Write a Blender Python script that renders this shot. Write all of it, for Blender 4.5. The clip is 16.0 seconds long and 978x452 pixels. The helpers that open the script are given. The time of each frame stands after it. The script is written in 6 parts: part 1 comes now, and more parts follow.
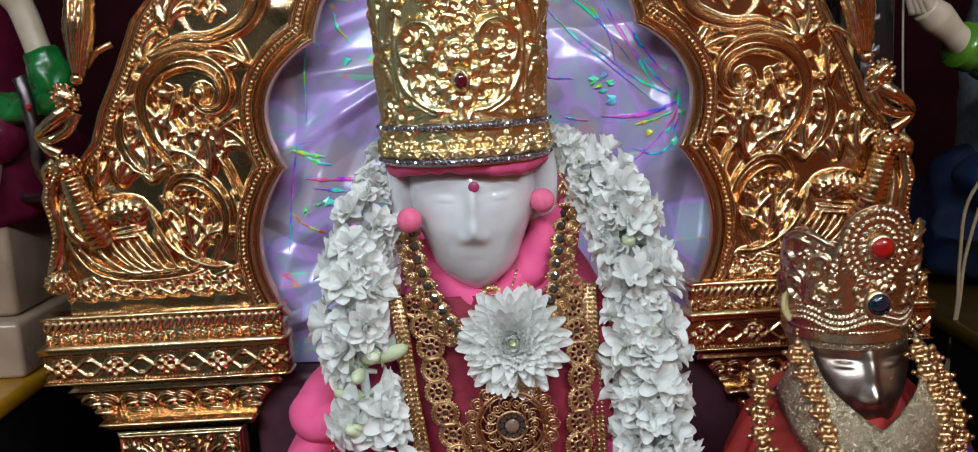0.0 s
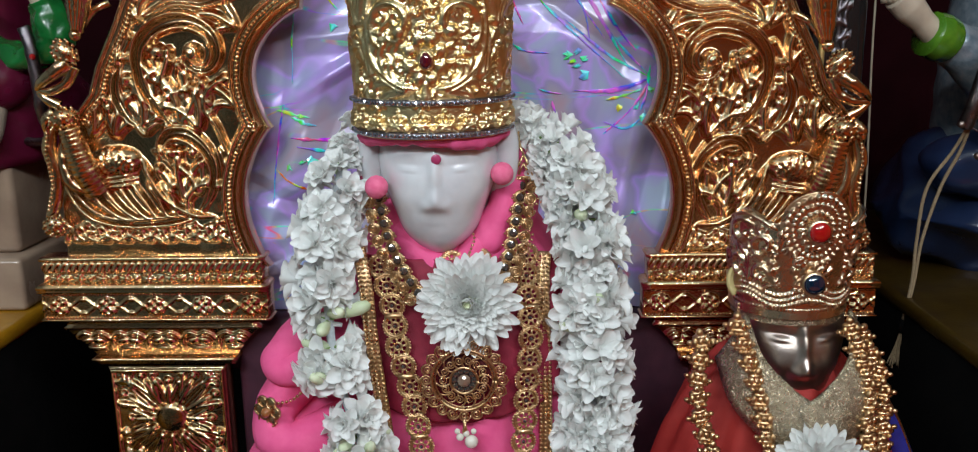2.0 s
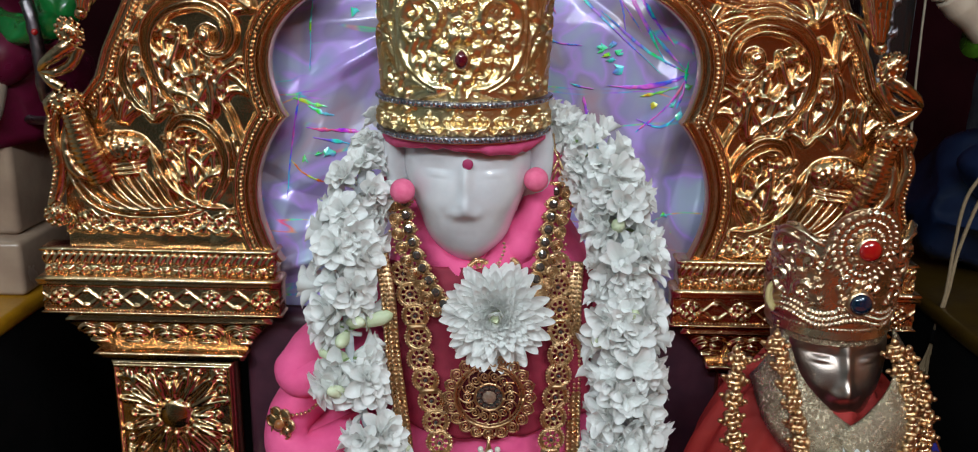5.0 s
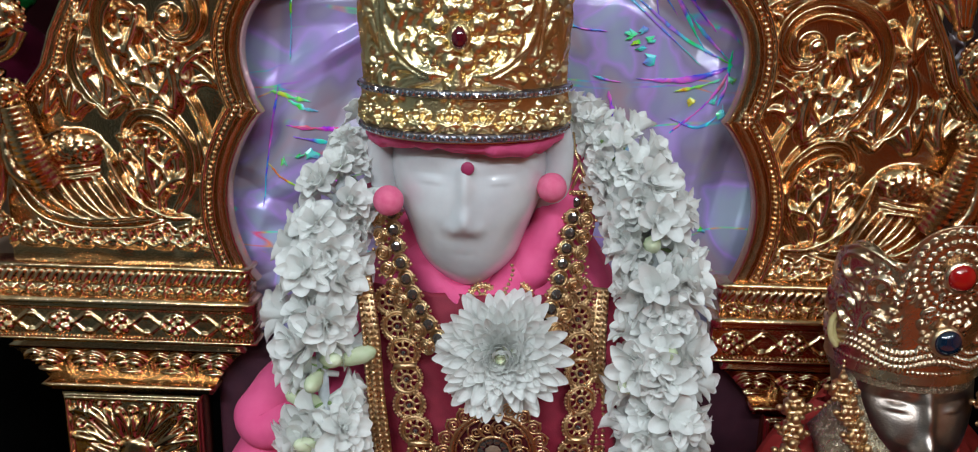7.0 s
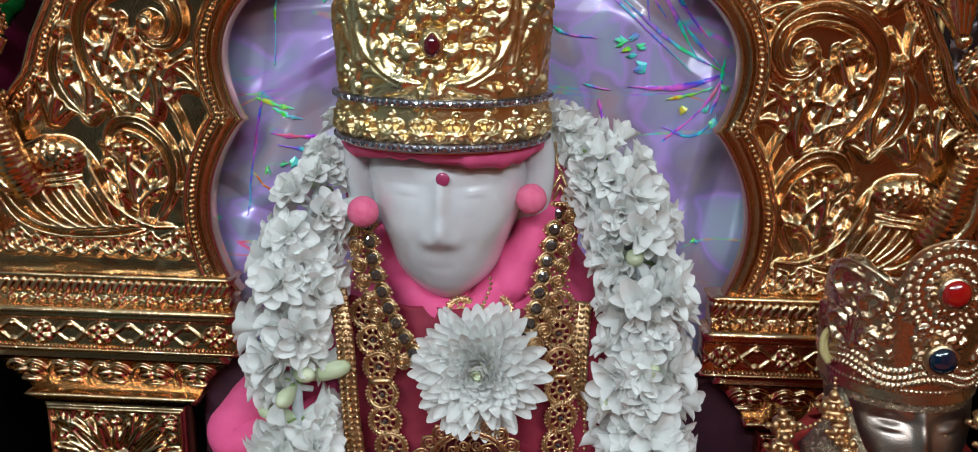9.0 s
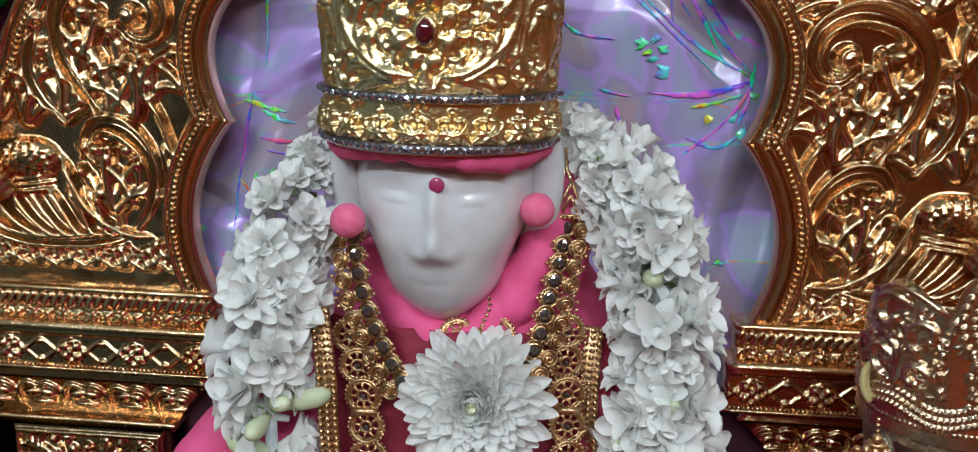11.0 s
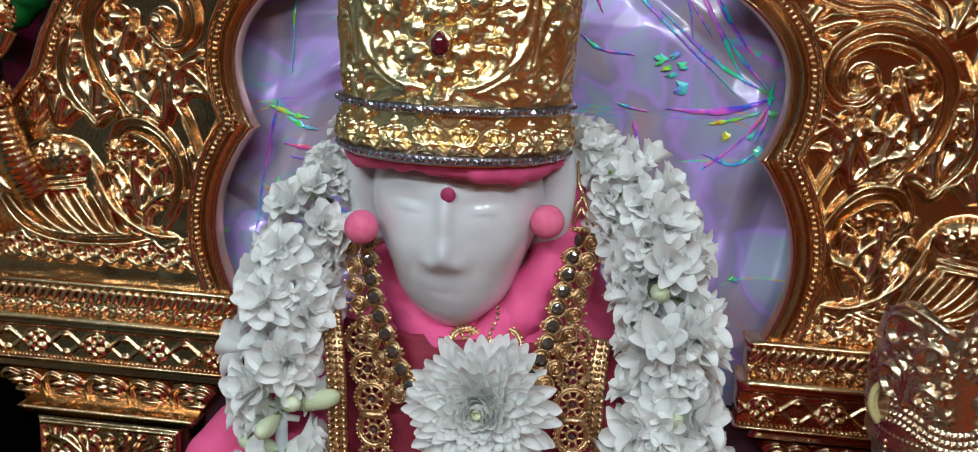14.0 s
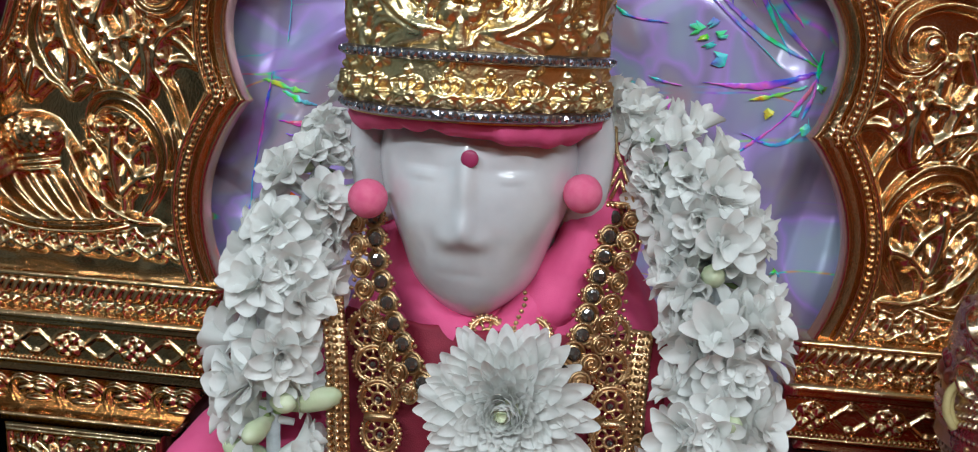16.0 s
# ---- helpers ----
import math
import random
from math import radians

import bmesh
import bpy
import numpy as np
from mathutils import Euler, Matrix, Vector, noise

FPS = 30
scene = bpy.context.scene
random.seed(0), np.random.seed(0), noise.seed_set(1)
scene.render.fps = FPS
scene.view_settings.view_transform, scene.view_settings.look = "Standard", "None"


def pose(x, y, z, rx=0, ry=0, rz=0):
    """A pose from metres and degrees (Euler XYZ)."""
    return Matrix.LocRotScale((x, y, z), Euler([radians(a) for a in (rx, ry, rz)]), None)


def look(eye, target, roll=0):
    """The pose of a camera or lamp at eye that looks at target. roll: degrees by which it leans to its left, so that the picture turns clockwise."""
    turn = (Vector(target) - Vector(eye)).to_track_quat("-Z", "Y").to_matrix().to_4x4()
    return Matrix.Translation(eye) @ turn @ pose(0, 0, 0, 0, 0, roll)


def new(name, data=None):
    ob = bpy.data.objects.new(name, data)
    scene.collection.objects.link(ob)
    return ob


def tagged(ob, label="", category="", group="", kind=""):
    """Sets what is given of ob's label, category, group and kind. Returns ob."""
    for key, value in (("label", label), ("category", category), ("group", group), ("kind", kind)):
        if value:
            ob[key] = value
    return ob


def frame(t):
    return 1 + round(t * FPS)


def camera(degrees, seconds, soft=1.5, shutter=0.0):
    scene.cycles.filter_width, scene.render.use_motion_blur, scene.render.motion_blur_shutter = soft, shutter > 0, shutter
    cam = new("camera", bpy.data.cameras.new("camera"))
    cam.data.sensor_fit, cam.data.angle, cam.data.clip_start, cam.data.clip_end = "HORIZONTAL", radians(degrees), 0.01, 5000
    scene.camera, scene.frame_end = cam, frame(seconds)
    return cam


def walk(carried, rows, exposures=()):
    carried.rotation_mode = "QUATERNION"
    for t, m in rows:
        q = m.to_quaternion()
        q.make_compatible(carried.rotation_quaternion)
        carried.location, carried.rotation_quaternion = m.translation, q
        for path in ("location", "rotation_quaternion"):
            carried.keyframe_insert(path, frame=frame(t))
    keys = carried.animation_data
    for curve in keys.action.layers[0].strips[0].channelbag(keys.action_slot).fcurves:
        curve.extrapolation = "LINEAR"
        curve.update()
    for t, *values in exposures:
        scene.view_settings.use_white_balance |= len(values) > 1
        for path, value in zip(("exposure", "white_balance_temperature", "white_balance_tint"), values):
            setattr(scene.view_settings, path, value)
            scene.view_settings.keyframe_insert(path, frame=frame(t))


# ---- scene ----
cam = camera(56.6, 16.0, 1.1)
METRES, EYE, TILT, LEAN, TURN = 0.70, 1.5, -9.8, 3.1, -0.4
ROWS = [
    (0.0, 0.0, 0.0, 0.0, 0.0, 0.0, 0.0),
    (0.5, 0.058, -0.0299, 0.0082, 0.25, -1.47, -0.76),
    (1.0, 0.0854, -0.0725, 0.011, 1.0, -2.24, -1.3),
    (1.5, 0.0794, -0.0815, 0.0181, 1.14, -2.87, -2.01),
    (2.0, 0.0596, -0.0679, 0.0309, 1.0, -3.54, -2.59),
    (2.5, 0.0382, -0.0697, 0.0376, 1.15, -4.04, -3.22),
    (3.0, 0.0311, -0.0949, 0.0549, 0.81, -4.27, -3.7),
    (3.5, 0.0285, -0.153, 0.0723, 0.7, -5.03, -3.92),
    (4.0, 0.0253, -0.154, 0.0691, 0.77, -5.35, -3.96),
    (4.5, 0.0182, -0.0869, 0.067, 0.78, -5.68, -4.1),
    (7.0, 0.0268, 0.1707, 0.0624, 2.03, -5.27, -4.56),
    (7.5, 0.05, 0.1957, 0.0542, 2.54, -5.23, -4.48),
    (8.0, 0.059, 0.2083, 0.0548, 2.81, -5.16, -4.45),
    (8.5, 0.0605, 0.2004, 0.0621, 2.87, -5.06, -4.53),
    (9.0, 0.0572, 0.1929, 0.069, 2.99, -5.03, -4.72),
    (11.5, 0.0781, 0.2913, 0.0552, 4.85, -3.57, -5.79),
    (12.0, 0.1017, 0.2929, 0.0569, 5.48, -3.64, -5.85),
    (12.5, 0.1031, 0.2869, 0.0569, 5.9, -3.59, -5.96),
    (13.0, 0.0932, 0.2793, 0.0545, 6.17, -3.62, -6.2),
    (13.5, 0.0815, 0.2735, 0.0567, 6.28, -3.53, -6.76),
    (14.0, 0.0843, 0.2673, 0.0588, 6.33, -3.34, -7.16),
    (14.5, 0.093, 0.2619, 0.0591, 6.3, -3.18, -7.44),
    (15.0, 0.0973, 0.2539, 0.0529, 6.31, -2.88, -7.49),
    (15.5, 0.0778, 0.306, 0.0214, 6.27, -2.45, -7.45),
    (16.0, 0.0586, 0.357, 0.0213, 6.06, -2.22, -7.42),
]
walk(cam, [(t, pose(0, 0, EYE, TILT, LEAN, TURN) @ pose(METRES * x, METRES * y, METRES * z, 90 + pitch, roll, yaw)) for t, x, y, z, yaw, pitch, roll in ROWS],
     exposures=[(0.0, -0.15), (4.5, -0.18), (7.5, -0.30), (16.0, -0.30)])

# ---- light ----
world = bpy.data.worlds.new("world")
scene.world = world
world.use_nodes = True
world.node_tree.nodes["Background"].inputs[0].default_value = (0.02, 0.02, 0.022, 1)


def tube_lamp(name, eye, target, sx, sy, watts, color):
    """A ceiling tube light as a long area lamp."""
    d = bpy.data.lights.new(name, "AREA")
    d.shape, d.size, d.size_y, d.energy, d.color = "RECTANGLE", sx, sy, watts, color
    ob = new(name, d)
    ob.matrix_world = look(eye, target)
    return ob


tube_lamp("tube_light", (-0.65, -0.95, 2.60), (-0.1, 0.7, 1.3), 1.2, 0.06, 28, (0.83, 0.945, 1.02))
tube_lamp("tube_light", (0.75, -0.75, 2.60), (0.1, 0.7, 1.3), 1.2, 0.06, 22, (0.83, 0.945, 1.02))
# added lamp: brightens the floor and rear wall that the gilding reflects
tube_lamp("tube_light", (0.0, -2.0, 2.7), (0.0, -1.6, 0.0), 1.2, 0.06, 15, (1.0, 0.96, 0.9))

# ---- materials ----


def mat(name, c1, c2=None, rough=0.5, metal=0.0, scale=40.0, bump=0.1, bscale=300.0, rvar=0.08, sss=0.0, coat=0.0, dist=0.001, vary=0.0, thin=0.0):
    """Principled surface: two tones mixed by noise, uneven roughness and fine relief."""
    m = bpy.data.materials.new(name)
    m.use_nodes = True
    nt = m.node_tree
    b = nt.nodes["Principled BSDF"]
    geo = nt.nodes.new("ShaderNodeNewGeometry")
    n1 = nt.nodes.new("ShaderNodeTexNoise")
    n1.inputs["Scale"].default_value, n1.inputs["Detail"].default_value = scale, 4
    nt.links.new(geo.outputs["Position"], n1.inputs["Vector"])
    mix = nt.nodes.new("ShaderNodeMix")
    mix.data_type = "RGBA"
    mix.inputs["A"].default_value = (*c1, 1)
    mix.inputs["B"].default_value = (*(c2 or [v * 0.7 for v in c1]), 1)
    ramp = nt.nodes.new("ShaderNodeMapRange")
    ramp.inputs["From Min"].default_value, ramp.inputs["From Max"].default_value = 0.3, 0.7
    nt.links.new(n1.outputs["Fac"], ramp.inputs["Value"])
    nt.links.new(ramp.outputs["Result"], mix.inputs["Factor"])
    col = mix.outputs["Result"]
    if vary:
        info, hsv, mr = nt.nodes.new("ShaderNodeObjectInfo"), nt.nodes.new("ShaderNodeHueSaturation"), nt.nodes.new("ShaderNodeMapRange")
        mr.inputs["To Min"].default_value, mr.inputs["To Max"].default_value = 1 - vary, 1 + vary
        nt.links.new(info.outputs["Random"], mr.inputs["Value"])
        nt.links.new(mr.outputs["Result"], hsv.inputs["Value"])
        nt.links.new(col, hsv.inputs["Color"])
        col = hsv.outputs["Color"]
    nt.links.new(col, b.inputs["Base Color"])
    n2 = nt.nodes.new("ShaderNodeTexNoise")
    n2.inputs["Scale"].default_value, n2.inputs["Detail"].default_value = bscale, 3
    nt.links.new(geo.outputs["Position"], n2.inputs["Vector"])
    rr = nt.nodes.new("ShaderNodeMapRange")
    rr.inputs["To Min"].default_value, rr.inputs["To Max"].default_value = max(0.02, rough - rvar), rough + rvar
    nt.links.new(n1.outputs["Fac"], rr.inputs["Value"])
    nt.links.new(rr.outputs["Result"], b.inputs["Roughness"])
    if bump:
        bp = nt.nodes.new("ShaderNodeBump")
        bp.inputs["Strength"].default_value, bp.inputs["Distance"].default_value = bump, dist
        nt.links.new(n2.outputs["Fac"], bp.inputs["Height"])
        nt.links.new(bp.outputs["Normal"], b.inputs["Normal"])
    b.inputs["Metallic"].default_value = metal
    if sss:
        b.inputs["Subsurface Weight"].default_value = sss
        b.inputs["Subsurface Radius"].default_value = (0.006, 0.005, 0.005)
    b.inputs["Coat Weight"].default_value = coat
    b.inputs["Coat Roughness"].default_value = 0.08
    if thin:
        tr, ms = nt.nodes.new("ShaderNodeBsdfTranslucent"), nt.nodes.new("ShaderNodeMixShader")
        nt.links.new(col, tr.inputs["Color"])
        ms.inputs[0].default_value = thin
        nt.links.new(b.outputs[0], ms.inputs[1])
        nt.links.new(tr.outputs[0], ms.inputs[2])
        nt.links.new(ms.outputs[0], nt.nodes["Material Output"].inputs["Surface"])
    return m


GOLD = mat("gilded_metal", (0.75, 0.55, 0.34), (0.71, 0.415, 0.20), 0.16, 1.0, 22, 0.30, 700, 0.06)
CROWN_GOLD = mat("bright_gold", (0.95, 0.79, 0.48), (0.92, 0.66, 0.30), 0.30, 1.0, 60, 0.45, 500, 0.07)
JEWEL_GOLD = mat("antique_gold", (0.76, 0.51, 0.29), (0.52, 0.32, 0.15), 0.29, 1.0, 150, 0.3, 1500, 0.1)
SILVER = mat("aged_silver", (0.56, 0.47, 0.42), (0.34, 0.26, 0.22), 0.34, 1.0, 50, 0.2, 900, 0.08)
MARBLE = mat("white_marble", (0.78, 0.785, 0.80), (0.60, 0.60, 0.63), 0.13, 0, 32, 0.05, 200, 0.05, 0.25, 0.4)
PINK = mat("pink_velvet", (0.86, 0.12, 0.30), (0.76, 0.08, 0.24), 0.75, 0, 60, 0.35, 1800, 0.1)
CRIMSON = mat("crimson_cloth", (0.28, 0.010, 0.035), (0.20, 0.007, 0.027), 0.7, 0, 80, 0.3, 1500, 0.1)
PETAL = mat("white_petal", (0.95, 0.95, 0.93), (0.92, 0.93, 0.91), 0.42, 0, 120, 0.15, 500, 0.1, 0.0, vary=0.03, thin=0.33)
BUD = mat("green_bud", (0.52, 0.60, 0.36), (0.66, 0.70, 0.50), 0.5, 0, 90, 0.15, 500, 0.1, 0.15, vary=0.1)
STEM = mat("stem_green", (0.20, 0.32, 0.10), (0.30, 0.40, 0.16), 0.55, 0, 90, 0.1, 500)
THREAD = mat("white_thread", (0.72, 0.76, 0.80), None, 0.8, 0, 200, 0.3, 1500)
MAROON = mat("maroon_drape", (0.022, 0.003, 0.005), (0.014, 0.002, 0.003), 0.9, 0, 12, 0.3, 500)
BLACK = mat("black_cloth", (0.004, 0.004, 0.004), (0.007, 0.006, 0.006), 0.9, 0, 30, 0.3, 600)

for m in (BLACK, MAROON):
    m.node_tree.nodes["Principled BSDF"].inputs["Specular IOR Level"].default_value = 0.05


def gem(name, color, rough=0.05):
    m = bpy.data.materials.new(name)
    m.use_nodes = True
    b = m.node_tree.nodes["Principled BSDF"]
    b.inputs["Base Color"].default_value = (*color, 1)
    b.inputs["Roughness"].default_value = rough
    b.inputs["Coat Weight"].default_value = 1.0
    b.inputs["Specular IOR Level"].default_value = 0.9
    return m


RUBY, DARK_RUBY, SAPPHIRE = gem("red_glass", (0.36, 0.006, 0.006)), gem("garnet_glass", (0.09, 0.004, 0.012)), gem("blue_glass", (0.003, 0.012, 0.03))
SMOKE, STONE, PEARL = gem("smoky_glass", (0.05, 0.04, 0.035)), mat("clear_stone", (0.50, 0.50, 0.58), (0.28, 0.28, 0.36), 0.08, 0.9, 400, 0, 300, 0.03), gem("pearl", (0.75, 0.70, 0.60), 0.15)
BINDI = gem("vermilion_paste", (0.36, 0.006, 0.09), 0.7)

# ---- mesh helpers ----


def mesh_grid(name, P, wrap=False):
    """A smooth sheet from an (n, m, 3) array of points; wrap joins the last column to the first."""
    n, m = P.shape[:2]
    idx = np.arange(n * m).reshape(n, m)
    if wrap:
        idx = np.concatenate([idx, idx[:, :1]], 1)
    q = np.stack([idx[:-1, :-1], idx[:-1, 1:], idx[1:, 1:], idx[1:, :-1]], -1).reshape(-1, 4)
    return mesh_raw(name, P.reshape(-1, 3), q)


def mesh_raw(name, verts, quads):
    me = bpy.data.meshes.new(name)
    k = quads.shape[1]
    me.vertices.add(len(verts))
    me.vertices.foreach_set("co", np.asarray(verts, np.float32).ravel())
    me.loops.add(quads.size)
    me.loops.foreach_set("vertex_index", quads.astype(np.int32).ravel())
    me.polygons.add(len(quads))
    me.polygons.foreach_set("loop_start", np.arange(0, quads.size, k, dtype=np.int32))
    me.polygons.foreach_set("use_smooth", np.ones(len(quads), bool))
    me.update(calc_edges=True)
    me.validate()
    return me


def join_grids(name, grids):
    """One mesh from several (P, wrap) sheets."""
    vs, qs, base = [], [], 0
    for P, wrap in grids:
        n, m = P.shape[:2]
        idx = np.arange(n * m).reshape(n, m) + base
        if wrap:
            idx = np.concatenate([idx, idx[:, :1]], 1)
        qs.append(np.stack([idx[:-1, :-1], idx[:-1, 1:], idx[1:, 1:], idx[1:, :-1]], -1).reshape(-1, 4))
        vs.append(P.reshape(-1, 3))
        base += n * m
    return mesh_raw(name, np.concatenate(vs), np.concatenate(qs))


def thing(name, at, label, category, group="", kind=""):
    ob = new(name)
    ob.location = at
    ob.empty_display_size = 0.02
    return tagged(ob, label, category, group, kind)


def part(name, me, material, parent=None, label="", at=(0, 0, 0), rot=None, scale=None):
    """A mesh or bmesh as one object under a thing; at is in world metres."""
    if isinstance(me, bmesh.types.BMesh):
        data = bpy.data.meshes.new(name)
        me.to_mesh(data)
        me.free()
        me = data
    if material and not me.materials:
        me.materials.append(material)
    ob = new(name, me)
    m = Matrix.Translation(at)
    if rot is not None:
        m = m @ rot.to_4x4()
    if scale is not None:
        m = m @ Matrix.Diagonal((*scale, 1))
    base = Matrix()
    if parent is not None:
        ob.parent = parent
        up = parent
        while up is not None:
            base = up.matrix_basis @ base
            up = up.parent
    ob.matrix_basis = base.inverted() @ m
    if label:
        ob["label"] = label
    return ob


def smooth_path(pts, n=40):
    """A Catmull-Rom line through the points."""
    p = np.array(pts, float)
    p = np.vstack([2 * p[0] - p[1], p, 2 * p[-1] - p[-2]])
    t = np.linspace(0, len(p) - 3 - 1e-9, n)
    i = t.astype(int)
    f = (t - i)[:, None]
    a, b, c, d = p[i], p[i + 1], p[i + 2], p[i + 3]
    return 0.5 * (2 * b + (c - a) * f + (2 * a - 5 * b + 4 * c - d) * f**2 + (3 * b - a - 3 * c + d) * f**3)


def tube(path, radius, sides=8, flat=1.0):
    """A tube of changing radius along a line, closed at the ends; flat squashes it front to back."""
    p = np.asarray(path, float)
    r = np.broadcast_to(np.asarray(radius, float), (len(p),)).copy()
    tan = np.gradient(p, axis=0)
    tan /= np.linalg.norm(tan, axis=1)[:, None] + 1e-12
    ref = np.array([0.0, 1.0, 0.0])
    rows = []
    for k in range(len(p)):
        side = np.cross(tan[k], ref)
        if np.linalg.norm(side) < 1e-3:
            side = np.array([1.0, 0, 0])
        side /= np.linalg.norm(side)
        up = np.cross(side, tan[k])
        a = np.linspace(0, 2 * np.pi, sides, endpoint=False)[:, None]
        rows.append(p[k] + r[k] * (np.cos(a) * side + flat * np.sin(a) * up))
    rows.insert(0, np.repeat(p[:1], sides, 0))
    rows.append(np.repeat(p[-1:], sides, 0))
    return np.array(rows)


def ball(c, r, nu=12, nv=8):
    c, r = np.array(c, float), np.broadcast_to(np.asarray(r, float), (3,))
    v = np.linspace(-np.pi / 2, np.pi / 2, nv)[:, None]
    u = np.linspace(0, 2 * np.pi, nu, endpoint=False)[None]
    return c + r * np.stack([np.cos(v) * np.cos(u), np.cos(v) * np.sin(u), np.sin(v) + 0 * u], -1)


def beads(name, path, step, r, sides=6):
    """A row of small balls set at even steps along a line."""
    p = np.asarray(path, float)
    s = np.concatenate([[0], np.cumsum(np.linalg.norm(np.diff(p, axis=0), axis=1))])
    at = np.arange(step / 2, s[-1], step)
    c = np.stack([np.interp(at, s, p[:, k]) for k in range(3)], 1)
    return join_grids(name, [(ball(q, r, sides, 5), True) for q in c])


def wobble(P, amount, size, seed=0.0):
    """Uneven noise along all three axes."""
    out = P.copy().reshape(-1, 3)
    for k, v in enumerate(out):
        out[k] += amount * np.array(noise.noise_vector(Vector(v) / size + Vector((seed, 0, 0))))
    return out.reshape(P.shape)


class Relief:
    """A beaten-metal height map over a rectangle, filled with rounded strokes and bosses."""

    def __init__(self, u0, u1, v0, v1, step):
        self.u0, self.v0, self.step = u0, v0, step
        self.U, self.V = np.meshgrid(np.arange(u0, u1 + step, step), np.arange(v0, v1 + step, step))
        self.H = np.zeros_like(self.U)

    def stroke(self, pts, w, h, w2=None, sharp=0.6):
        """A raised stroke along pts; widths go from w to w2 and taper in at both ends."""
        p = np.asarray(pts, float)
        n = max(24, int(np.linalg.norm(np.diff(p, axis=0), axis=1).sum() / self.step))
        p = smooth_path(p, n)
        t = np.linspace(0, 1, n)
        ww = np.interp(t, [0, 1], [w, w if w2 is None else w2])
        for k in range(n):
            r = ww[k] * min(1, 0.35 + 6 * t[k], 0.25 + 5 * (1 - t[k]))
            i0, i1 = int((p[k, 0] - r - self.u0) / self.step), int((p[k, 0] + r - self.u0) / self.step) + 2
            j0, j1 = int((p[k, 1] - r - self.v0) / self.step), int((p[k, 1] + r - self.v0) / self.step) + 2
            i0, j0 = max(i0, 0), max(j0, 0)
            if i1 <= i0 or j1 <= j0:
                continue
            d2 = ((self.U[j0:j1, i0:i1] - p[k, 0]) ** 2 + (self.V[j0:j1, i0:i1] - p[k, 1]) ** 2) / r**2
            g = h * min(1, r / ww[k]) * np.maximum(0, 1 - d2) ** sharp
            H = self.H[j0:j1, i0:i1]
            np.maximum(H, g, out=H)
        return self

    def boss(self, u, v, ru, rv, h, ang=0.0, sharp=0.5):
        c, s = math.cos(ang), math.sin(ang)
        du, dv = self.U - u, self.V - v
        d2 = ((c * du + s * dv) / ru) ** 2 + ((-s * du + c * dv) / rv) ** 2
        np.maximum(self.H, h * np.maximum(0, 1 - d2) ** sharp, out=self.H)
        return self

    def carve(self, pts, w, base, depth, w2=None):
        """Hollows the middle of a stroke into a channel."""
        p = np.asarray(pts, float)
        n = max(24, int(np.linalg.norm(np.diff(p, axis=0), axis=1).sum() / self.step))
        p = smooth_path(p, n)
        for k in range(n):
            t = k / (n - 1)
            r = (w + ((w if w2 is None else w2) - w) * t) * min(1, 0.2 + 6 * t, 0.2 + 5 * (1 - t))
            i0, i1 = max(0, int((p[k, 0] - r - self.u0) / self.step)), int((p[k, 0] + r - self.u0) / self.step) + 2
            j0, j1 = max(0, int((p[k, 1] - r - self.v0) / self.step)), int((p[k, 1] + r - self.v0) / self.step) + 2
            if i1 <= i0 or j1 <= j0:
                continue
            d2 = ((self.U[j0:j1, i0:i1] - p[k, 0]) ** 2 + (self.V[j0:j1, i0:i1] - p[k, 1]) ** 2) / r**2
            H = self.H[j0:j1, i0:i1]
            np.minimum(H, np.where(d2 < 1, base - depth * (1 - d2), 9.0), out=H)
        return self

    def dish(self, u, v, r, depth):
        """A shallow hollow in the ground."""
        self.H -= depth * np.maximum(0, 1 - ((self.U - u) ** 2 + (self.V - v) ** 2) / r**2)
        return self

    def volute(self, c, r0, r1, a0, a1, w, h, w2=None):
        """A scroll that winds in from radius r0 to r1 and ends in a knob, with a fine line along its back."""
        t = np.linspace(0, 1, 30)
        a = np.radians(a0 + (a1 - a0) * t)
        r = r0 + (r1 - r0) * t**0.85
        p = np.stack([c[0] + r * np.cos(a), c[1] + r * np.sin(a)], 1)
        self.stroke(p, w, h, w2)
        if w > 0.006:
            self.carve(p[2:-7], w * 0.55, h * 0.95, h * 0.7, (w2 or w) * 0.5)
            q = np.stack([c[0] + (r + w * 0.95) * np.cos(a), c[1] + (r + w * 0.95) * np.sin(a)], 1)
            self.stroke(q[:-6], w * 0.16, h * 0.55)
        else:
            self.stroke(p[:-3], w * 0.3, h * 1.25, w * 0.18)
        self.boss(p[-1, 0], p[-1, 1], *([w * 1.0] * 2 if w > 0.006 else [w * 1.25] * 2), h * 1.15)
        return self

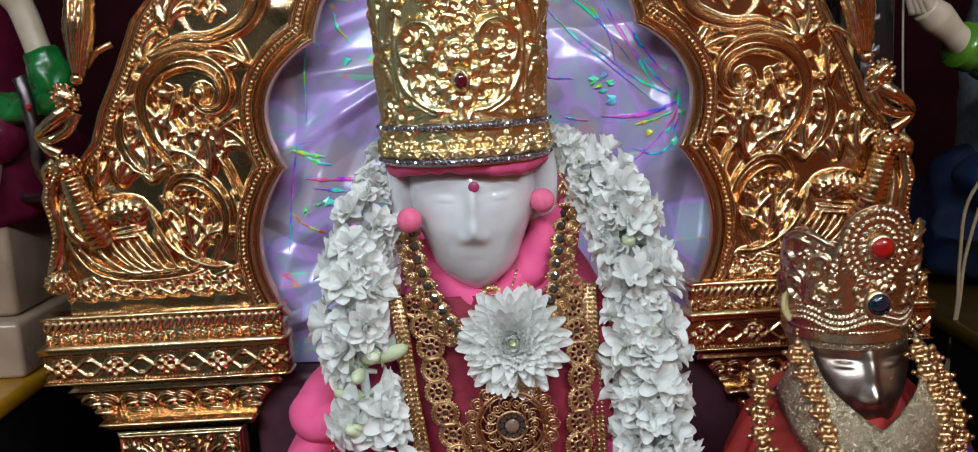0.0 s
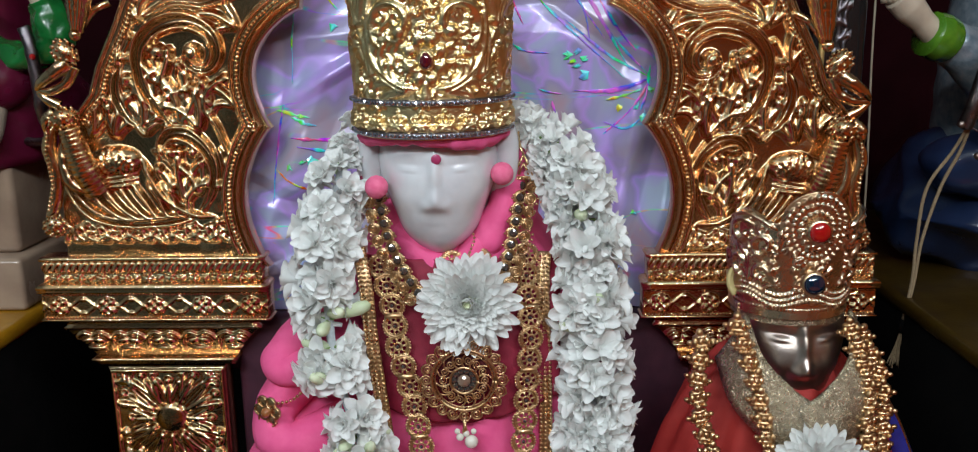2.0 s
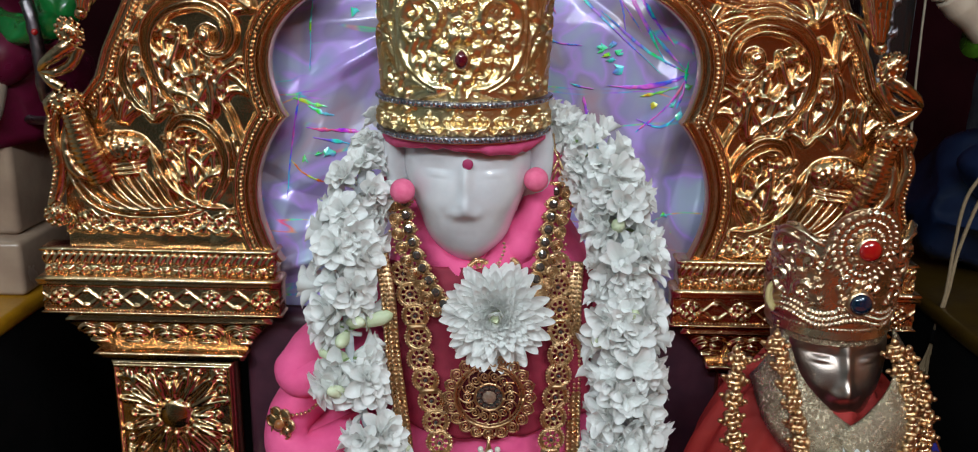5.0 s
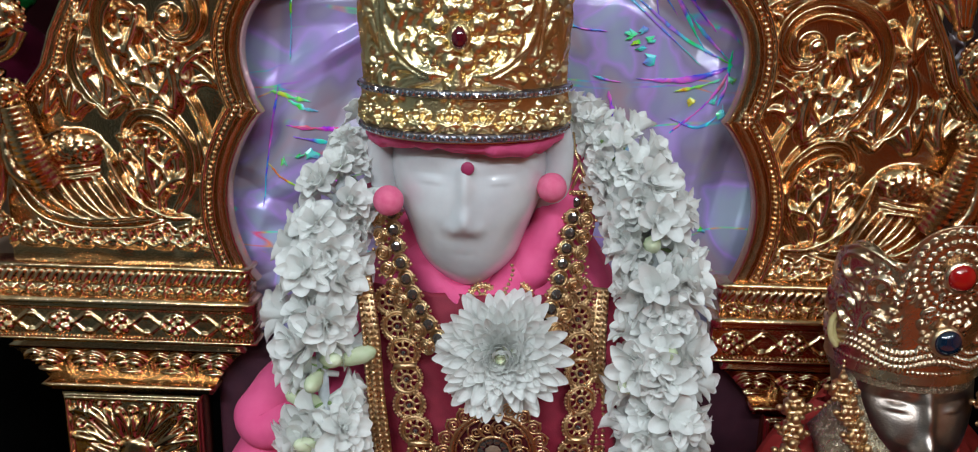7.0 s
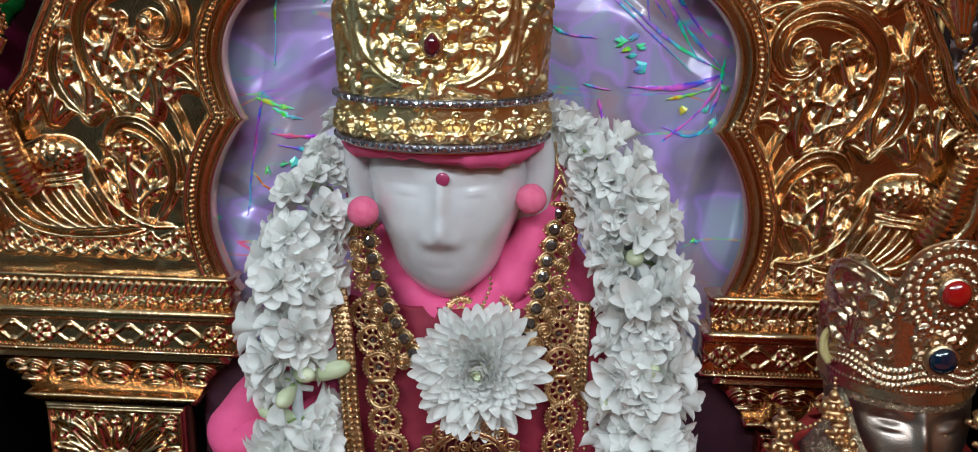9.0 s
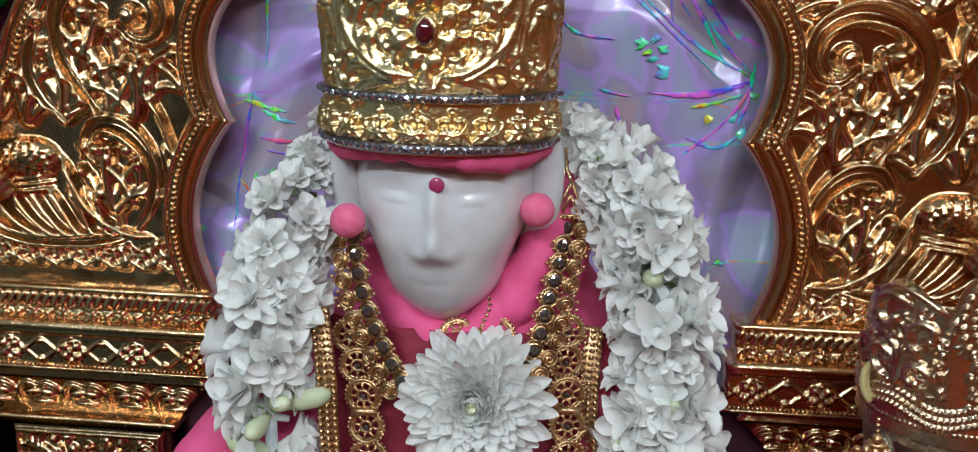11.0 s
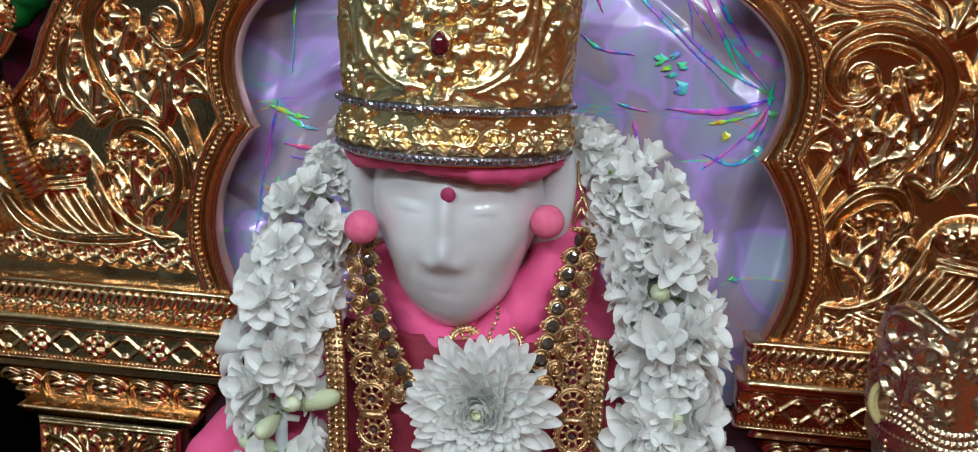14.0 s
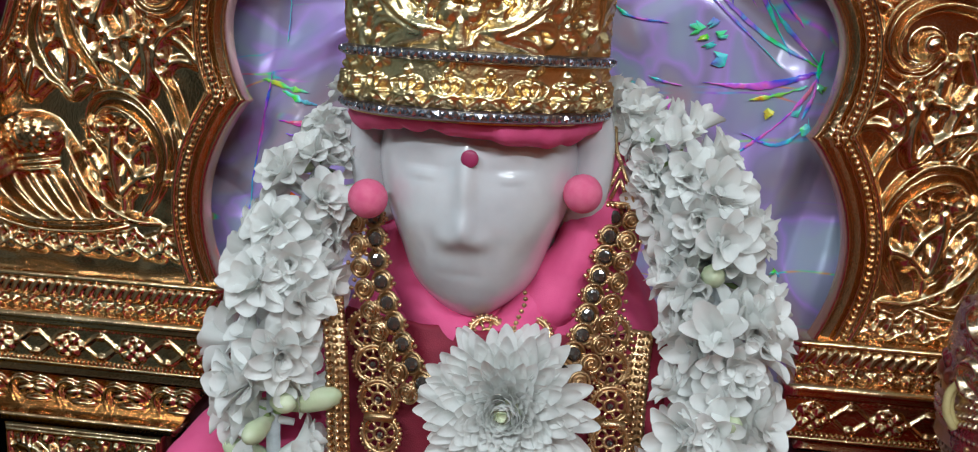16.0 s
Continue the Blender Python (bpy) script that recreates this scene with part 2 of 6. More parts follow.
    def leaf(self, u, v, ang, size, bend=40, h=0.004, lobes=4):
        """An acanthus leaf: a bending rib with long flame-like lobes that curl outwards at their tips."""
        a, x, y, pts = math.radians(ang), u, v, []
        for k in range(9):
            pts.append((x, y))
            a += math.radians(bend) / 8
            x, y = x + size / 8 * math.cos(a), y + size / 8 * math.sin(a)
        p = np.array(pts)
        for k in range(lobes):
            i = int(6 * k / lobes)
            d = p[i + 1] - p[i]
            d /= np.linalg.norm(d)
            nrm = np.array([-d[1], d[0]])
            ln = size * (0.62 - 0.10 * k)
            for sgn in (-1, 1):
                q = [p[i], p[i] + ln * (0.40 * d + 0.16 * sgn * nrm), p[i] + ln * (0.80 * d + 0.42 * sgn * nrm), p[i] + ln * (0.92 * d + 0.72 * sgn * nrm), p[i] + ln * (0.76 * d + 0.80 * sgn * nrm)]
                self.stroke(q, size * 0.085, h * (0.75 + 0.12 * k), size * 0.055)
        self.stroke(p, size * 0.10, h * 1.15, size * 0.05)
        if size > 0.02:
            self.carve(p[1:-1], size * 0.03, h * 1.1, h * 0.4)
        return self

    def band(self, pts, w0, w1, w2, h):
        """A rolled strap along pts: a hollow between two rims; half widths from w0 over w1 to w2."""
        p = np.asarray(pts, float)
        n = max(60, int(np.linalg.norm(np.diff(p, axis=0), axis=1).sum() / 0.0012))
        p = smooth_path(p, n)
        t = np.linspace(0, 1, n)
        ww = np.interp(t, [0, 0.12, 0.5, 0.85, 1], [w0 * 0.5, w0, w1, w2, w2 * 0.8])
        k = int(max(ww) / self.step) + 2
        i0, i1 = max(0, int((p[:, 0].min() - self.u0) / self.step) - k), int((p[:, 0].max() - self.u0) / self.step) + k
        j0, j1 = max(0, int((p[:, 1].min() - self.v0) / self.step) - k), int((p[:, 1].max() - self.v0) / self.step) + k
        U, V, H = self.U[j0:j1, i0:i1], self.V[j0:j1, i0:i1], self.H[j0:j1, i0:i1]
        near, full = np.full(U.shape, 9.0), np.zeros(U.shape)
        for q, w in zip(p, ww):
            d = np.hypot(U - q[0], V - q[1]) / w
            full = np.where(d < near, min(1.0, 0.45 + w / w1 * 0.55), full)
            near = np.minimum(near, d)
        prof = np.interp(near, [0, 0.30, 0.52, 0.66, 0.76, 0.86, 0.95, 1.0], [0.02, 0.10, 0.48, 0.90, 1.0, 0.94, 0.62, 0.0])
        np.copyto(H, np.where(near < 1, np.maximum(prof * h * full, H * (near > 0.93)), H))
        return self

    def plume(self, u, v, ang, size, n, spread, curl, h):
        """An acanthus plume: lobes that fan from one foot and roll over at their tips."""
        for k in range(n):
            f = k / max(1, n - 1) - 0.5
            a, ln = math.radians(ang + spread * f), size * (1 - 0.9 * f * f)
            x, y, pts = u, v, []
            for j in range(7):
                pts.append((x, y))
                a += math.radians((curl + 70 * f) * (j + 1) / 21)
                x, y = x + ln / 6 * math.cos(a), y + ln / 6 * math.sin(a)
            self.stroke(pts, size * 0.085, h * (0.66 + 0.34 * (k % 2)), size * 0.125, sharp=0.8)
            self.stroke(pts[1:-1], size * 0.018, h * (0.80 + 0.34 * (k % 2)), size * 0.018)
            self.boss(pts[-1][0], pts[-1][1], size * 0.10, size * 0.085, h * 1.12, a)
        return self

    def soften(self, n):
        """Rounds off all edges, as sheet metal does when it is beaten from behind."""
        for _ in range(n):
            p = np.pad(self.H, 1, mode="edge")
            self.H = 0.2 * (p[1:-1, 1:-1] + p[:-2, 1:-1] + p[2:, 1:-1] + p[1:-1, :-2] + p[1:-1, 2:])
        return self

    def ripple(self, amount, size, seed):
        """Hand-beaten unevenness of the whole sheet."""
        rng = np.random.RandomState(seed)
        for k in range(14):
            a, f, ph = rng.uniform(0, 2 * math.pi), 2 * math.pi / (size * rng.uniform(0.6, 2.2)), rng.uniform(0, 6.28)
            self.H += amount / 3 * np.sin(f * (math.cos(a) * self.U + math.sin(a) * self.V) + ph)
        return self

    def at(self, u, v):
        x, y = (u - self.u0) / self.step, (v - self.v0) / self.step
        x, y = np.clip(x, 0, self.H.shape[1] - 1.001), np.clip(y, 0, self.H.shape[0] - 1.001)
        i, j = x.astype(int), y.astype(int)
        f, g = x - i, y - j
        H = self.H
        return (H[j, i] * (1 - f) + H[j, i + 1] * f) * (1 - g) + (H[j + 1, i] * (1 - f) + H[j + 1, i + 1] * f) * g


def fill(r, n, seed, size, u0, u1, v0, v1, h):
    """Small leaves and curls wherever the ground of a relief is still bare."""
    rng = random.Random(seed)
    for _ in range(n):
        u, v = rng.uniform(u0, u1), rng.uniform(v0, v1)
        j, i = int((v - r.v0) / r.step), int((u - r.u0) / r.step)
        if 0 <= j < r.H.shape[0] and 0 <= i < r.H.shape[1] and r.H[j, i] < h * 0.15:
            s = size * rng.uniform(0.7, 1.2)
            if rng.random() < 0.6:
                r.leaf(u, v, rng.uniform(0, 360), s, rng.choice((-1, 1)) * rng.uniform(40, 130), h * rng.uniform(0.7, 1), 3)
            else:
                a = rng.uniform(0, 360)
                r.volute((u, v), s * 0.45, s * 0.15, a, a + rng.choice((-1, 1)) * 280, s * 0.12, h * 0.9)
    return r


# ---- the room ----


def slab(name, lo, hi, material, label, category, kind="structure"):
    bm = bmesh.new()
    bmesh.ops.create_cube(bm, size=1)
    for v in bm.verts:
        v.co = [lo[k] + (v.co[k] + 0.5) * (hi[k] - lo[k]) for k in range(3)]
    return tagged(part(name, bm, material), label, category, kind=kind)


RED_REFLECTOR = mat("red_reflector", (0.74, 0.13, 0.02), (0.62, 0.10, 0.016), 0.9, 0, 30, 0.4, 700)
# unseen walls: teal and orange are chosen for what the gilding reflects
DARK_TEAL = mat("dark_teal_paint", (0.13, 0.20, 0.19), (0.07, 0.12, 0.115), 0.7, 0, 3, 0.1, 200)
OCHRE = mat("orange_paint", (0.62, 0.19, 0.04), (0.52, 0.15, 0.03), 0.7, 0, 3, 0.1, 200)
PALE = mat("pale_ceiling_paint", (0.38, 0.50, 0.50), (0.34, 0.46, 0.46), 0.8, 0, 3, 0.1, 200)
TILE = mat("grey_floor_stone", (0.18, 0.27, 0.27), (0.12, 0.19, 0.19), 0.35, 0, 5, 0.1, 200)
slab("floor", (-2.4, -3.2, -0.1), (2.4, 1.6, 0), TILE, "grey polished stone hall floor", "floor")
# unseen red sheet, added to throw orange reflections into the gilding
slab("carpet", (-0.75, -3.1, 0.0), (2.0, 0.3, 0.012), RED_REFLECTOR, "added red sheet on the unseen floor, reflects in the gilding", "carpet")
slab("ceiling", (-2.4, -3.2, 2.8), (2.4, 1.6, 2.9), PALE, "pale painted ceiling", "ceiling")
slab("wall_west", (-2.5, -3.2, 0), (-2.4, 1.6, 2.8), PALE, "pale grey-green painted side wall", "wall")
slab("wall_east", (2.4, -3.2, 0), (2.5, 1.6, 2.8), OCHRE, "unseen orange side wall, coloured to reflect in the gilding", "wall")
# rear wall split in two colours, cool and warm reflections for the throne
slab("wall_south", (-2.4, -3.3, 0), (0.25, -3.2, 2.8), DARK_TEAL, "unseen dark teal wall of the hall, coloured to reflect in the gilding", "wall")
slab("wall_south_2", (0.25, -3.3, 0), (2.4, -3.2, 2.8), OCHRE, "unseen orange wall of the hall, added to reflect in the gilding", "wall")
slab("wall_north", (-2.4, 1.5, 0), (2.4, 1.6, 2.8), MAROON, "dark maroon wall behind the altar", "wall")
TOP = 0.9
slab("altar_platform", (-1.3, 0.35, 0), (1.3, 1.5, TOP), BLACK, "altar platform covered with black cloth", "altar", "structure")

# ---- the gilded throne ----
XC = -0.005
throne = thing("throne_back", (XC, 0.83, TOP), "gilded embossed metal throne back with scrolled side panels", "throne")


def inner_edge():
    """The lobed inner outline of a side panel, from the ledge up to the crown of the arch: (distance from the middle, height)."""
    cusps, bulge, out = [(0.186, 1.285), (0.177, 1.422), (0.142, 1.532), (0.06, 1.61), (0.0, 1.63)], [0.025, 0.030, 0.022, 0.006], []
    for (a, b), g in zip(zip(cusps[:-1], cusps[1:]), bulge):
        a, b = np.array(a), np.array(b)
        d = (b - a) / np.linalg.norm(b - a)
        nrm = np.array([d[1], -d[0]])
        for s in np.linspace(0, 1, 40)[: None if b[0] == 0 else -1]:
            out.append(a + (b - a) * s + nrm * g * math.sin(math.pi * s) ** 0.8)
    return np.array(out)


EDGE = inner_edge()
OUTER_Z = [1.28, 1.40, 1.43, 1.455, 1.48, 1.52, 1.56, 1.62, 1.66, 1.70]
OUTER_U = [0.392, 0.388, 0.372, 0.352, 0.343, 0.322, 0.304, 0.25, 0.18, 0.06]


def panel_relief():
    """Two tall C-scrolls with rolled rims, acanthus plumes, a bird with a sweeping tail and a leafy sill."""
    r = Relief(0.0, 0.42, 1.27, 1.72, 0.0007)
    r.ripple(0.0012, 0.050, 5)
    for u, v, rad, d in ((0.258, 1.497, 0.040, 0.006), (0.232, 1.494, 0.020, 0.004), (0.262, 1.380, 0.034, 0.006), (0.222, 1.58, 0.045, 0.005), (0.300, 1.405, 0.025, 0.003)):
        r.dish(u, v, rad, d)
    h = 0.0125
    # leafy ground first, scrolls over it
    for u, v, a, size, n, spread, curl, up in (
            (0.264, 1.424, 98, 0.060, 4, 52, -45, 0.0090), (0.247, 1.420, 72, 0.054, 4, 60, -75, 0.0095), (0.234, 1.442, 58, 0.040, 3, 60, -80, 0.0085),
            (0.303, 1.416, 116, 0.060, 4, 44, -55, 0.0090), (0.330, 1.412, 98, 0.052, 3, 44, 45, 0.0080), (0.352, 1.414, 108, 0.042, 3, 40, -40, 0.0070),
            (0.283, 1.462, 80, 0.046, 4, 76, -50, 0.0095), (0.266, 1.350, 84, 0.052, 4, 70, 45, 0.0090), (0.252, 1.356, 78, 0.042, 3, 54, -60, 0.0085),
            (0.212, 1.345, 92, 0.042, 3, 36, -30, 0.0065), (0.210, 1.440, 62, 0.038, 3, 56, -60, 0.0070), (0.204, 1.515, 42, 0.044, 3, 56, -60, 0.0075),
            (0.296, 1.522, 60, 0.046, 3, 56, 50, 0.0080), (0.322, 1.480, 102, 0.042, 3, 40, -40, 0.0070), (0.212, 1.318, 78, 0.034, 3, 40, -30, 0.0060)):
        r.plume(u, v, a, size, n, spread, curl, up)
    r.boss(0.281, 1.494, 0.0085, 0.0080, 0.0110)
    r.boss(0.287, 1.475, 0.0080, 0.0070, 0.0095)
    r.boss(0.277, 1.366, 0.0070, 0.0060, 0.0085)
    r.boss(0.219, 1.468, 0.0055, 0.0055, 0.0070)
    # crescent beside the tall scroll, and the stem outside the lower one
    r.band([(0.320, 1.480), (0.325, 1.458), (0.316, 1.434), (0.300, 1.419)], 0.0045, 0.0065, 0.0030, 0.0085)
    r.stroke([(0.218, 1.352), (0.2185, 1.385), (0.224, 1.406), (0.231, 1.425), (0.240, 1.440), (0.237, 1.455), (0.224, 1.466), (0.217, 1.460)], 0.0030, 0.0085, 0.0036)
    r.stroke([(0.225, 1.352), (0.2255, 1.385), (0.230, 1.404)], 0.0018, 0.0065, 0.0014)
    # tall scroll
    r.band([(0.264, 1.414), (0.282, 1.436), (0.296, 1.457), (0.301, 1.480), (0.297, 1.501), (0.279, 1.518), (0.253, 1.523), (0.231, 1.512), (0.225, 1.493), (0.233, 1.479), (0.247, 1.478), (0.256, 1.487)], 0.0045, 0.0092, 0.0042, h)
    r.boss(0.2475, 1.4925, 0.0095, 0.0095, 0.0140, sharp=0.6)
    r.volute((0.2475, 1.4925), 0.0078, 0.0030, 0, 400, 0.0016, 0.0150)
    # lower scroll, wound the other way
    r.band([(0.253, 1.338), (0.241, 1.359), (0.2365, 1.381), (0.243, 1.401), (0.259, 1.4155), (0.276, 1.4165), (0.2855, 1.407), (0.285, 1.396), (0.278, 1.3895)], 0.0032, 0.0082, 0.0036, h)
    r.boss(0.2775, 1.3985, 0.0072, 0.0072, 0.0125, sharp=0.6)
    r.boss(0.256, 1.3985, 0.0062, 0.0062, 0.0095, sharp=0.6)
    # bird: scaled breast, wing band, feathers that sweep under the scrolls
    r.boss(0.333, 1.389, 0.027, 0.0155, 0.0110, -0.12)
    for k in range(34):
        a, q = 2.399963 * k, math.sqrt((k + 0.5) / 34)
        r.boss(0.333 + 0.023 * q * math.cos(a), 1.390 + 0.0125 * q * math.sin(a), 0.0030, 0.0024, 0.0128 - 0.0035 * q * q, 0.3)
    for k in range(3):
        r.stroke([(0.374, 1.378 - 0.0042 * k), (0.345, 1.3735 - 0.0042 * k), (0.312, 1.378 - 0.0050 * k)], 0.0023, 0.0085)
    for k in range(8):
        r.stroke([(0.376 - 0.0145 * k, 1.366 + 0.0006 * k), (0.362 - 0.0138 * k, 1.346 + 0.0012 * k), (0.338 - 0.0105 * k, 1.3335 + 0.0006 * k), (0.300 - 0.0055 * k, 1.3300 + 0.0010 * k)], 0.0040, 0.0088 - 0.0003 * k, 0.0020)
    r.stroke([(0.385, 1.368), (0.366, 1.338), (0.335, 1.326), (0.290, 1.326), (0.262, 1.331)], 0.0026, 0.0075)
    r.stroke([(0.306, 1.392), (0.297, 1.370), (0.285, 1.352), (0.262, 1.338), (0.240, 1.334)], 0.0042, 0.0090, 0.0024)
    # leafy sill above the ledge
    r.stroke([(0.205 + 0.011 * k, 1.3105 + (0.0055 if k % 2 else 0.0)) for k in range(18)], 0.0022, 0.0060)
    for k in range(9):
        r.plume(0.216 + 0.0215 * k, 1.309, 35, 0.021, 4, 75, 75, 0.0058)
        r.plume(0.226 + 0.0215 * k, 1.326, 215, 0.018, 3, 75, 75, 0.0055)
    # the next scroll up the arch
    r.band([(0.290, 1.528), (0.262, 1.540), (0.232, 1.540), (0.200, 1.556), (0.190, 1.590), (0.210, 1.618), (0.240, 1.615), (0.252, 1.592), (0.238, 1.575)], 0.0040, 0.0092, 0.0042, h)
    r.boss(0.234, 1.588, 0.009, 0.009, 0.013)
    for u, v, a, s, c in ((0.200, 1.64, 180, 0.05, -40), (0.13, 1.66, 180, 0.05, -40), (0.150, 1.60, 40, 0.045, 60), (0.215, 1.575, 70, 0.04, -60), (0.272, 1.552, 80, 0.045, 50), (0.300, 1.545, 110, 0.035, -40), (0.080, 1.66, 160, 0.05, 40)):
        r.plume(u, v, a, s, 5, 70, c, 0.0065)
    fill(r, 14, 21, 0.020, 0.205, 0.385, 1.32, 1.66, 0.0045)
    return r.soften(4)


def throne_panel(sgn, du, dz):
    r = PANEL
    NZ, NU = 520, 300
    z = np.linspace(1.285, 1.70, NZ)
    uin = np.interp(z, EDGE[:, 1], EDGE[:, 0])
    uout = np.interp(z, OUTER_Z, OUTER_U)
    s = np.linspace(0, 1, NU)
    U = uin[:, None] + (uout - uin)[:, None] * s
    Z = np.repeat(z[:, None], NU, 1)
    h = r.at(U - du, Z - dz)
    # distance from the lobed edge
    d = np.full(U.shape, 9.0)
    for e0, e1 in zip(EDGE[:-1], EDGE[1:]):
        v = e1 - e0
        t = np.clip(((U - e0[0]) * v[0] + (Z - e0[1]) * v[1]) / (v @ v), 0, 1)
        d = np.minimum(d, np.hypot(U - e0[0] - t * v[0], Z - e0[1] - t * v[1]))
    rim = np.interp(d, [0, 0.001, 0.0025, 0.004, 0.006, 0.011, 0.013, 0.0135, 0.0205, 0.021, 0.0225, 0.024, 0.026],
                    [0.006, 0.0085, 0.0100, 0.0085, 0.001, 0.003, 0.0095, 0.005, 0.005, 0.0075, 0.008, 0.006, 0.0])
    h = np.where(d < 0.026, np.maximum(rim, h * (d > 0.022)), h)
    e = (uout[:, None] - U)
    edge = np.interp(e, [0, 0.002, 0.004, 0.006, 0.010, 0.0105, 0.016, 0.018, 0.021], [0.002, 0.005, 0.006, 0.003, 0.004, 0.002, 0.002, 0.0045, 0.0])
    h = np.where((e < 0.021) & (Z > 1.425), np.maximum(edge, h * (e > 0.016)), h)
    Y = 0.826 - h
    X = XC + sgn * U
    P = np.stack([X, Y, Z], -1)
    back_in = P[:, :1].copy()
    back_in[..., 1] = 0.830
    back_out = P[:, -1:].copy()
    back_out[..., 1] = 0.838
    P = np.concatenate([back_in, P, back_out], 1)
    pan = part("side_panel", mesh_grid("side_panel", P), GOLD, throne, "gilded panel embossed with scrolls, leaves and a bird")
    # bead rows set along both edges
    off = []
    for k in range(1, len(EDGE) - 1):
        v = EDGE[k + 1] - EDGE[k - 1]
        v /= np.linalg.norm(v)
        off.append(EDGE[k] + 0.017 * np.array([v[1], -v[0]]))
    off = np.array(off)
    path = np.stack([XC + sgn * off[:, 0], np.full(len(off), 0.820), off[:, 1]], 1)
    tagged(part("bead_row", beads("bead_row", path, 0.0042, 0.0021), GOLD, pan), kind="stuff")
    zz = np.linspace(1.425, 1.66, 60)
    path = np.stack([XC + sgn * (np.interp(zz, OUTER_Z, OUTER_U) - 0.0135), np.full(60, 0.823), zz], 1)
    tagged(part("bead_row", beads("bead_row", path, 0.0045, 0.0023), GOLD, pan), kind="stuff")
    return pan


PANEL = panel_relief()
throne_panel(-1, 0.0, 0.0)
throne_panel(1, -0.008, -0.012)


def moulding(name, cx, profile, half, y0, depth, label=""):
    """A moulding that runs round the front and both sides of a block; profile: (outset, height)."""
    pr = np.array(profile)
    rows = []
    pr = np.vstack([[-0.045, pr[0, 1]], pr, [-0.045, pr[-1, 1]]])
    for o, z in pr:
        w = half + o
        xs = [cx - w] + list(np.linspace(cx - w, cx + w, 24)) + [cx + w]
        ys = [y0 + depth * 0.45] + [min(y0 - o, y0 + depth * 0.45)] * 24 + [y0 + depth * 0.45]
        rows.append([(x, y, z) for x, y in zip(xs, ys)])
    me = mesh_grid(name, np.array(rows))
    return part(name, me, GOLD, throne, label)


def plate(name, cx, half, z0, z1, relief, y0, slope=0.0, half1=None, parent=None, label="", res=0.0007):
    """An embossed front plate with returns to its sides; half1 is the half width at its foot, slope its setback there."""
    relief.soften(2).ripple(0.00012, 0.015, int(z0 * 1e4) % 97)
    NU, NZ = int(2 * half / res), max(8, int((z1 - z0) / res))
    z = np.linspace(z1, z0, NZ)
    f = (z1 - z) / (z1 - z0)
    hw = half + ((half if half1 is None else half1) - half) * f**0.8
    s = np.linspace(-1, 1, NU)
    U = hw[:, None] * s
    Z = np.repeat(z[:, None], NU, 1)
    Y = y0 + slope * f[:, None] ** 0.8 - relief.at(U, Z)
    P = np.stack([cx + U, Y, Z], -1)
    a, b = P[:, :1].copy(), P[:, -1:].copy()
    a[..., 1] = b[..., 1] = y0 + 0.024
    P = np.concatenate([a, P, b], 1)[:, ::-1][::-1]
    return part(name, mesh_grid(name, P), GOLD, parent or throne, label)


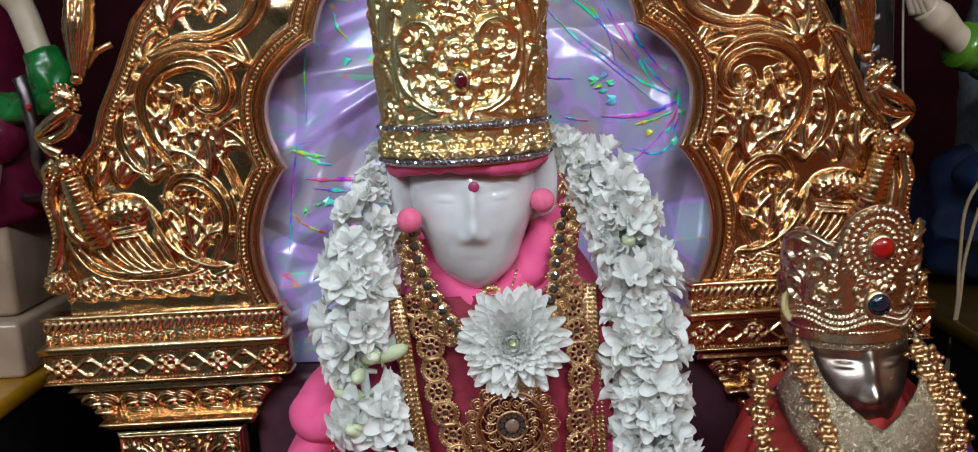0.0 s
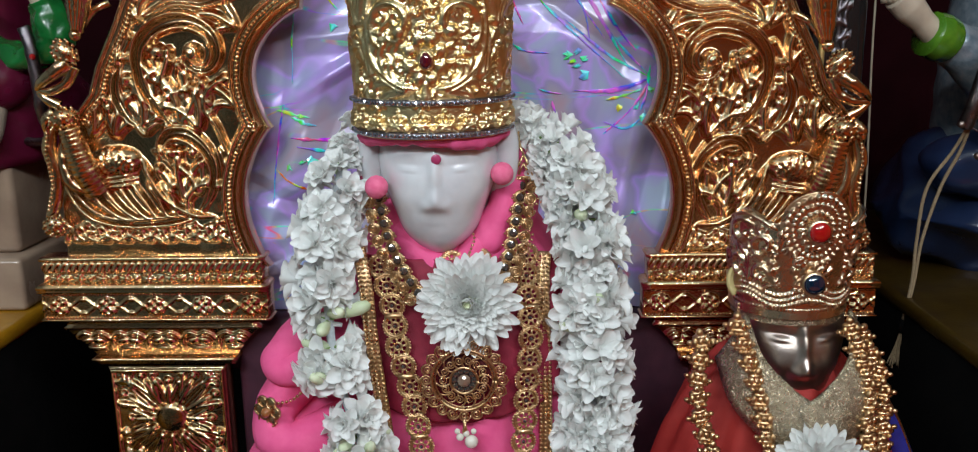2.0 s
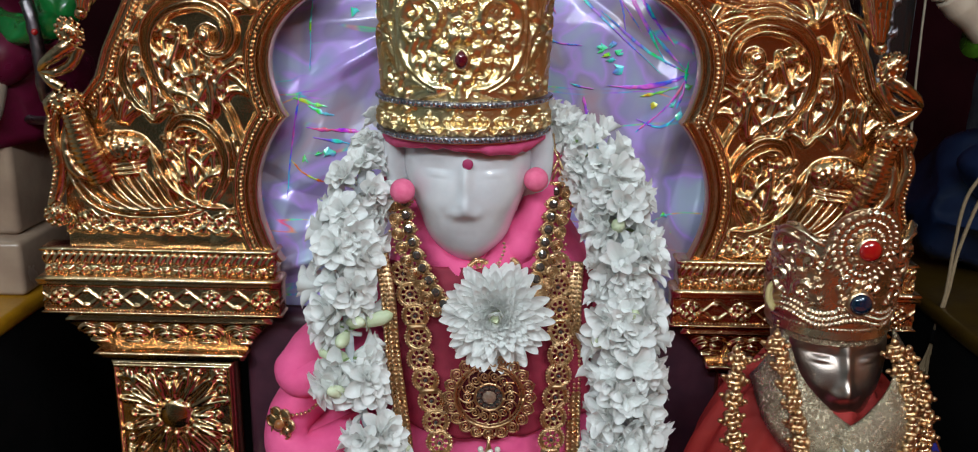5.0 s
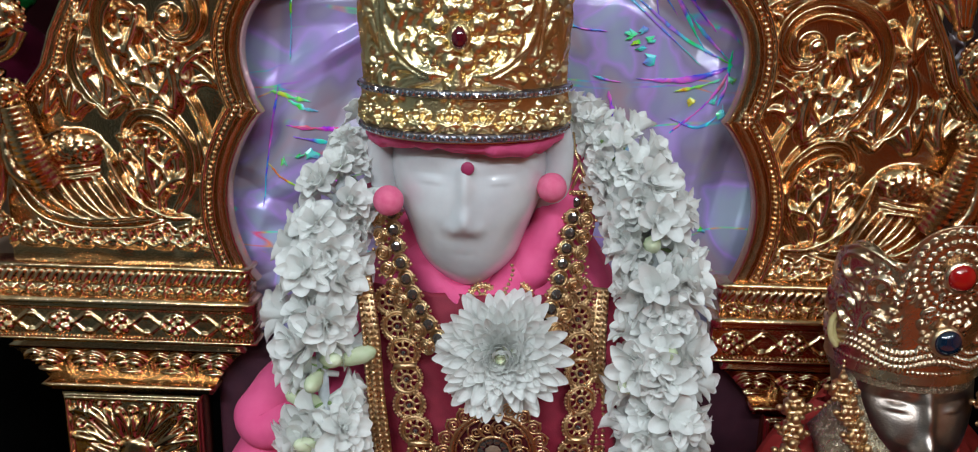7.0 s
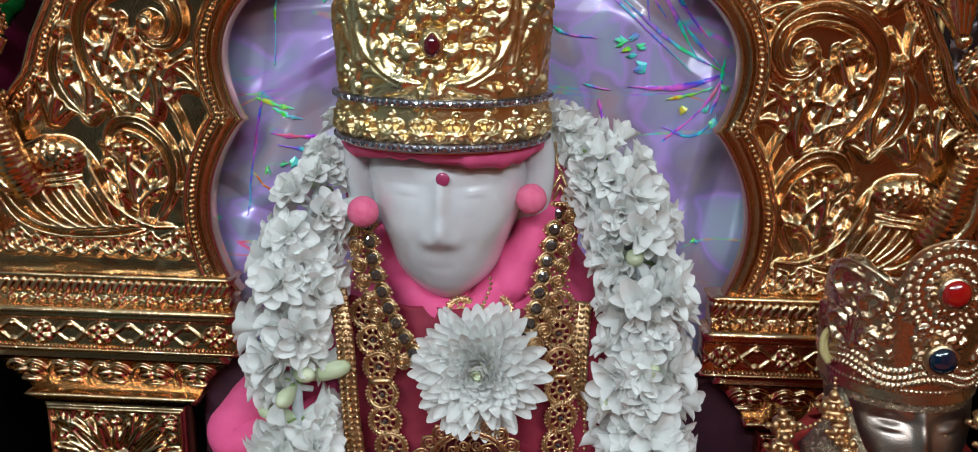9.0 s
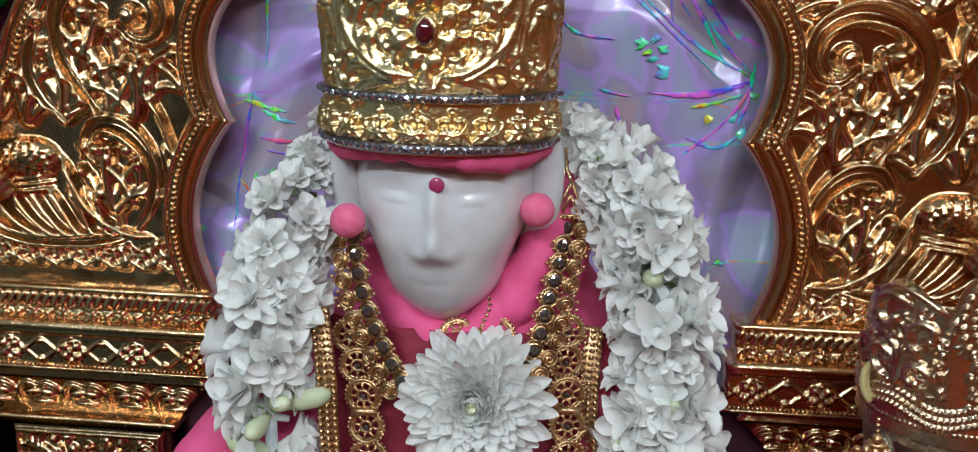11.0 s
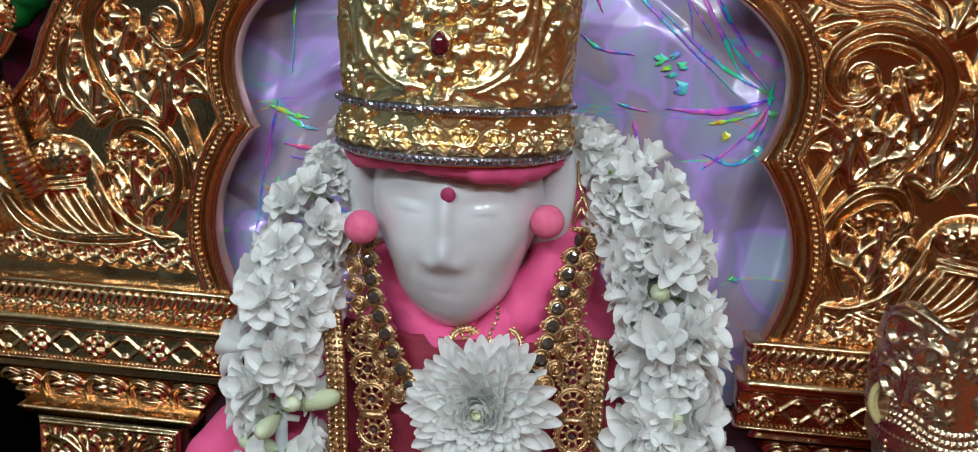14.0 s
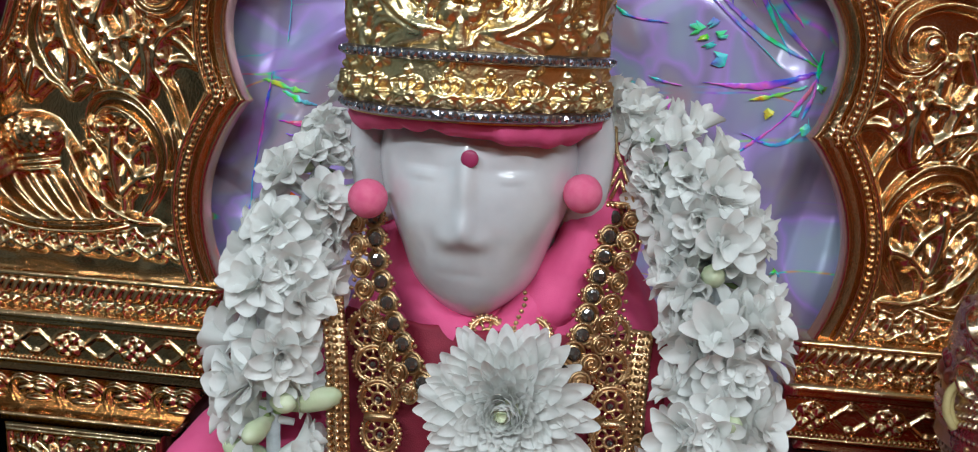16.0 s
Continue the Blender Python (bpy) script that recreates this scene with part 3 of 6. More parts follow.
def throne_pillar(sgn):
    cx = XC + (0.294 if sgn > 0 else -0.303)
    # rolled gadroon course
    r = Relief(-0.12, 0.12, 1.26, 1.30, 0.0006)
    for k in range(34):
        u = -0.112 + 0.0067 * k
        r.stroke([(u, 1.2815), (u + 0.003, 1.287), (u + 0.007, 1.2915)], 0.0034, 0.005)
    for k in range(20):
        u = -0.108 + 0.0114 * k
        if k % 2:
            r.boss(u, 1.2745, 0.0042, 0.0036, 0.0045)
            for a in range(5):
                r.boss(u + 0.0046 * math.cos(a * 1.2566), 1.2745 + 0.0036 * math.sin(a * 1.2566), 0.0018, 0.0018, 0.005)
        else:
            r.leaf(u, 1.270, 90, 0.008, 0, 0.004, 2)
    plate("gadroon_course", cx, 0.109, 1.270, 1.294, r, 0.815, label="")
    moulding("ledge", cx, [(-0.012, 1.2965), (0.001, 1.2965), (0.003, 1.2945), (0.002, 1.2925), (-0.003, 1.2915)], 0.109, 0.814, 0.05)
    moulding("ledge", cx, [(-0.003, 1.2705), (0.003, 1.2700), (0.006, 1.2680), (0.0065, 1.2655), (0.005, 1.2640), (0.006, 1.2625), (0.0045, 1.2605), (0.001, 1.2600)], 0.109, 0.812, 0.05)
    # frieze of crossed bands with four-petalled flowers
    r = Relief(-0.125, 0.125, 1.22, 1.27, 0.0006)
    for k in range(-2, 3):
        u = k * 0.048
        for a, b in (((u - 0.024, 1.2365), (u, 1.2565)), ((u, 1.2565), (u + 0.024, 1.2365)), ((u - 0.024, 1.2565), (u, 1.2365)), ((u, 1.2365), (u + 0.024, 1.2565))):
            r.stroke([a, ((a[0] + b[0]) / 2, (a[1] + b[1]) / 2), b], 0.0011, 0.0022)
        for c in (u,):
            r.boss(c, 1.2465, 0.0024, 0.0024, 0.0048)
            for a in range(4):
                t = math.pi / 4 + a * math.pi / 2
                r.boss(c + 0.0062 * math.cos(t), 1.2465 + 0.0055 * math.sin(t), 0.0042, 0.0034, 0.004, t)
                r.boss(c + 0.0095 * math.cos(t + 0.785), 1.2465 + 0.0075 * math.sin(t + 0.785), 0.0018, 0.0018, 0.0035)
        r.boss(u + 0.024, 1.2535, 0.003, 0.0022, 0.003)
        r.boss(u + 0.024, 1.2395, 0.003, 0.0022, 0.003)
    fr = plate("frieze", cx, 0.113, 1.233, 1.260, r, 0.812)
    x = np.linspace(cx - 0.112, cx + 0.112, 60)
    for zz in (1.2588, 1.2345):
        tagged(part("bead_row", beads("bead_row", np.stack([x, 0 * x + 0.811, 0 * x + zz], 1), 0.0032, 0.0015), GOLD, fr), kind="stuff")
    moulding("cove", cx, [(0.001, 1.2335), (0.0025, 1.2325), (0.002, 1.2310), (-0.007, 1.2295), (-0.013, 1.2255), (-0.015, 1.2215), (-0.012, 1.2195), (-0.0125, 1.2180)], 0.113, 0.812, 0.05)
    # lotus-petal course that narrows to the shaft
    r = Relief(-0.12, 0.12, 1.18, 1.23, 0.0006)
    for k in range(-2, 3):
        u = k * 0.036
        r.stroke([(u - 0.016, 1.192), (u - 0.016, 1.208), (u - 0.008, 1.2145), (u, 1.2115), (u + 0.008, 1.2145), (u + 0.016, 1.208), (u + 0.016, 1.192)], 0.0022, 0.004)
        r.boss(u - 0.006, 1.2045, 0.007, 0.005, 0.0055, 0.3)
        r.boss(u + 0.006, 1.2045, 0.007, 0.005, 0.0055, -0.3)
        r.boss(u, 1.196, 0.010, 0.003, 0.004)
    plate("lotus_course", cx, 0.099, 1.1875, 1.2185, r, 0.822, 0.010, 0.073)
    moulding("lower_ledge", cx, [(0.008, 1.1880), (0.0105, 1.1865), (0.0105, 1.1845), (0.008, 1.1830), (0.0085, 1.1810), (0.003, 1.1795), (-0.001, 1.1760)], 0.064, 0.830, 0.045)
    # shaft block with a leafy rosette
    r = Relief(-0.07, 0.07, 1.055, 1.185, 0.0007)
    cz = 1.120
    r.boss(0, cz, 0.0165, 0.0165, 0.0075, sharp=0.35)
    for a in range(12):
        t = a * math.pi / 6
        ln = 0.052 if a % 3 else 0.040
        d = np.array([math.cos(t), math.sin(t)])
        nrm = np.array([-d[1], d[0]])
        o = np.array([0, cz])
        r.stroke([o + 0.019 * d, o + 0.6 * ln * d, o + ln * d], 0.0045, 0.006, 0.003)
        for sg in (-1, 1):
            r.stroke([o + 0.022 * d + sg * 0.002 * nrm, o + 0.75 * ln * d + sg * 0.006 * nrm, o + 1.02 * ln * d + sg * 0.0115 * nrm, o + 0.9 * ln * d + sg * 0.0135 * nrm], 0.0026, 0.005, 0.003)
        r.boss(*(o + 1.05 * ln * d), 0.004, 0.004, 0.006)
    for sx in (-1, 1):
        for sz in (-1, 1):
            r.leaf(sx * 0.034, cz + sz * 0.034, math.degrees(math.atan2(sz, sx)), 0.022, 20, 0.005, 3)
    fr = np.maximum(np.abs(r.U) - 0.055, np.abs(r.V - cz) - 0.051)
    r.H = np.where(fr > 0, np.interp(fr, [0, 0.001, 0.003, 0.004, 0.02], [0.002, 0.004, 0.004, 0.001, 0.001]), r.H)
    plate("shaft_block", cx, 0.0605, 1.064, 1.1775, r, 0.826)
    moulding("base_ledge", cx, [(0.0, 1.0645), (0.004, 1.0635), (0.010, 1.0610), (0.012, 1.0570), (0.010, 1.0530), (0.006, 1.0500), (0.006, 1.00), (0.012, 0.98), (0.012, TOP)], 0.0605, 0.824, 0.05)


throne_pillar(-1)
throne_pillar(1)
for s in (-1, 1):
    bm = bmesh.new()
    bmesh.ops.create_cube(bm, size=1)
    for v in bm.verts:
        v.co = (XC + (0.294 if s > 0 else -0.303) + v.co.x * 0.10, 0.855 + v.co.y * 0.03, TOP + 0.0005 + (v.co.z + 0.5) * 0.37)
    part("pillar_core", bm, GOLD, throne)

# ---- iridescent film behind the statue ----


def foil_material():
    m = bpy.data.materials.new("iridescent_film")
    m.use_nodes = True
    nt = m.node_tree
    b = nt.nodes["Principled BSDF"]
    geo = nt.nodes.new("ShaderNodeNewGeometry")

    def nz(scale, detail=2, distort=0.0):
        n = nt.nodes.new("ShaderNodeTexNoise")
        n.inputs["Scale"].default_value, n.inputs["Detail"].default_value, n.inputs["Distortion"].default_value = scale, detail, distort
        nt.links.new(geo.outputs["Position"], n.inputs["Vector"])
        return n.outputs["Fac"]

    def ramp(fac, stops, kind="LINEAR"):
        r = nt.nodes.new("ShaderNodeValToRGB")
        r.color_ramp.interpolation = kind
        e = r.color_ramp.elements
        while len(e) < len(stops):
            e.new(0.5)
        for s, (p, c) in zip(e, stops):
            s.position, s.color = p, (*c, 1)
        nt.links.new(fac, r.inputs["Fac"])
        return r.outputs["Color"]

    ground = ramp(nz(12, 2, 1.1), [(0.30, (0.56, 0.40, 0.50)), (0.42, (0.48, 0.45, 0.60)), (0.50, (0.43, 0.37, 0.66)), (0.56, (0.62, 0.44, 1.0)), (0.60, (0.47, 0.47, 0.82)), (0.70, (0.46, 0.58, 0.74))])
    hue = ramp(nz(28, 1, 1.0), [(0.32, (1.0, 0.10, 0.25)), (0.40, (1.0, 0.55, 0.15)), (0.46, (0.1, 1.0, 0.35)), (0.53, (0.05, 0.75, 1.0)), (0.60, (0.45, 0.2, 1.0)), (0.7, (0.8, 0.2, 1.0))])
    # painted glints: coloured thin lines where a stretched noise passes its middle
    mp = nt.nodes.new("ShaderNodeMapping")
    mp.inputs["Rotation"].default_value = (0, radians(38), 0)
    mp.inputs["Scale"].default_value = (6, 6, 22)
    nt.links.new(geo.outputs["Position"], mp.inputs["Vector"])
    n = nt.nodes.new("ShaderNodeTexNoise")
    n.inputs["Scale"].default_value, n.inputs["Detail"].default_value, n.inputs["Distortion"].default_value = 1.0, 1.5, 0.8
    nt.links.new(mp.outputs["Vector"], n.inputs["Vector"])
    line = ramp(n.outputs["Fac"], [(0.485, (0, 0, 0)), (0.5, (1, 1, 1)), (0.515, (0, 0, 0))])
    patch = ramp(nz(34, 2, 1.5), [(0.70, (0, 0, 0)), (0.74, (1, 1, 1))])
    where = ramp(nz(14, 1), [(0.44, (0, 0, 0)), (0.56, (1, 1, 1))])

    def maths(op, a, c):
        k = nt.nodes.new("ShaderNodeMath")
        k.operation = op
        for s, v in zip(k.inputs, (a, c)):
            if isinstance(v, float):
                s.default_value = v
            else:
                nt.links.new(v, s)
        return k.outputs[0]

    fac = maths("MULTIPLY", maths("MAXIMUM", line, patch), where)
    mix = nt.nodes.new("ShaderNodeMix")
    mix.data_type = "RGBA"
    nt.links.new(fac, mix.inputs["Factor"])
    nt.links.new(ground, mix.inputs["A"])
    nt.links.new(hue, mix.inputs["B"])
    nt.links.new(mix.outputs["Result"], b.inputs["Base Color"])
    nt.links.new(maths("MULTIPLY", maths("SUBTRACT", 1.0, fac), 0.14), b.inputs["Metallic"])
    b.inputs["Roughness"].default_value = 0.30
    b.inputs["Coat Weight"].default_value, b.inputs["Coat Roughness"].default_value = 0.35, 0.1
    return m


def film_depth(X, Z):
    """How far back the crinkled film stands at each place."""
    Y = 0.862 + 0 * X
    rng = np.random.RandomState(7)
    for k in range(60):
        a = rng.uniform(0, math.pi)
        c = rng.uniform(-0.5, 0.5)
        d = (X * math.cos(a) + (Z - 1.4) * math.sin(a)) - 0.4 * c
        along = -X * math.sin(a) + (Z - 1.4) * math.cos(a) - rng.uniform(-0.25, 0.25)
        Y = Y + rng.uniform(-0.014, 0.014) * np.maximum(0, 1 - np.abs(d) / rng.uniform(0.008, 0.06)) * np.exp(-(along / rng.uniform(0.05, 0.2)) ** 2)
    return Y


def foil_sheet():
    X, Z = np.meshgrid(np.linspace(-0.245, 0.235, 200), np.linspace(TOP + 0.326, 1.68, 260))
    return mesh_grid("film", np.stack([X, film_depth(X, Z), Z], -1)[:, ::-1])


film = part("film_backdrop", foil_sheet(), foil_material())
tagged(film, "crinkled iridescent violet film sheet behind the statue", "foil sheet")
m = film.modifiers.new("thickness", "SOLIDIFY")
m.thickness = 0.001

def glint_material(name, lean):
    """Painted glint of the film: fixed clear base colours that run into one another."""
    m = bpy.data.materials.new(name)
    m.use_nodes = True
    nt = m.node_tree
    b = nt.nodes["Principled BSDF"]
    geo, n, hsv = nt.nodes.new("ShaderNodeNewGeometry"), nt.nodes.new("ShaderNodeTexNoise"), nt.nodes.new("ShaderNodeCombineColor")
    hsv.mode = "HSV"
    n.inputs["Scale"].default_value, n.inputs["Detail"].default_value, n.inputs["Distortion"].default_value = 55, 1.0, 0.6
    nt.links.new(geo.outputs["Position"], n.inputs["Vector"])
    for socket, lo, hi in (("Red", lean - 0.22, lean + 0.22), ("Green", 0.98, 0.72)):
        mr = nt.nodes.new("ShaderNodeMapRange")
        mr.inputs["From Min"].default_value, mr.inputs["From Max"].default_value = 0.32, 0.68
        mr.inputs["To Min"].default_value, mr.inputs["To Max"].default_value = lo, hi
        nt.links.new(n.outputs["Fac"], mr.inputs["Value"])
        nt.links.new(mr.outputs["Result"], hsv.inputs[socket])
    hsv.inputs["Blue"].default_value = 1.0
    nt.links.new(hsv.outputs["Color"], b.inputs["Base Color"])
    b.inputs["Roughness"].default_value = 0.2
    b.inputs["Coat Weight"].default_value = 0.5
    return m


SHINE = {n: glint_material("film_" + n, h) for n, h in (("cyan", 0.52), ("green", 0.42), ("violet", 0.74), ("rose", 0.95), ("amber", 0.25), ("white", 0.62), ("blue", 0.62))}


def glint_streak(pts, w, colour, seed):
    """A thin strip laid on the film, a streak of glint painted in one clear colour."""
    rng = np.random.RandomState(seed)
    n = 40
    p = smooth_path([(x, 0.0, z) for x, z in pts], n)
    p[:, [0, 2]] += 0.22 * w * rng.uniform(-1, 1, (n, 2))
    t = np.linspace(0, 1, n)
    ww = 1.05 * w * np.sin(np.pi * t) ** 0.7 * np.interp(t, np.linspace(0, 1, 9), rng.uniform(0.15, 1.6, 9)) + 0.00012
    d = np.gradient(p, axis=0)
    d /= np.linalg.norm(d, axis=1)[:, None] + 1e-9
    nrm = np.stack([-d[:, 2], 0 * t, d[:, 0]], 1)
    P = np.stack([p + nrm * (ww * f)[:, None] + np.array([0, -0.0008 * (1 - abs(f)), 0]) for f in (-1, -0.4, 0.4, 1)], 1)
    P[..., 1] = film_depth(P[..., 0], P[..., 2]) - 0.0022 + P[..., 1]
    part("fold", mesh_grid("fold", P), SHINE[colour], film)


def glint_spot(x, z, size, colour, seed):
    """A painted spot of glint on the film: a few small tilted facets that meet in a peak."""
    rng = np.random.RandomState(seed)
    n = 9
    a = np.sort(rng.uniform(0, 2 * np.pi, n))
    rr = size * rng.uniform(0.25, 1.25, n)
    ring = np.stack([x + rr * np.cos(a), 0 * a, z + 0.8 * rr * np.sin(a)], 1)
    mid = np.repeat([[x + rng.uniform(-0.3, 0.3) * size, -0.0016, z + rng.uniform(-0.3, 0.3) * size]], n, 0)
    P = np.stack([mid, 0.5 * (mid + ring) + np.array([0, -0.0004, 0]), ring])
    P[..., 1] += film_depth(P[..., 0], P[..., 2]) - 0.0024
    me = mesh_grid("fold", P, True)
    me.polygons.foreach_set("use_smooth", np.zeros(len(me.polygons), bool))
    part("fold", me, SHINE[colour], film)


# painted glints on the film, from the arch down
glint_streak([(0.055, 1.56), (0.1, 1.515), (0.16, 1.462)], 0.00112, "cyan", 0)
glint_streak([(0.02, 1.575), (0.045, 1.545), (0.06, 1.515)], 0.00096, "rose", 1)
glint_streak([(0.095, 1.565), (0.118, 1.53), (0.125, 1.5)], 0.00104, "cyan", 2)
glint_streak([(0.115, 1.56), (0.135, 1.52), (0.165, 1.47)], 0.00128, "white", 3)
for k, (x, z, size, colour) in enumerate(((0.104, 1.484, 0.0060, "green"), (0.113, 1.489, 0.0070, "green"), (0.119, 1.480, 0.0052, "green"), (0.112, 1.474, 0.0050, "cyan"), (0.120, 1.466, 0.0062, "cyan"), (0.108, 1.478, 0.0040, "green"))):
    glint_spot(x, z, size, colour, 40 + k)
glint_spot(0.155, 1.432, 0.0048, "amber", 7)
glint_streak([(0.14, 1.418), (0.16, 1.412), (0.178, 1.424)], 0.00104, "white", 8)
glint_spot(0.172, 1.435, 0.0051, "green", 10)
glint_streak([(0.184, 1.475), (0.182, 1.45), (0.175, 1.43)], 0.00144, "white", 11)
glint_streak([(0.045, 1.5), (0.06, 1.49), (0.085, 1.487)], 0.00112, "blue", 13)
glint_spot(0.172, 1.325, 0.0054, "green", 14)
glint_streak([(0.15, 1.295), (0.155, 1.29), (0.16, 1.29)], 0.00144, "amber", 15)
glint_spot(-0.160, 1.384, 0.0044, "green", 16)
glint_streak([(-0.172, 1.408), (-0.14, 1.406), (-0.115, 1.404)], 0.00192, "rose", 17)
glint_streak([(-0.185, 1.435), (-0.165, 1.43), (-0.15, 1.428)], 0.00160, "amber", 18)
glint_streak([(-0.17, 1.428), (-0.155, 1.422), (-0.145, 1.42)], 0.00176, "green", 19)
glint_streak([(-0.188, 1.376), (-0.168, 1.362), (-0.155, 1.355)], 0.00120, "amber", 20)
glint_streak([(-0.15, 1.372), (-0.13, 1.362), (-0.115, 1.35)], 0.00136, "blue", 21)
glint_streak([(-0.192, 1.34), (-0.186, 1.4), (-0.178, 1.44)], 0.00080, "violet", 22)
glint_streak([(-0.168, 1.46), (-0.166, 1.5), (-0.164, 1.53)], 0.00096, "green", 23)
glint_spot(-0.125, 1.515, 0.0061, "cyan", 24)
glint_streak([(-0.135, 1.56), (-0.132, 1.545), (-0.12, 1.53)], 0.00144, "green", 27)
glint_streak([(-0.16, 1.225), (-0.155, 1.218), (-0.15, 1.213)], 0.00144, "green", 28)
glint_streak([(0.075, 1.452), (0.086, 1.449), (0.098, 1.447)], 0.00088, "white", 31)
glint_streak([(0.088, 1.44), (0.092, 1.425), (0.095, 1.405)], 0.00192, "violet", 32)
glint_streak([(0.13, 1.545), (0.148, 1.515), (0.17, 1.488)], 0.00136, "violet", 33)
glint_streak([(0.142, 1.44), (0.16, 1.445), (0.176, 1.452)], 0.00128, "amber", 34)
glint_streak([(-0.165, 1.40), (-0.145, 1.396), (-0.128, 1.393)], 0.00112, "blue", 36)
glint_streak([(0.03, 1.6), (0.1, 1.55), (0.14, 1.5)], 0.00072, "blue", 29)

# painted glints that run out from the side of the arch
for k, (x, z, w, colour) in enumerate(((0.100, 1.520, 0.0012, "cyan"), (0.118, 1.545, 0.0010, "white"), (0.110, 1.450, 0.0016, "violet"), (0.140, 1.405, 0.0014, "violet"))):
    glint_streak([(0.186, 1.462), ((0.186 + x) / 2, (1.462 + z) / 2 - 0.006), (x, z)], w, colour, 60 + k)
for k, (x, z, size, colour) in enumerate(((0.180, 1.425, 0.0075, "green"), (0.185, 1.450, 0.0060, "amber"), (-0.150, 1.386, 0.0070, "green"), (-0.172, 1.380, 0.0060, "amber"))):
    glint_spot(x, z, size, colour, 80 + k)

# ---- added dark block that stands for the film's shaded lower part ----
bm = bmesh.new()
bmesh.ops.create_cube(bm, size=1)
for v in bm.verts:
    v.co = (0.0 + v.co.x * 0.482, 0.857 + v.co.y * 0.034, TOP + (v.co.z + 0.5) * 0.325)
bmesh.ops.bevel(bm, geom=list(bm.edges), offset=0.014, segments=4, affect="EDGES", profile=0.5)
for f in bm.faces:
    f.smooth = True
tagged(part("dark_backing", bm, mat("shaded_film_maroon", (0.085, 0.028, 0.045), (0.045, 0.014, 0.026), 0.42, 0, 40, 0.3, 900)), "added dark maroon block in place of the shaded lower film", "seat back")

# ---- the marble statue ----


def head_grid(c, rx, ry, rz, chin, n=240, mrows=190, nose=1.0, drop=0.0105, nod=0.0, soft=1.0):
    """A plain head: an egg with a tapering jaw, a nose ridge, brows and shallow sockets."""
    v = np.linspace(-np.pi / 2, np.pi / 2, mrows)[:, None]
    u = np.linspace(0, 2 * np.pi, n, endpoint=False)[None]
    x, y, z = np.cos(v) * np.sin(u), -np.cos(v) * np.cos(u), np.sin(v) + 0 * u
    taper = np.where(z < 0.15, 1 - chin * (0.15 - z) ** 1.4, 1.0)
    taper = taper * (1 + 0.22 * np.exp(-(((z + 0.78) / 0.22) ** 2)))
    x, yy = x * taper, y * np.where(z < 0, 1 - 0.10 * z * z, 1)
    X, Y, Z = x * rx, yy * ry, z * rz
    front = np.clip(-y, 0, 1)
    Y -= nod * np.clip(0.1 - z, 0, 1)
    k = rx / 0.042
    g = lambda a, b, sa, sb: np.exp(-((X / k - a) / sa) ** 2 - (((Z + drop) / k - b) / sb) ** 2) * front
    Y -= k * nose * (0.0080 * g(0, -0.008, 0.0050, 0.007) + 0.005 * g(0, 0.012, 0.0038, 0.014) + 0.0035 * g(-0.006, -0.012, 0.004, 0.004) + 0.0035 * g(0.006, -0.012, 0.004, 0.004))
    Y += soft * k * (0.0042 * g(-0.017, 0.015, 0.010, 0.0055) + 0.0042 * g(0.017, 0.015, 0.010, 0.0055))
    Y -= soft * k * (0.0030 * g(-0.017, 0.0130, 0.0060, 0.0028) + 0.0030 * g(0.017, 0.0130, 0.0060, 0.0028))
    Y += soft * k * (0.0015 * g(-0.017, 0.0160, 0.0062, 0.0007) + 0.0015 * g(0.017, 0.0160, 0.0062, 0.0007) + 0.0011 * g(-0.017, 0.0102, 0.005, 0.0006) + 0.0011 * g(0.017, 0.0102, 0.005, 0.0006))
    Y += soft * k * (0.0016 * g(-0.013, -0.016, 0.003, 0.006) + 0.0016 * g(0.013, -0.016, 0.003, 0.006))
    Y -= soft * k * (0.0016 * g(-0.018, 0.025, 0.010, 0.004) + 0.0016 * g(0.018, 0.025, 0.010, 0.004))
    Y -= soft * k * (0.0025 * g(-0.022, -0.008, 0.009, 0.008) + 0.0025 * g(0.022, -0.008, 0.009, 0.008))
    Y -= soft * k * (0.0006 * g(0, -0.0225, 0.011, 0.0040) + 0.0007 * g(0, -0.031, 0.008, 0.0035) + 0.003 * g(0, -0.042, 0.014, 0.008))
    Y += soft * k * (0.0004 * g(0, -0.0272, 0.009, 0.0014))
    return np.stack([c[0] + X, c[1] + Y, c[2] + Z], -1)


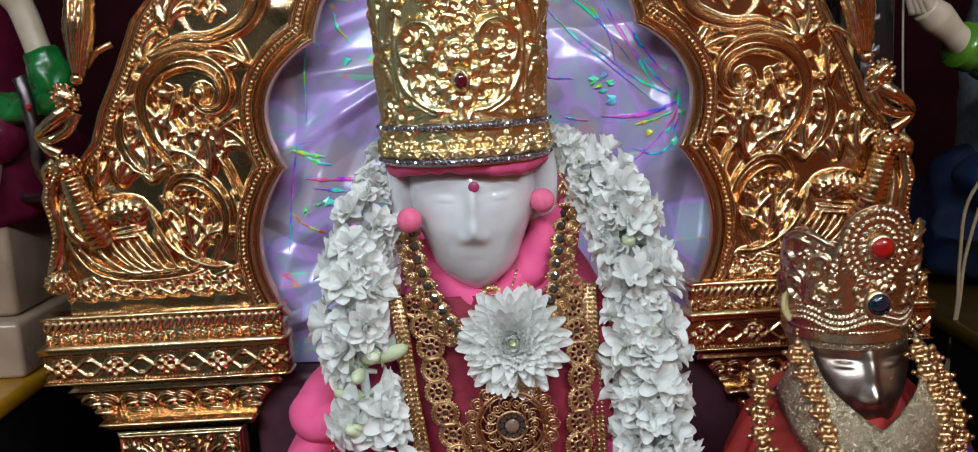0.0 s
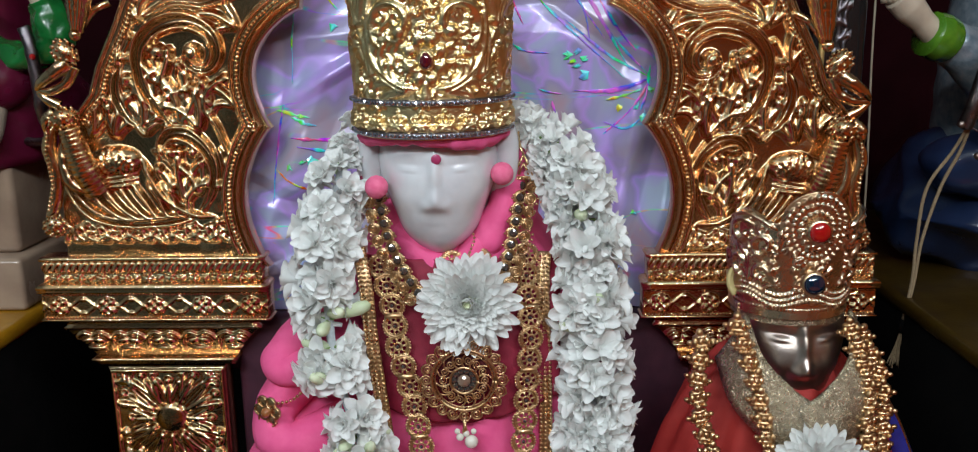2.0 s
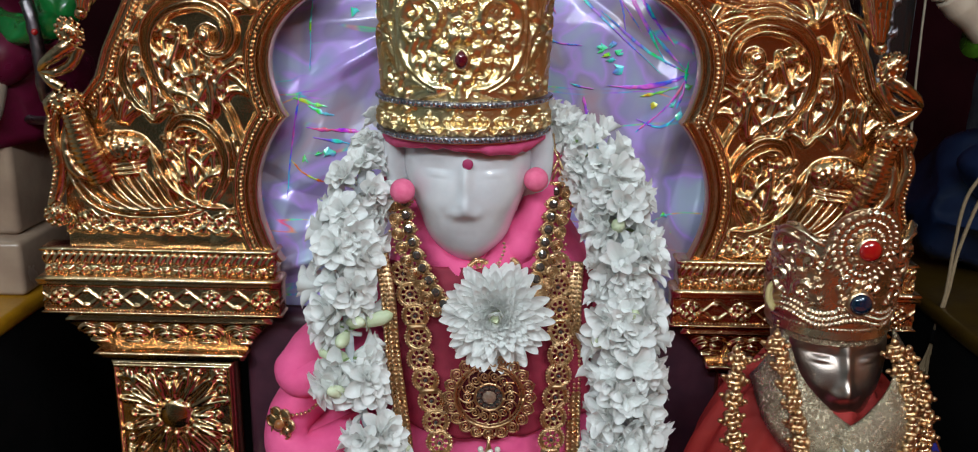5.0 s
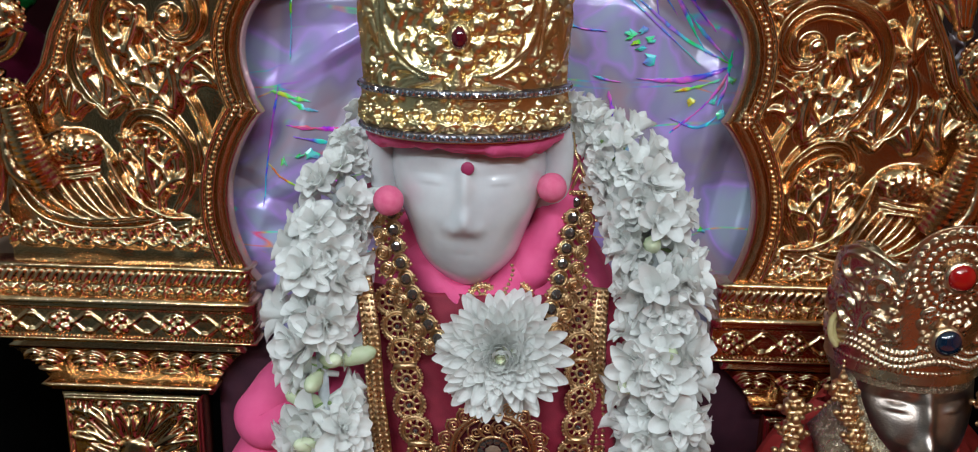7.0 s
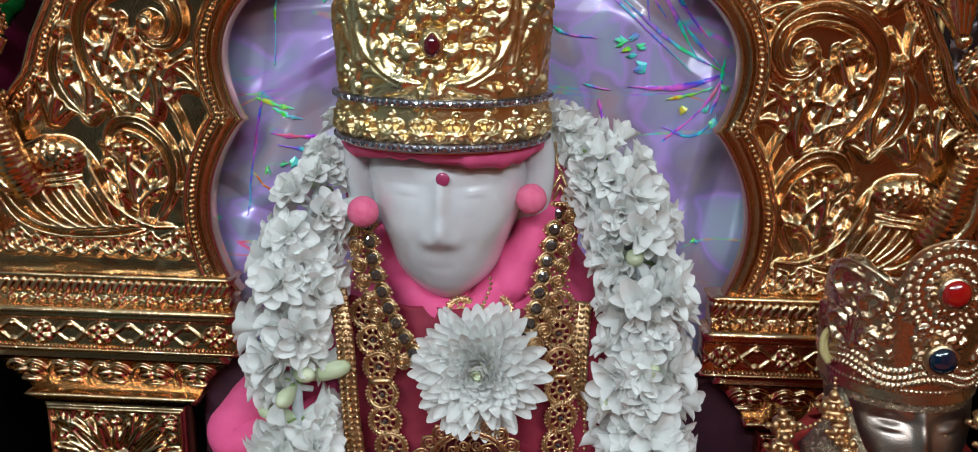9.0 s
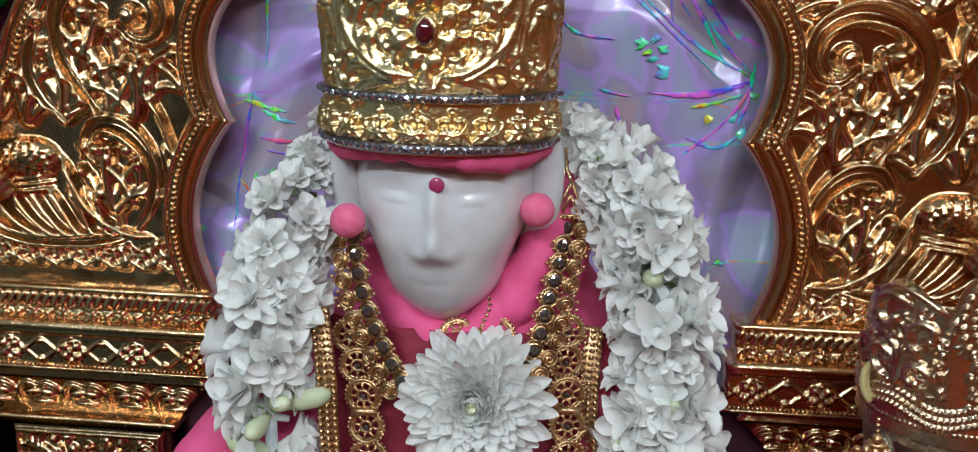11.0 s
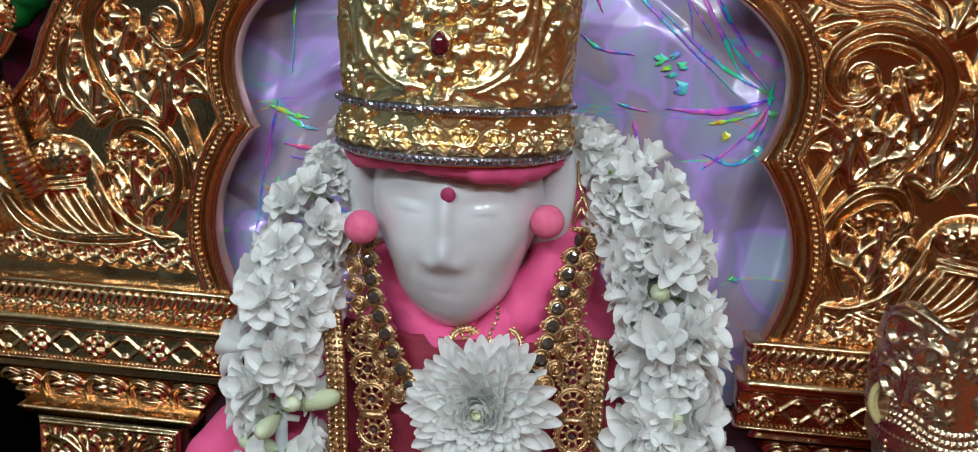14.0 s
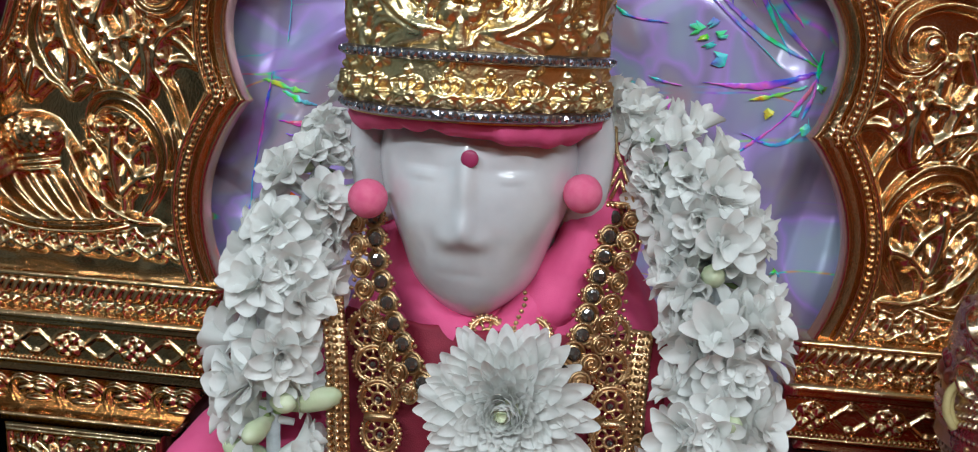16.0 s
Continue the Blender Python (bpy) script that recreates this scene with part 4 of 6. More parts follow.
def marble_statue():
    g = [(head_grid((-0.0125, 0.690, 1.405), 0.0495, 0.050, 0.0735, 0.36, nose=0.75, soft=0.48), True)]
    for sx in (-1, 1):  # locks beside the face and long ears
        p = smooth_path([(-0.0125 + sx * 0.048, 0.692, 1.445), (-0.0125 + sx * 0.054, 0.688, 1.425), (-0.0125 + sx * 0.054, 0.690, 1.40), (-0.0125 + sx * 0.048, 0.70, 1.38)], 14)
        g.append((tube(p, np.linspace(0.012, 0.009, 14), 12), True))
    g.append((tube(smooth_path([(0, 0.72, 1.39), (0, 0.735, 1.34), (0, 0.75, 1.30)], 12), np.linspace(0.035, 0.05, 12), 20), True))
    # seated body under the robe
    rows = []
    for z, w, d in [(TOP, 0.15, 0.11), (0.96, 0.17, 0.12), (1.02, 0.13, 0.085), (1.15, 0.095, 0.06), (1.25, 0.095, 0.055), (1.31, 0.08, 0.045), (1.335, 0.04, 0.03)]:
        a = np.linspace(0, 2 * np.pi, 28, endpoint=False)
        rows.append(np.stack([0.0 + w * np.cos(a), 0.75 + d * np.sin(a), 0 * a + z], 1))
    rows.insert(0, np.repeat([[0, 0.75, TOP]], 28, 0))
    rows.append(np.repeat([[0, 0.75, 1.335]], 28, 0))
    g.append((np.array(rows), True))
    return tagged(part("marble_statue", join_grids("marble_statue", g), MARBLE), "seated white marble statue with plain polished face", "statue")


marble_statue()

# ---- cloth on the statue ----


def robe_row(z):
    zs = [TOP + 0.001, 1.0, 1.10, 1.20, 1.25, 1.30, 1.335, 1.36, 1.38]
    w = np.interp(z, zs, [0.21, 0.20, 0.15, 0.116, 0.108, 0.096, 0.080, 0.064, 0.05])
    f = np.interp(z, zs, [0.58, 0.60, 0.632, 0.646, 0.652, 0.662, 0.676, 0.69, 0.70])
    return w, f


def robe():
    rows = []
    for z in np.linspace(TOP + 0.001, 1.38, 110):
        w, f = robe_row(z)
        a = np.linspace(0, 2 * np.pi, 150, endpoint=False)
        d = (0.82 - f) / 2
        x = w * np.sign(np.cos(a)) * np.abs(np.cos(a)) ** 0.8
        y = (f + d) - d * np.sign(np.sin(a)) * np.abs(np.sin(a)) ** 0.75
        fold = 0.004 * np.sin(9 * a + 22 * z) + 0.0025 * np.sin(17 * a - 35 * z)
        rows.append(np.stack([x * (1 + fold * 6), y - fold * np.sin(a), 0 * a + z], 1))
    return join_grids("robe", [(np.array(rows)[:, ::-1], True)])


r = thing("robe", (0, 0.74, TOP), "bright pink velvet robe draped over the marble statue", "robe")
part("body", robe(), PINK, r)
# bent sleeve of the arm, in soft folds
for pts, rad in (([(-0.082, 0.72, 1.295), (-0.116, 0.685, 1.272), (-0.142, 0.657, 1.258), (-0.140, 0.648, 1.246), (-0.09, 0.66, 1.245)], [0.024, 0.022, 0.014, 0.014, 0.018]),
                 ([(-0.09, 0.70, 1.27), (-0.135, 0.665, 1.232), (-0.150, 0.645, 1.205), (-0.135, 0.632, 1.188), (-0.09, 0.65, 1.19)], [0.026, 0.021, 0.017, 0.018, 0.026]),
                 ([(-0.10, 0.70, 1.20), (-0.140, 0.655, 1.168), (-0.148, 0.632, 1.14), (-0.12, 0.62, 1.11), (-0.06, 0.63, 1.10)], [0.03, 0.03, 0.03, 0.03, 0.03])):
    p = smooth_path(pts, 40)
    part("sleeve_fold", mesh_grid("sleeve_fold", wobble(tube(p, np.interp(np.linspace(0, 1, 40), np.linspace(0, 1, 5), rad), 24), 0.0032, 0.026), True), PINK, r)


def bib():
    """A crimson cloth laid over the chest."""
    rows = []
    for z in np.linspace(1.212, 1.332, 50):
        w, f = robe_row(z)
        x = np.linspace(-0.076, 0.086, 60)
        y = f - 0.009 + 0.05 * np.abs(x / 0.13) ** 2.2 + 0.0015 * np.sin(x * 240 + z * 90)
        zz = z + 0.22 * x * x - 0.010 * np.cos(x * 24) * (1.332 - z) / 0.12
        rows.append(np.stack([x, y, zz], 1))
    return mesh_grid("bib", np.array(rows))


b = part("chest_cloth", bib(), CRIMSON)
tagged(b, "deep crimson cloth lying over the pink robe's chest", "cloth")
m = b.modifiers.new("thickness", "SOLIDIFY")
m.thickness = 0.002
# neck scarf: heaped folds round the chin and behind the cheeks
scarf = thing("neck_scarf", (0, 0.70, 1.32), "pink velvet scarf wound round the statue's neck", "scarf")
for k, (pts, rad) in enumerate((
        ([(-0.070, 0.735, 1.39), (-0.060, 0.715, 1.375), (-0.048, 0.700, 1.348), (-0.022, 0.682, 1.326), (0.004, 0.680, 1.322), (0.028, 0.690, 1.345), (0.043, 0.706, 1.378), (0.05, 0.722, 1.42)], 0.0150),
        ([(0.052, 0.725, 1.435), (0.047, 0.706, 1.40), (0.041, 0.696, 1.37), (0.024, 0.688, 1.340), (0.004, 0.694, 1.322)], 0.0150),
        ([(0.056, 0.735, 1.42), (0.055, 0.715, 1.38), (0.045, 0.700, 1.345), (0.02, 0.705, 1.325)], 0.016),
        ([(-0.065, 0.735, 1.40), (-0.058, 0.71, 1.37), (-0.045, 0.70, 1.34), (-0.02, 0.705, 1.325)], 0.016))):
    p = smooth_path(pts, 60)
    part("scarf_fold", mesh_grid("scarf_fold", wobble(tube(p, rad, 22), 0.0035, 0.02, k), True), PINK, scarf)
# turban cloth that shows as a soft rim under the crown
rows = []
for z, rr in zip(np.linspace(1.4295, 1.446, 10), [0.0545, 0.057, 0.0585, 0.0585, 0.058, 0.0575, 0.057, 0.0565, 0.056, 0.054]):
    a = np.linspace(0, 2 * np.pi, 160, endpoint=False)
    dip = 0.004 * np.sin(3 * a + 1) * (1.446 - z) / 0.024
    rows.append(np.stack([-0.015 + rr * np.cos(a), 0.690 + 1.0 * rr * np.sin(a), z + dip], 1))
turban = part("head_cloth", mesh_grid("head_cloth", wobble(np.array(rows), 0.002, 0.008)[:, ::-1], True), PINK)
tagged(turban, "fuzzy pink cloth wound under the crown", "cloth")
m = turban.modifiers.new("thickness", "SOLIDIFY")
m.thickness = 0.003
FUZZ = mat("pink_wool", (0.90, 0.20, 0.34), (0.82, 0.13, 0.27), 0.9, 0, 200, 0.5, 2500)
for x, y, z in ((-0.0590, 0.652, 1.395), (0.039, 0.668, 1.402)):
    part_ob = part("ear_ball", mesh_grid("ear_ball", ball((0, 0, 0), 0.0092, 28, 20), True), FUZZ, at=(x, y, z))
    tagged(part_ob, "round pink woollen ear ornament beside the face", "ornament", "ear ornaments")
mk = part("forehead_mark", mesh_grid("forehead_mark", ball((0, 0, 0), (0.0040, 0.0014, 0.0040), 16, 10), True), BINDI, at=(-0.0108, 0.6378, 1.4185))
tagged(mk, "round dark red paste mark on the marble forehead", "mark")

# ---- the tall gold crown ----
CR = (-0.016, 0.688)


def crown_relief():
    r = Relief(-0.20, 0.20, 1.43, 1.64, 0.0006)
    jz = 1.494
    for a in range(8):
        t = a * math.pi / 4 + 0.39
        r.boss(0.0125 * math.cos(t), jz + 0.0155 * math.sin(t), 0.0055, 0.0055, 0.0042)
    for s in (-1, 1):
        A = (lambda deg: deg) if s > 0 else (lambda deg: 180 - deg)
        r.volute((s * 0.024, 1.520), 0.022, 0.008, A(-75), A(235), 0.005, 0.005, 0.0035)
        r.stroke([(s * 0.008, 1.472), (s * 0.026, 1.476), (s * 0.042, 1.492), (s * 0.047, 1.515), (s * 0.044, 1.545)], 0.0045, 0.005, 0.003)
        r.stroke([(s * 0.03, 1.478), (s * 0.036, 1.495), (s * 0.03, 1.508)], 0.004, 0.0042, 0.002)
        r.leaf(s * 0.045, 1.478, A(70), 0.045, s * 30, 0.0045, 4)
        r.leaf(s * 0.012, 1.470, A(10), 0.035, s * 40, 0.004, 4)
        r.leaf(s * 0.060, 1.515, A(80), 0.05, -s * 40, 0.0045, 4)
        r.leaf(s * 0.066, 1.472, A(60), 0.04, s * 50, 0.0045, 4)
        r.volute((s * 0.078, 1.50), 0.016, 0.006, A(200), A(-80), 0.004, 0.004)
        r.leaf(s * 0.016, 1.545, A(60), 0.04, s * 60, 0.0045, 4)
        r.volute((s * 0.03, 1.58), 0.022, 0.008, A(-60), A(220), 0.005, 0.005)
    r.stroke([(0, 1.464), (0, 1.472), (0, 1.478)], 0.006, 0.004, 0.002)
    fill(r, 300, 3, 0.017, -0.19, 0.19, 1.468, 1.625, 0.0038)
    fill(r, 900, 4, 0.011, -0.13, 0.13, 1.468, 1.61, 0.0034)
    r.soften(2).ripple(0.00012, 0.010, 9)
    # lower band between the rows of stones
    for k in range(-20, 21):
        u = 0.0092 * k
        r.leaf(u, 1.4415, 90 + 35 * (-1) ** k, 0.015, 70 * (-1) ** k, 0.0042, 3)
        r.boss(u + 0.0046, 1.4555 if k % 2 else 1.4415, 0.0022, 0.0022, 0.0028)
    band = (r.V < 1.463) & (r.V > 1.437)
    np.maximum(r.H, 0, out=r.H)
    r.H += np.where(band, 0.0012, 0.0)
    return r


def cyl(c, rad, rel, z0, z1, nz, na):
    """A relief bent round an upright axis; rad(z) is its bare radius, the middle of the relief faces the front."""
    z = np.linspace(z0, z1, nz)[:, None]
    a = np.linspace(-np.pi, np.pi, na, endpoint=False)[None]
    r0 = rad(z)
    h = rel.at(np.broadcast_to(a * 0.0625, (nz, na)), np.broadcast_to(z, (nz, na)))
    rr = r0 + h
    return np.stack([c[0] + rr * np.sin(a), c[1] - rr * np.cos(a), z + 0 * a], -1)


crown = thing("crown", (CR[0], CR[1], 1.43), "tall gold crown embossed with leaf scrolls and stone-set bands", "crown")
rad = lambda z: np.interp(z, [1.43, 1.436, 1.462, 1.475, 1.56, 1.60, 1.63], [0.0595, 0.0605, 0.0605, 0.0600, 0.0630, 0.060, 0.045])
P = cyl(CR, rad, crown_relief(), 1.4345, 1.63, 300, 640)
cap = P[-1:].copy()
cap[..., 0], cap[..., 1], cap[..., 2] = CR[0], CR[1], 1.64
part("shell", mesh_grid("shell", np.concatenate([P, cap]), True), CROWN_GOLD, crown)
MOUNT = mat("dull_silver_setting", (0.38, 0.37, 0.42), None, 0.3, 1.0, 200, 0.2, 1500)
for zz, rr in ((1.4380, 0.0625), (1.4622, 0.0630)):
    a = np.linspace(0, 2 * np.pi, 97)
    ring = np.stack([CR[0] + rr * np.cos(a), CR[1] + rr * np.sin(a), 0 * a + zz], 1)
    band = part("stone_band", mesh_grid("stone_band", tube(ring, 0.0026, 8), True), MOUNT, crown, "band set with small clear stones")
    bm = bmesh.new()
    for k in range(112):
        t = 2 * math.pi * k / 112
        bmesh.ops.create_icosphere(bm, subdivisions=1, radius=0.0019, matrix=pose(CR[0] + (rr + 0.0016) * math.cos(t), CR[1] + (rr + 0.0016) * math.sin(t), zz, k * 37, k * 53, 0))
    tagged(part("stone_row", bm, STONE, band), kind="stuff")
setting = part("jewel_setting", mesh_grid("jewel_setting", ball((0, 0, 0), (0.0062, 0.003, 0.0078), 20, 12), True), CROWN_GOLD, crown, at=(-0.015, 0.6225, 1.4935))
P = ball((0, 0, 0), (0.0048, 0.0045, 0.0064), 20, 16)
P[..., 0] *= 1 - 0.35 * np.clip(P[..., 2:3][..., 0] / 0.0064, 0, 1)
part("drop_jewel", mesh_grid("drop_jewel", P, True), DARK_RUBY, crown, "dark red drop-shaped jewel", at=(-0.015, 0.6205, 1.4935))

# ---- flowers ----


def petal_grid(length, width, cup=0.25, curl=0.3, n=8, tip=0.8, point=0.0):
    """A cupped petal along +x from the origin."""
    t = 1 - (1 - np.linspace(0, 1, n)[:, None]) ** 1.7
    s = np.linspace(-1, 1, 5)[None]
    w = width / 2 * (0.30 + 0.70 * np.clip(t / 0.62, 0, 1) ** tip) * np.sqrt(np.clip(1 - ((t - 0.62) / 0.40).clip(0, 1) ** 2, 0.06, 1))
    w = w * (1 - point * np.clip((t - 0.45) / 0.55, 0, 1) ** 1.6)
    return np.stack([length * t + 0 * s - 0.03 * length * s * s * (t > 0.9), w * s, cup * width * (s * s) * np.sin(np.pi * t) + curl * length * t**2 + 0 * s], -1)


def turn(P, m):
    return (np.c_[P.reshape(-1, 3), np.ones(P.size // 3)] @ np.array(m).T)[:, :3].reshape(P.shape)


def chrysanthemum(at, facing, R, label, group="chrysanthemums"):
    top = thing("chrysanthemum", at, label, "flower", group)
    f = (-Vector(facing)).to_track_quat("-Z", "Y").to_matrix()
    rng = random.Random(int(at[0] * 1000))
    shapes = [mesh_grid("petal", petal_grid(1, w, 0.50, c, 9, 0.9)) for w, c in ((0.25, 0.20), (0.23, 0.30), (0.245, 0.26), (0.225, 0.36))]
    for me in shapes:
        me.materials.append(PETAL)
    GREENISH = bpy.data.materials.get("petal_heart") or mat("petal_heart", (0.80, 0.86, 0.60), (0.88, 0.90, 0.74), 0.5, 0, 120, 0.1, 500, 0.1, 0.2)
    heart = [mesh_grid("inner_petal", petal_grid(1, 0.40, 0.5, 0.3))]
    heart[0].materials.append(GREENISH)
    rings = ((32, 1.0, -6, 0.0, 0.0), (32, 1.0, 2, 0.03, 0.0), (32, 0.96, 9, 0.06, 0.0), (30, 0.90, 16, 0.09, 0.0), (30, 0.82, 24, 0.12, 0.02),
             (28, 0.66, 33, 0.15, 0.07), (28, 0.56, 42, 0.20, 0.10), (26, 0.46, 50, 0.26, 0.11), (24, 0.37, 58, 0.32, 0.10), (22, 0.30, 62, 0.40, 0.10), (18, 0.22, 66, 0.46, 0.08), (12, 0.15, 70, 0.52, 0.05))
    for k, (n, ln, tilt, lift, off) in enumerate(rings):
        for i in range(n):
            a = 360 / n * (i + 0.5 * (k % 2)) + rng.uniform(-7, 7)
            s = R * ln * rng.uniform(0.9, 1.07)
            spin = pose(0, 0, 0, 0, 0, a)
            m = f @ (spin @ pose(0, 0, 0, rng.uniform(-14, 14), -tilt + rng.uniform(-6, 6), 0)).to_3x3()
            me = rng.choice(shapes) if k < 11 else heart[0]
            part("petal" if k < 11 else "inner_petal", me, None, top, at=Vector(at) + f @ (spin @ Vector((off * R, 0, lift * R))), rot=m, scale=(s, s * (1.0 if k < 5 else 1.5 if k < 8 else 1.9), s))
    # pale green ball added behind the inner petals to lighten their shaded gaps
    part("heart", mesh_grid("heart", ball((0, 0, 0), 0.22 * R, 18, 12), True), GREENISH, top, "pale green filler ball that lightens the flower's centre", at=Vector(at) + f @ Vector((0, 0, 0.32 * R)))
    part("receptacle", mesh_grid("receptacle", ball((0, 0, 0), (0.3 * R, 0.12 * R, 0.3 * R), 14, 10), True), GREENISH, top, at=Vector(at))
    return top


chrysanthemum((0.0115, 0.648, 1.3015), (-0.02, -1, 0.22), 0.041, "large white chrysanthemum head pinned on the statue's chest")


def floret_mesh(whorls, length, width, seed, tube_len=0.016):
    """A waxy tuberose floret: a tube and whorls of cupped petals, the outer ones wider open; whorls: (petals, opening)."""
    rng = random.Random(seed)
    g = [(tube(np.array([(0, 0, -tube_len), (0.0006, 0, -tube_len * 0.5), (0, 0, 0)]), [0.0016, 0.0020, 0.0034], 7), True)]
    for i, (n, open_deg) in enumerate(whorls):
        for k in range(n):
            ln = length * rng.uniform(0.88, 1.08) * (1 - 0.10 * i)
            P = petal_grid(ln, width * rng.uniform(0.85, 1.15) * (1 - 0.08 * i), rng.uniform(0.30, 0.55), rng.uniform(-0.06, 0.16), 8, 0.75, rng.uniform(0.0, 0.30))
            P[..., 2] -= rng.uniform(0.0, 0.22) * ln * np.clip(P[..., 0] / ln - 0.55, 0, 1) ** 2 * 3
            m = pose(0, 0, 0.0012 * i - 0.001, 0, 0, 360 / n * (k + 0.5 * (i % 2)) + rng.uniform(-10, 10)) @ pose(0.0012, 0, 0, rng.uniform(-12, 12), -(90 - open_deg + rng.uniform(-9, 9)), 0)
            g.append((turn(P, m), False))
    return join_grids("floret", g)


FLORETS = [floret_mesh(w, 0.0185, 0.0118, k) for k, w in enumerate((((6, 84), (6, 62), (5, 38), (3, 16)), ((6, 74), (5, 50), (4, 28)), ((6, 92), (6, 70), (5, 46), (4, 24)), ((6, 62), (5, 36), (3, 14)), ((5, 44), (4, 20))))]
SMALL = [floret_mesh(w, 0.0185, 0.0100, 20 + k) for k, w in enumerate((((6, 52), (4, 26)), ((6, 36),), ((6, 64), (5, 34)), ((5, 26), (3, 12)), ((7, 46), (3, 20))))]
for me in FLORETS + SMALL:
    me.materials.append(PETAL)
BUD_MESH = mesh_grid("bud", tube(np.array([(0, 0, -0.02), (0, 0, -0.010), (0, 0, -0.002), (0, 0, 0.006), (0, 0, 0.0115), (0, 0, 0.0135)]), [0.0013, 0.0020, 0.0042, 0.0050, 0.0034, 0.001], 9), True)
BUD_MESH.materials.append(BUD)


def garland(name_label, pts, radius, step, kinds, seed, bud_share, fan, loose_from=9.0):
    path = smooth_path(pts, 400)
    s = np.concatenate([[0], np.cumsum(np.linalg.norm(np.diff(path, axis=0), axis=1))])
    top = thing("flower_garland", pts[-1], name_label, "garland", "flower garlands")
    part("thread", mesh_grid("thread", tube(path[::6], 0.0036, 8), True), THREAD, top, "white cotton thread core")
    rng = random.Random(seed)
    at, k = 0.004, 0
    while at < s[-1] - 0.004:
        c = Vector([np.interp(at, s, path[:, i]) for i in range(3)])
        c2 = Vector([np.interp(min(at + 0.004, s[-1]), s, path[:, i]) for i in range(3)])
        t = (c2 - c).normalized()
        ref = Vector((0, -1, 0.15))
        ref = (ref - ref.dot(t) * t).normalized()
        side = t.cross(ref)
        slim = min(1.0, 0.60 + 4.0 * at)
        loose = at > loose_from
        spread = ((-88, -50, 46, 86) + ((0,) if k % 2 else ())) if loose else fan
        for j in range(len(spread)):
            ang = radians(spread[j] + 22 * (k % 2) - 11 + rng.uniform(-14, 14))
            out = (math.cos(ang) * ref + math.sin(ang) * side + t * rng.uniform(-0.55, 0.35)).normalized()
            is_bud = rng.random() < (bud_share + 0.16 if loose else bud_share)
            me = BUD_MESH if is_bud else rng.choice(kinds)
            q = out.to_track_quat("Z", "Y").to_matrix() @ Euler((0, 0, rng.uniform(0, 6.28))).to_matrix()
            sc = rng.uniform(0.92, 1.22) * slim
            base = c + out * (radius * slim * rng.uniform(0.28, 0.84)) + t * rng.uniform(-0.005, 0.005)
            part("bud" if is_bud else "floret", me, None, top, at=base, rot=q, scale=(sc, sc, sc))
            if loose or rng.random() < 0.4:
                st = np.array([tuple(c), tuple(c + out * radius * 0.3), tuple(base)])
                part("stalk", mesh_grid("stalk", tube(st, 0.0015, 6), True), STEM, top)
        at += step * (1.05 if loose else 1.0) * (rng.uniform(0.80, 1.05) if k % 3 else rng.uniform(1.15, 1.55))
        k += 1
    return top


garland("garland of white tuberose florets with green buds, over one shoulder",
        [(-0.078, 0.715, 1.434), (-0.086, 0.698, 1.418), (-0.094, 0.682, 1.395), (-0.101, 0.668, 1.362), (-0.103, 0.655, 1.330), (-0.101, 0.646, 1.298), (-0.095, 0.635, 1.250), (-0.077, 0.624, 1.195), (-0.064, 0.608, 1.15), (-0.055, 0.59, 1.08), (-0.05, 0.58, 1.0)],
        0.026, 0.0165, FLORETS, 5, 0.13, (-88, -34, 24, 82), 0.150)
garland("dense garland of small white tuberose florets on the robe",
        [(0.036, 0.732, 1.436), (0.066, 0.712, 1.428), (0.091, 0.697, 1.402), (0.102, 0.687, 1.374), (0.107, 0.674, 1.345), (0.110, 0.668, 1.305), (0.112, 0.662, 1.26), (0.113, 0.655, 1.20), (0.110, 0.645, 1.14), (0.105, 0.63, 1.05), (0.10, 0.62, 0.98)],
        0.0255, 0.0120, SMALL, 9, 0.03, (-100, -72, -44, -8, 34, 64, 96))

# ---- gold jewellery on the chest ----


def ring_grid(c, R, r, n=28, sides=6):
    a = np.linspace(0, 2 * np.pi, n + 1)
    return tube(np.stack([c[0] + R * np.cos(a), 0 * a + c[1], c[2] + R * np.sin(a)], 1), r, sides)


def coin_mesh():
    """An openwork wheel: beaded rim, hub and eight spokes."""
    g = [(ring_grid((0, 0, 0), 0.0088, 0.0012), True), (ring_grid((0, 0, 0), 0.0072, 0.0007), True), (ring_grid((0, -0.0006, 0), 0.0030, 0.0009, 16), True)]
    for k in range(8):
        a = k * math.pi / 4
        g.append((tube(np.array([(0.0028 * math.cos(a), 0, 0.0028 * math.sin(a)), (0.005 * math.cos(a), -0.0006, 0.005 * math.sin(a)), (0.0072 * math.cos(a), 0, 0.0072 * math.sin(a))]), [0.0012, 0.0007, 0.0013], 6), True))
    for k in range(26):
        a = k * math.pi / 13
        g.append((ball((0.0100 * math.cos(a), 0, 0.0100 * math.sin(a)), 0.0011, 6, 5), True))
    return join_grids("coin", g)


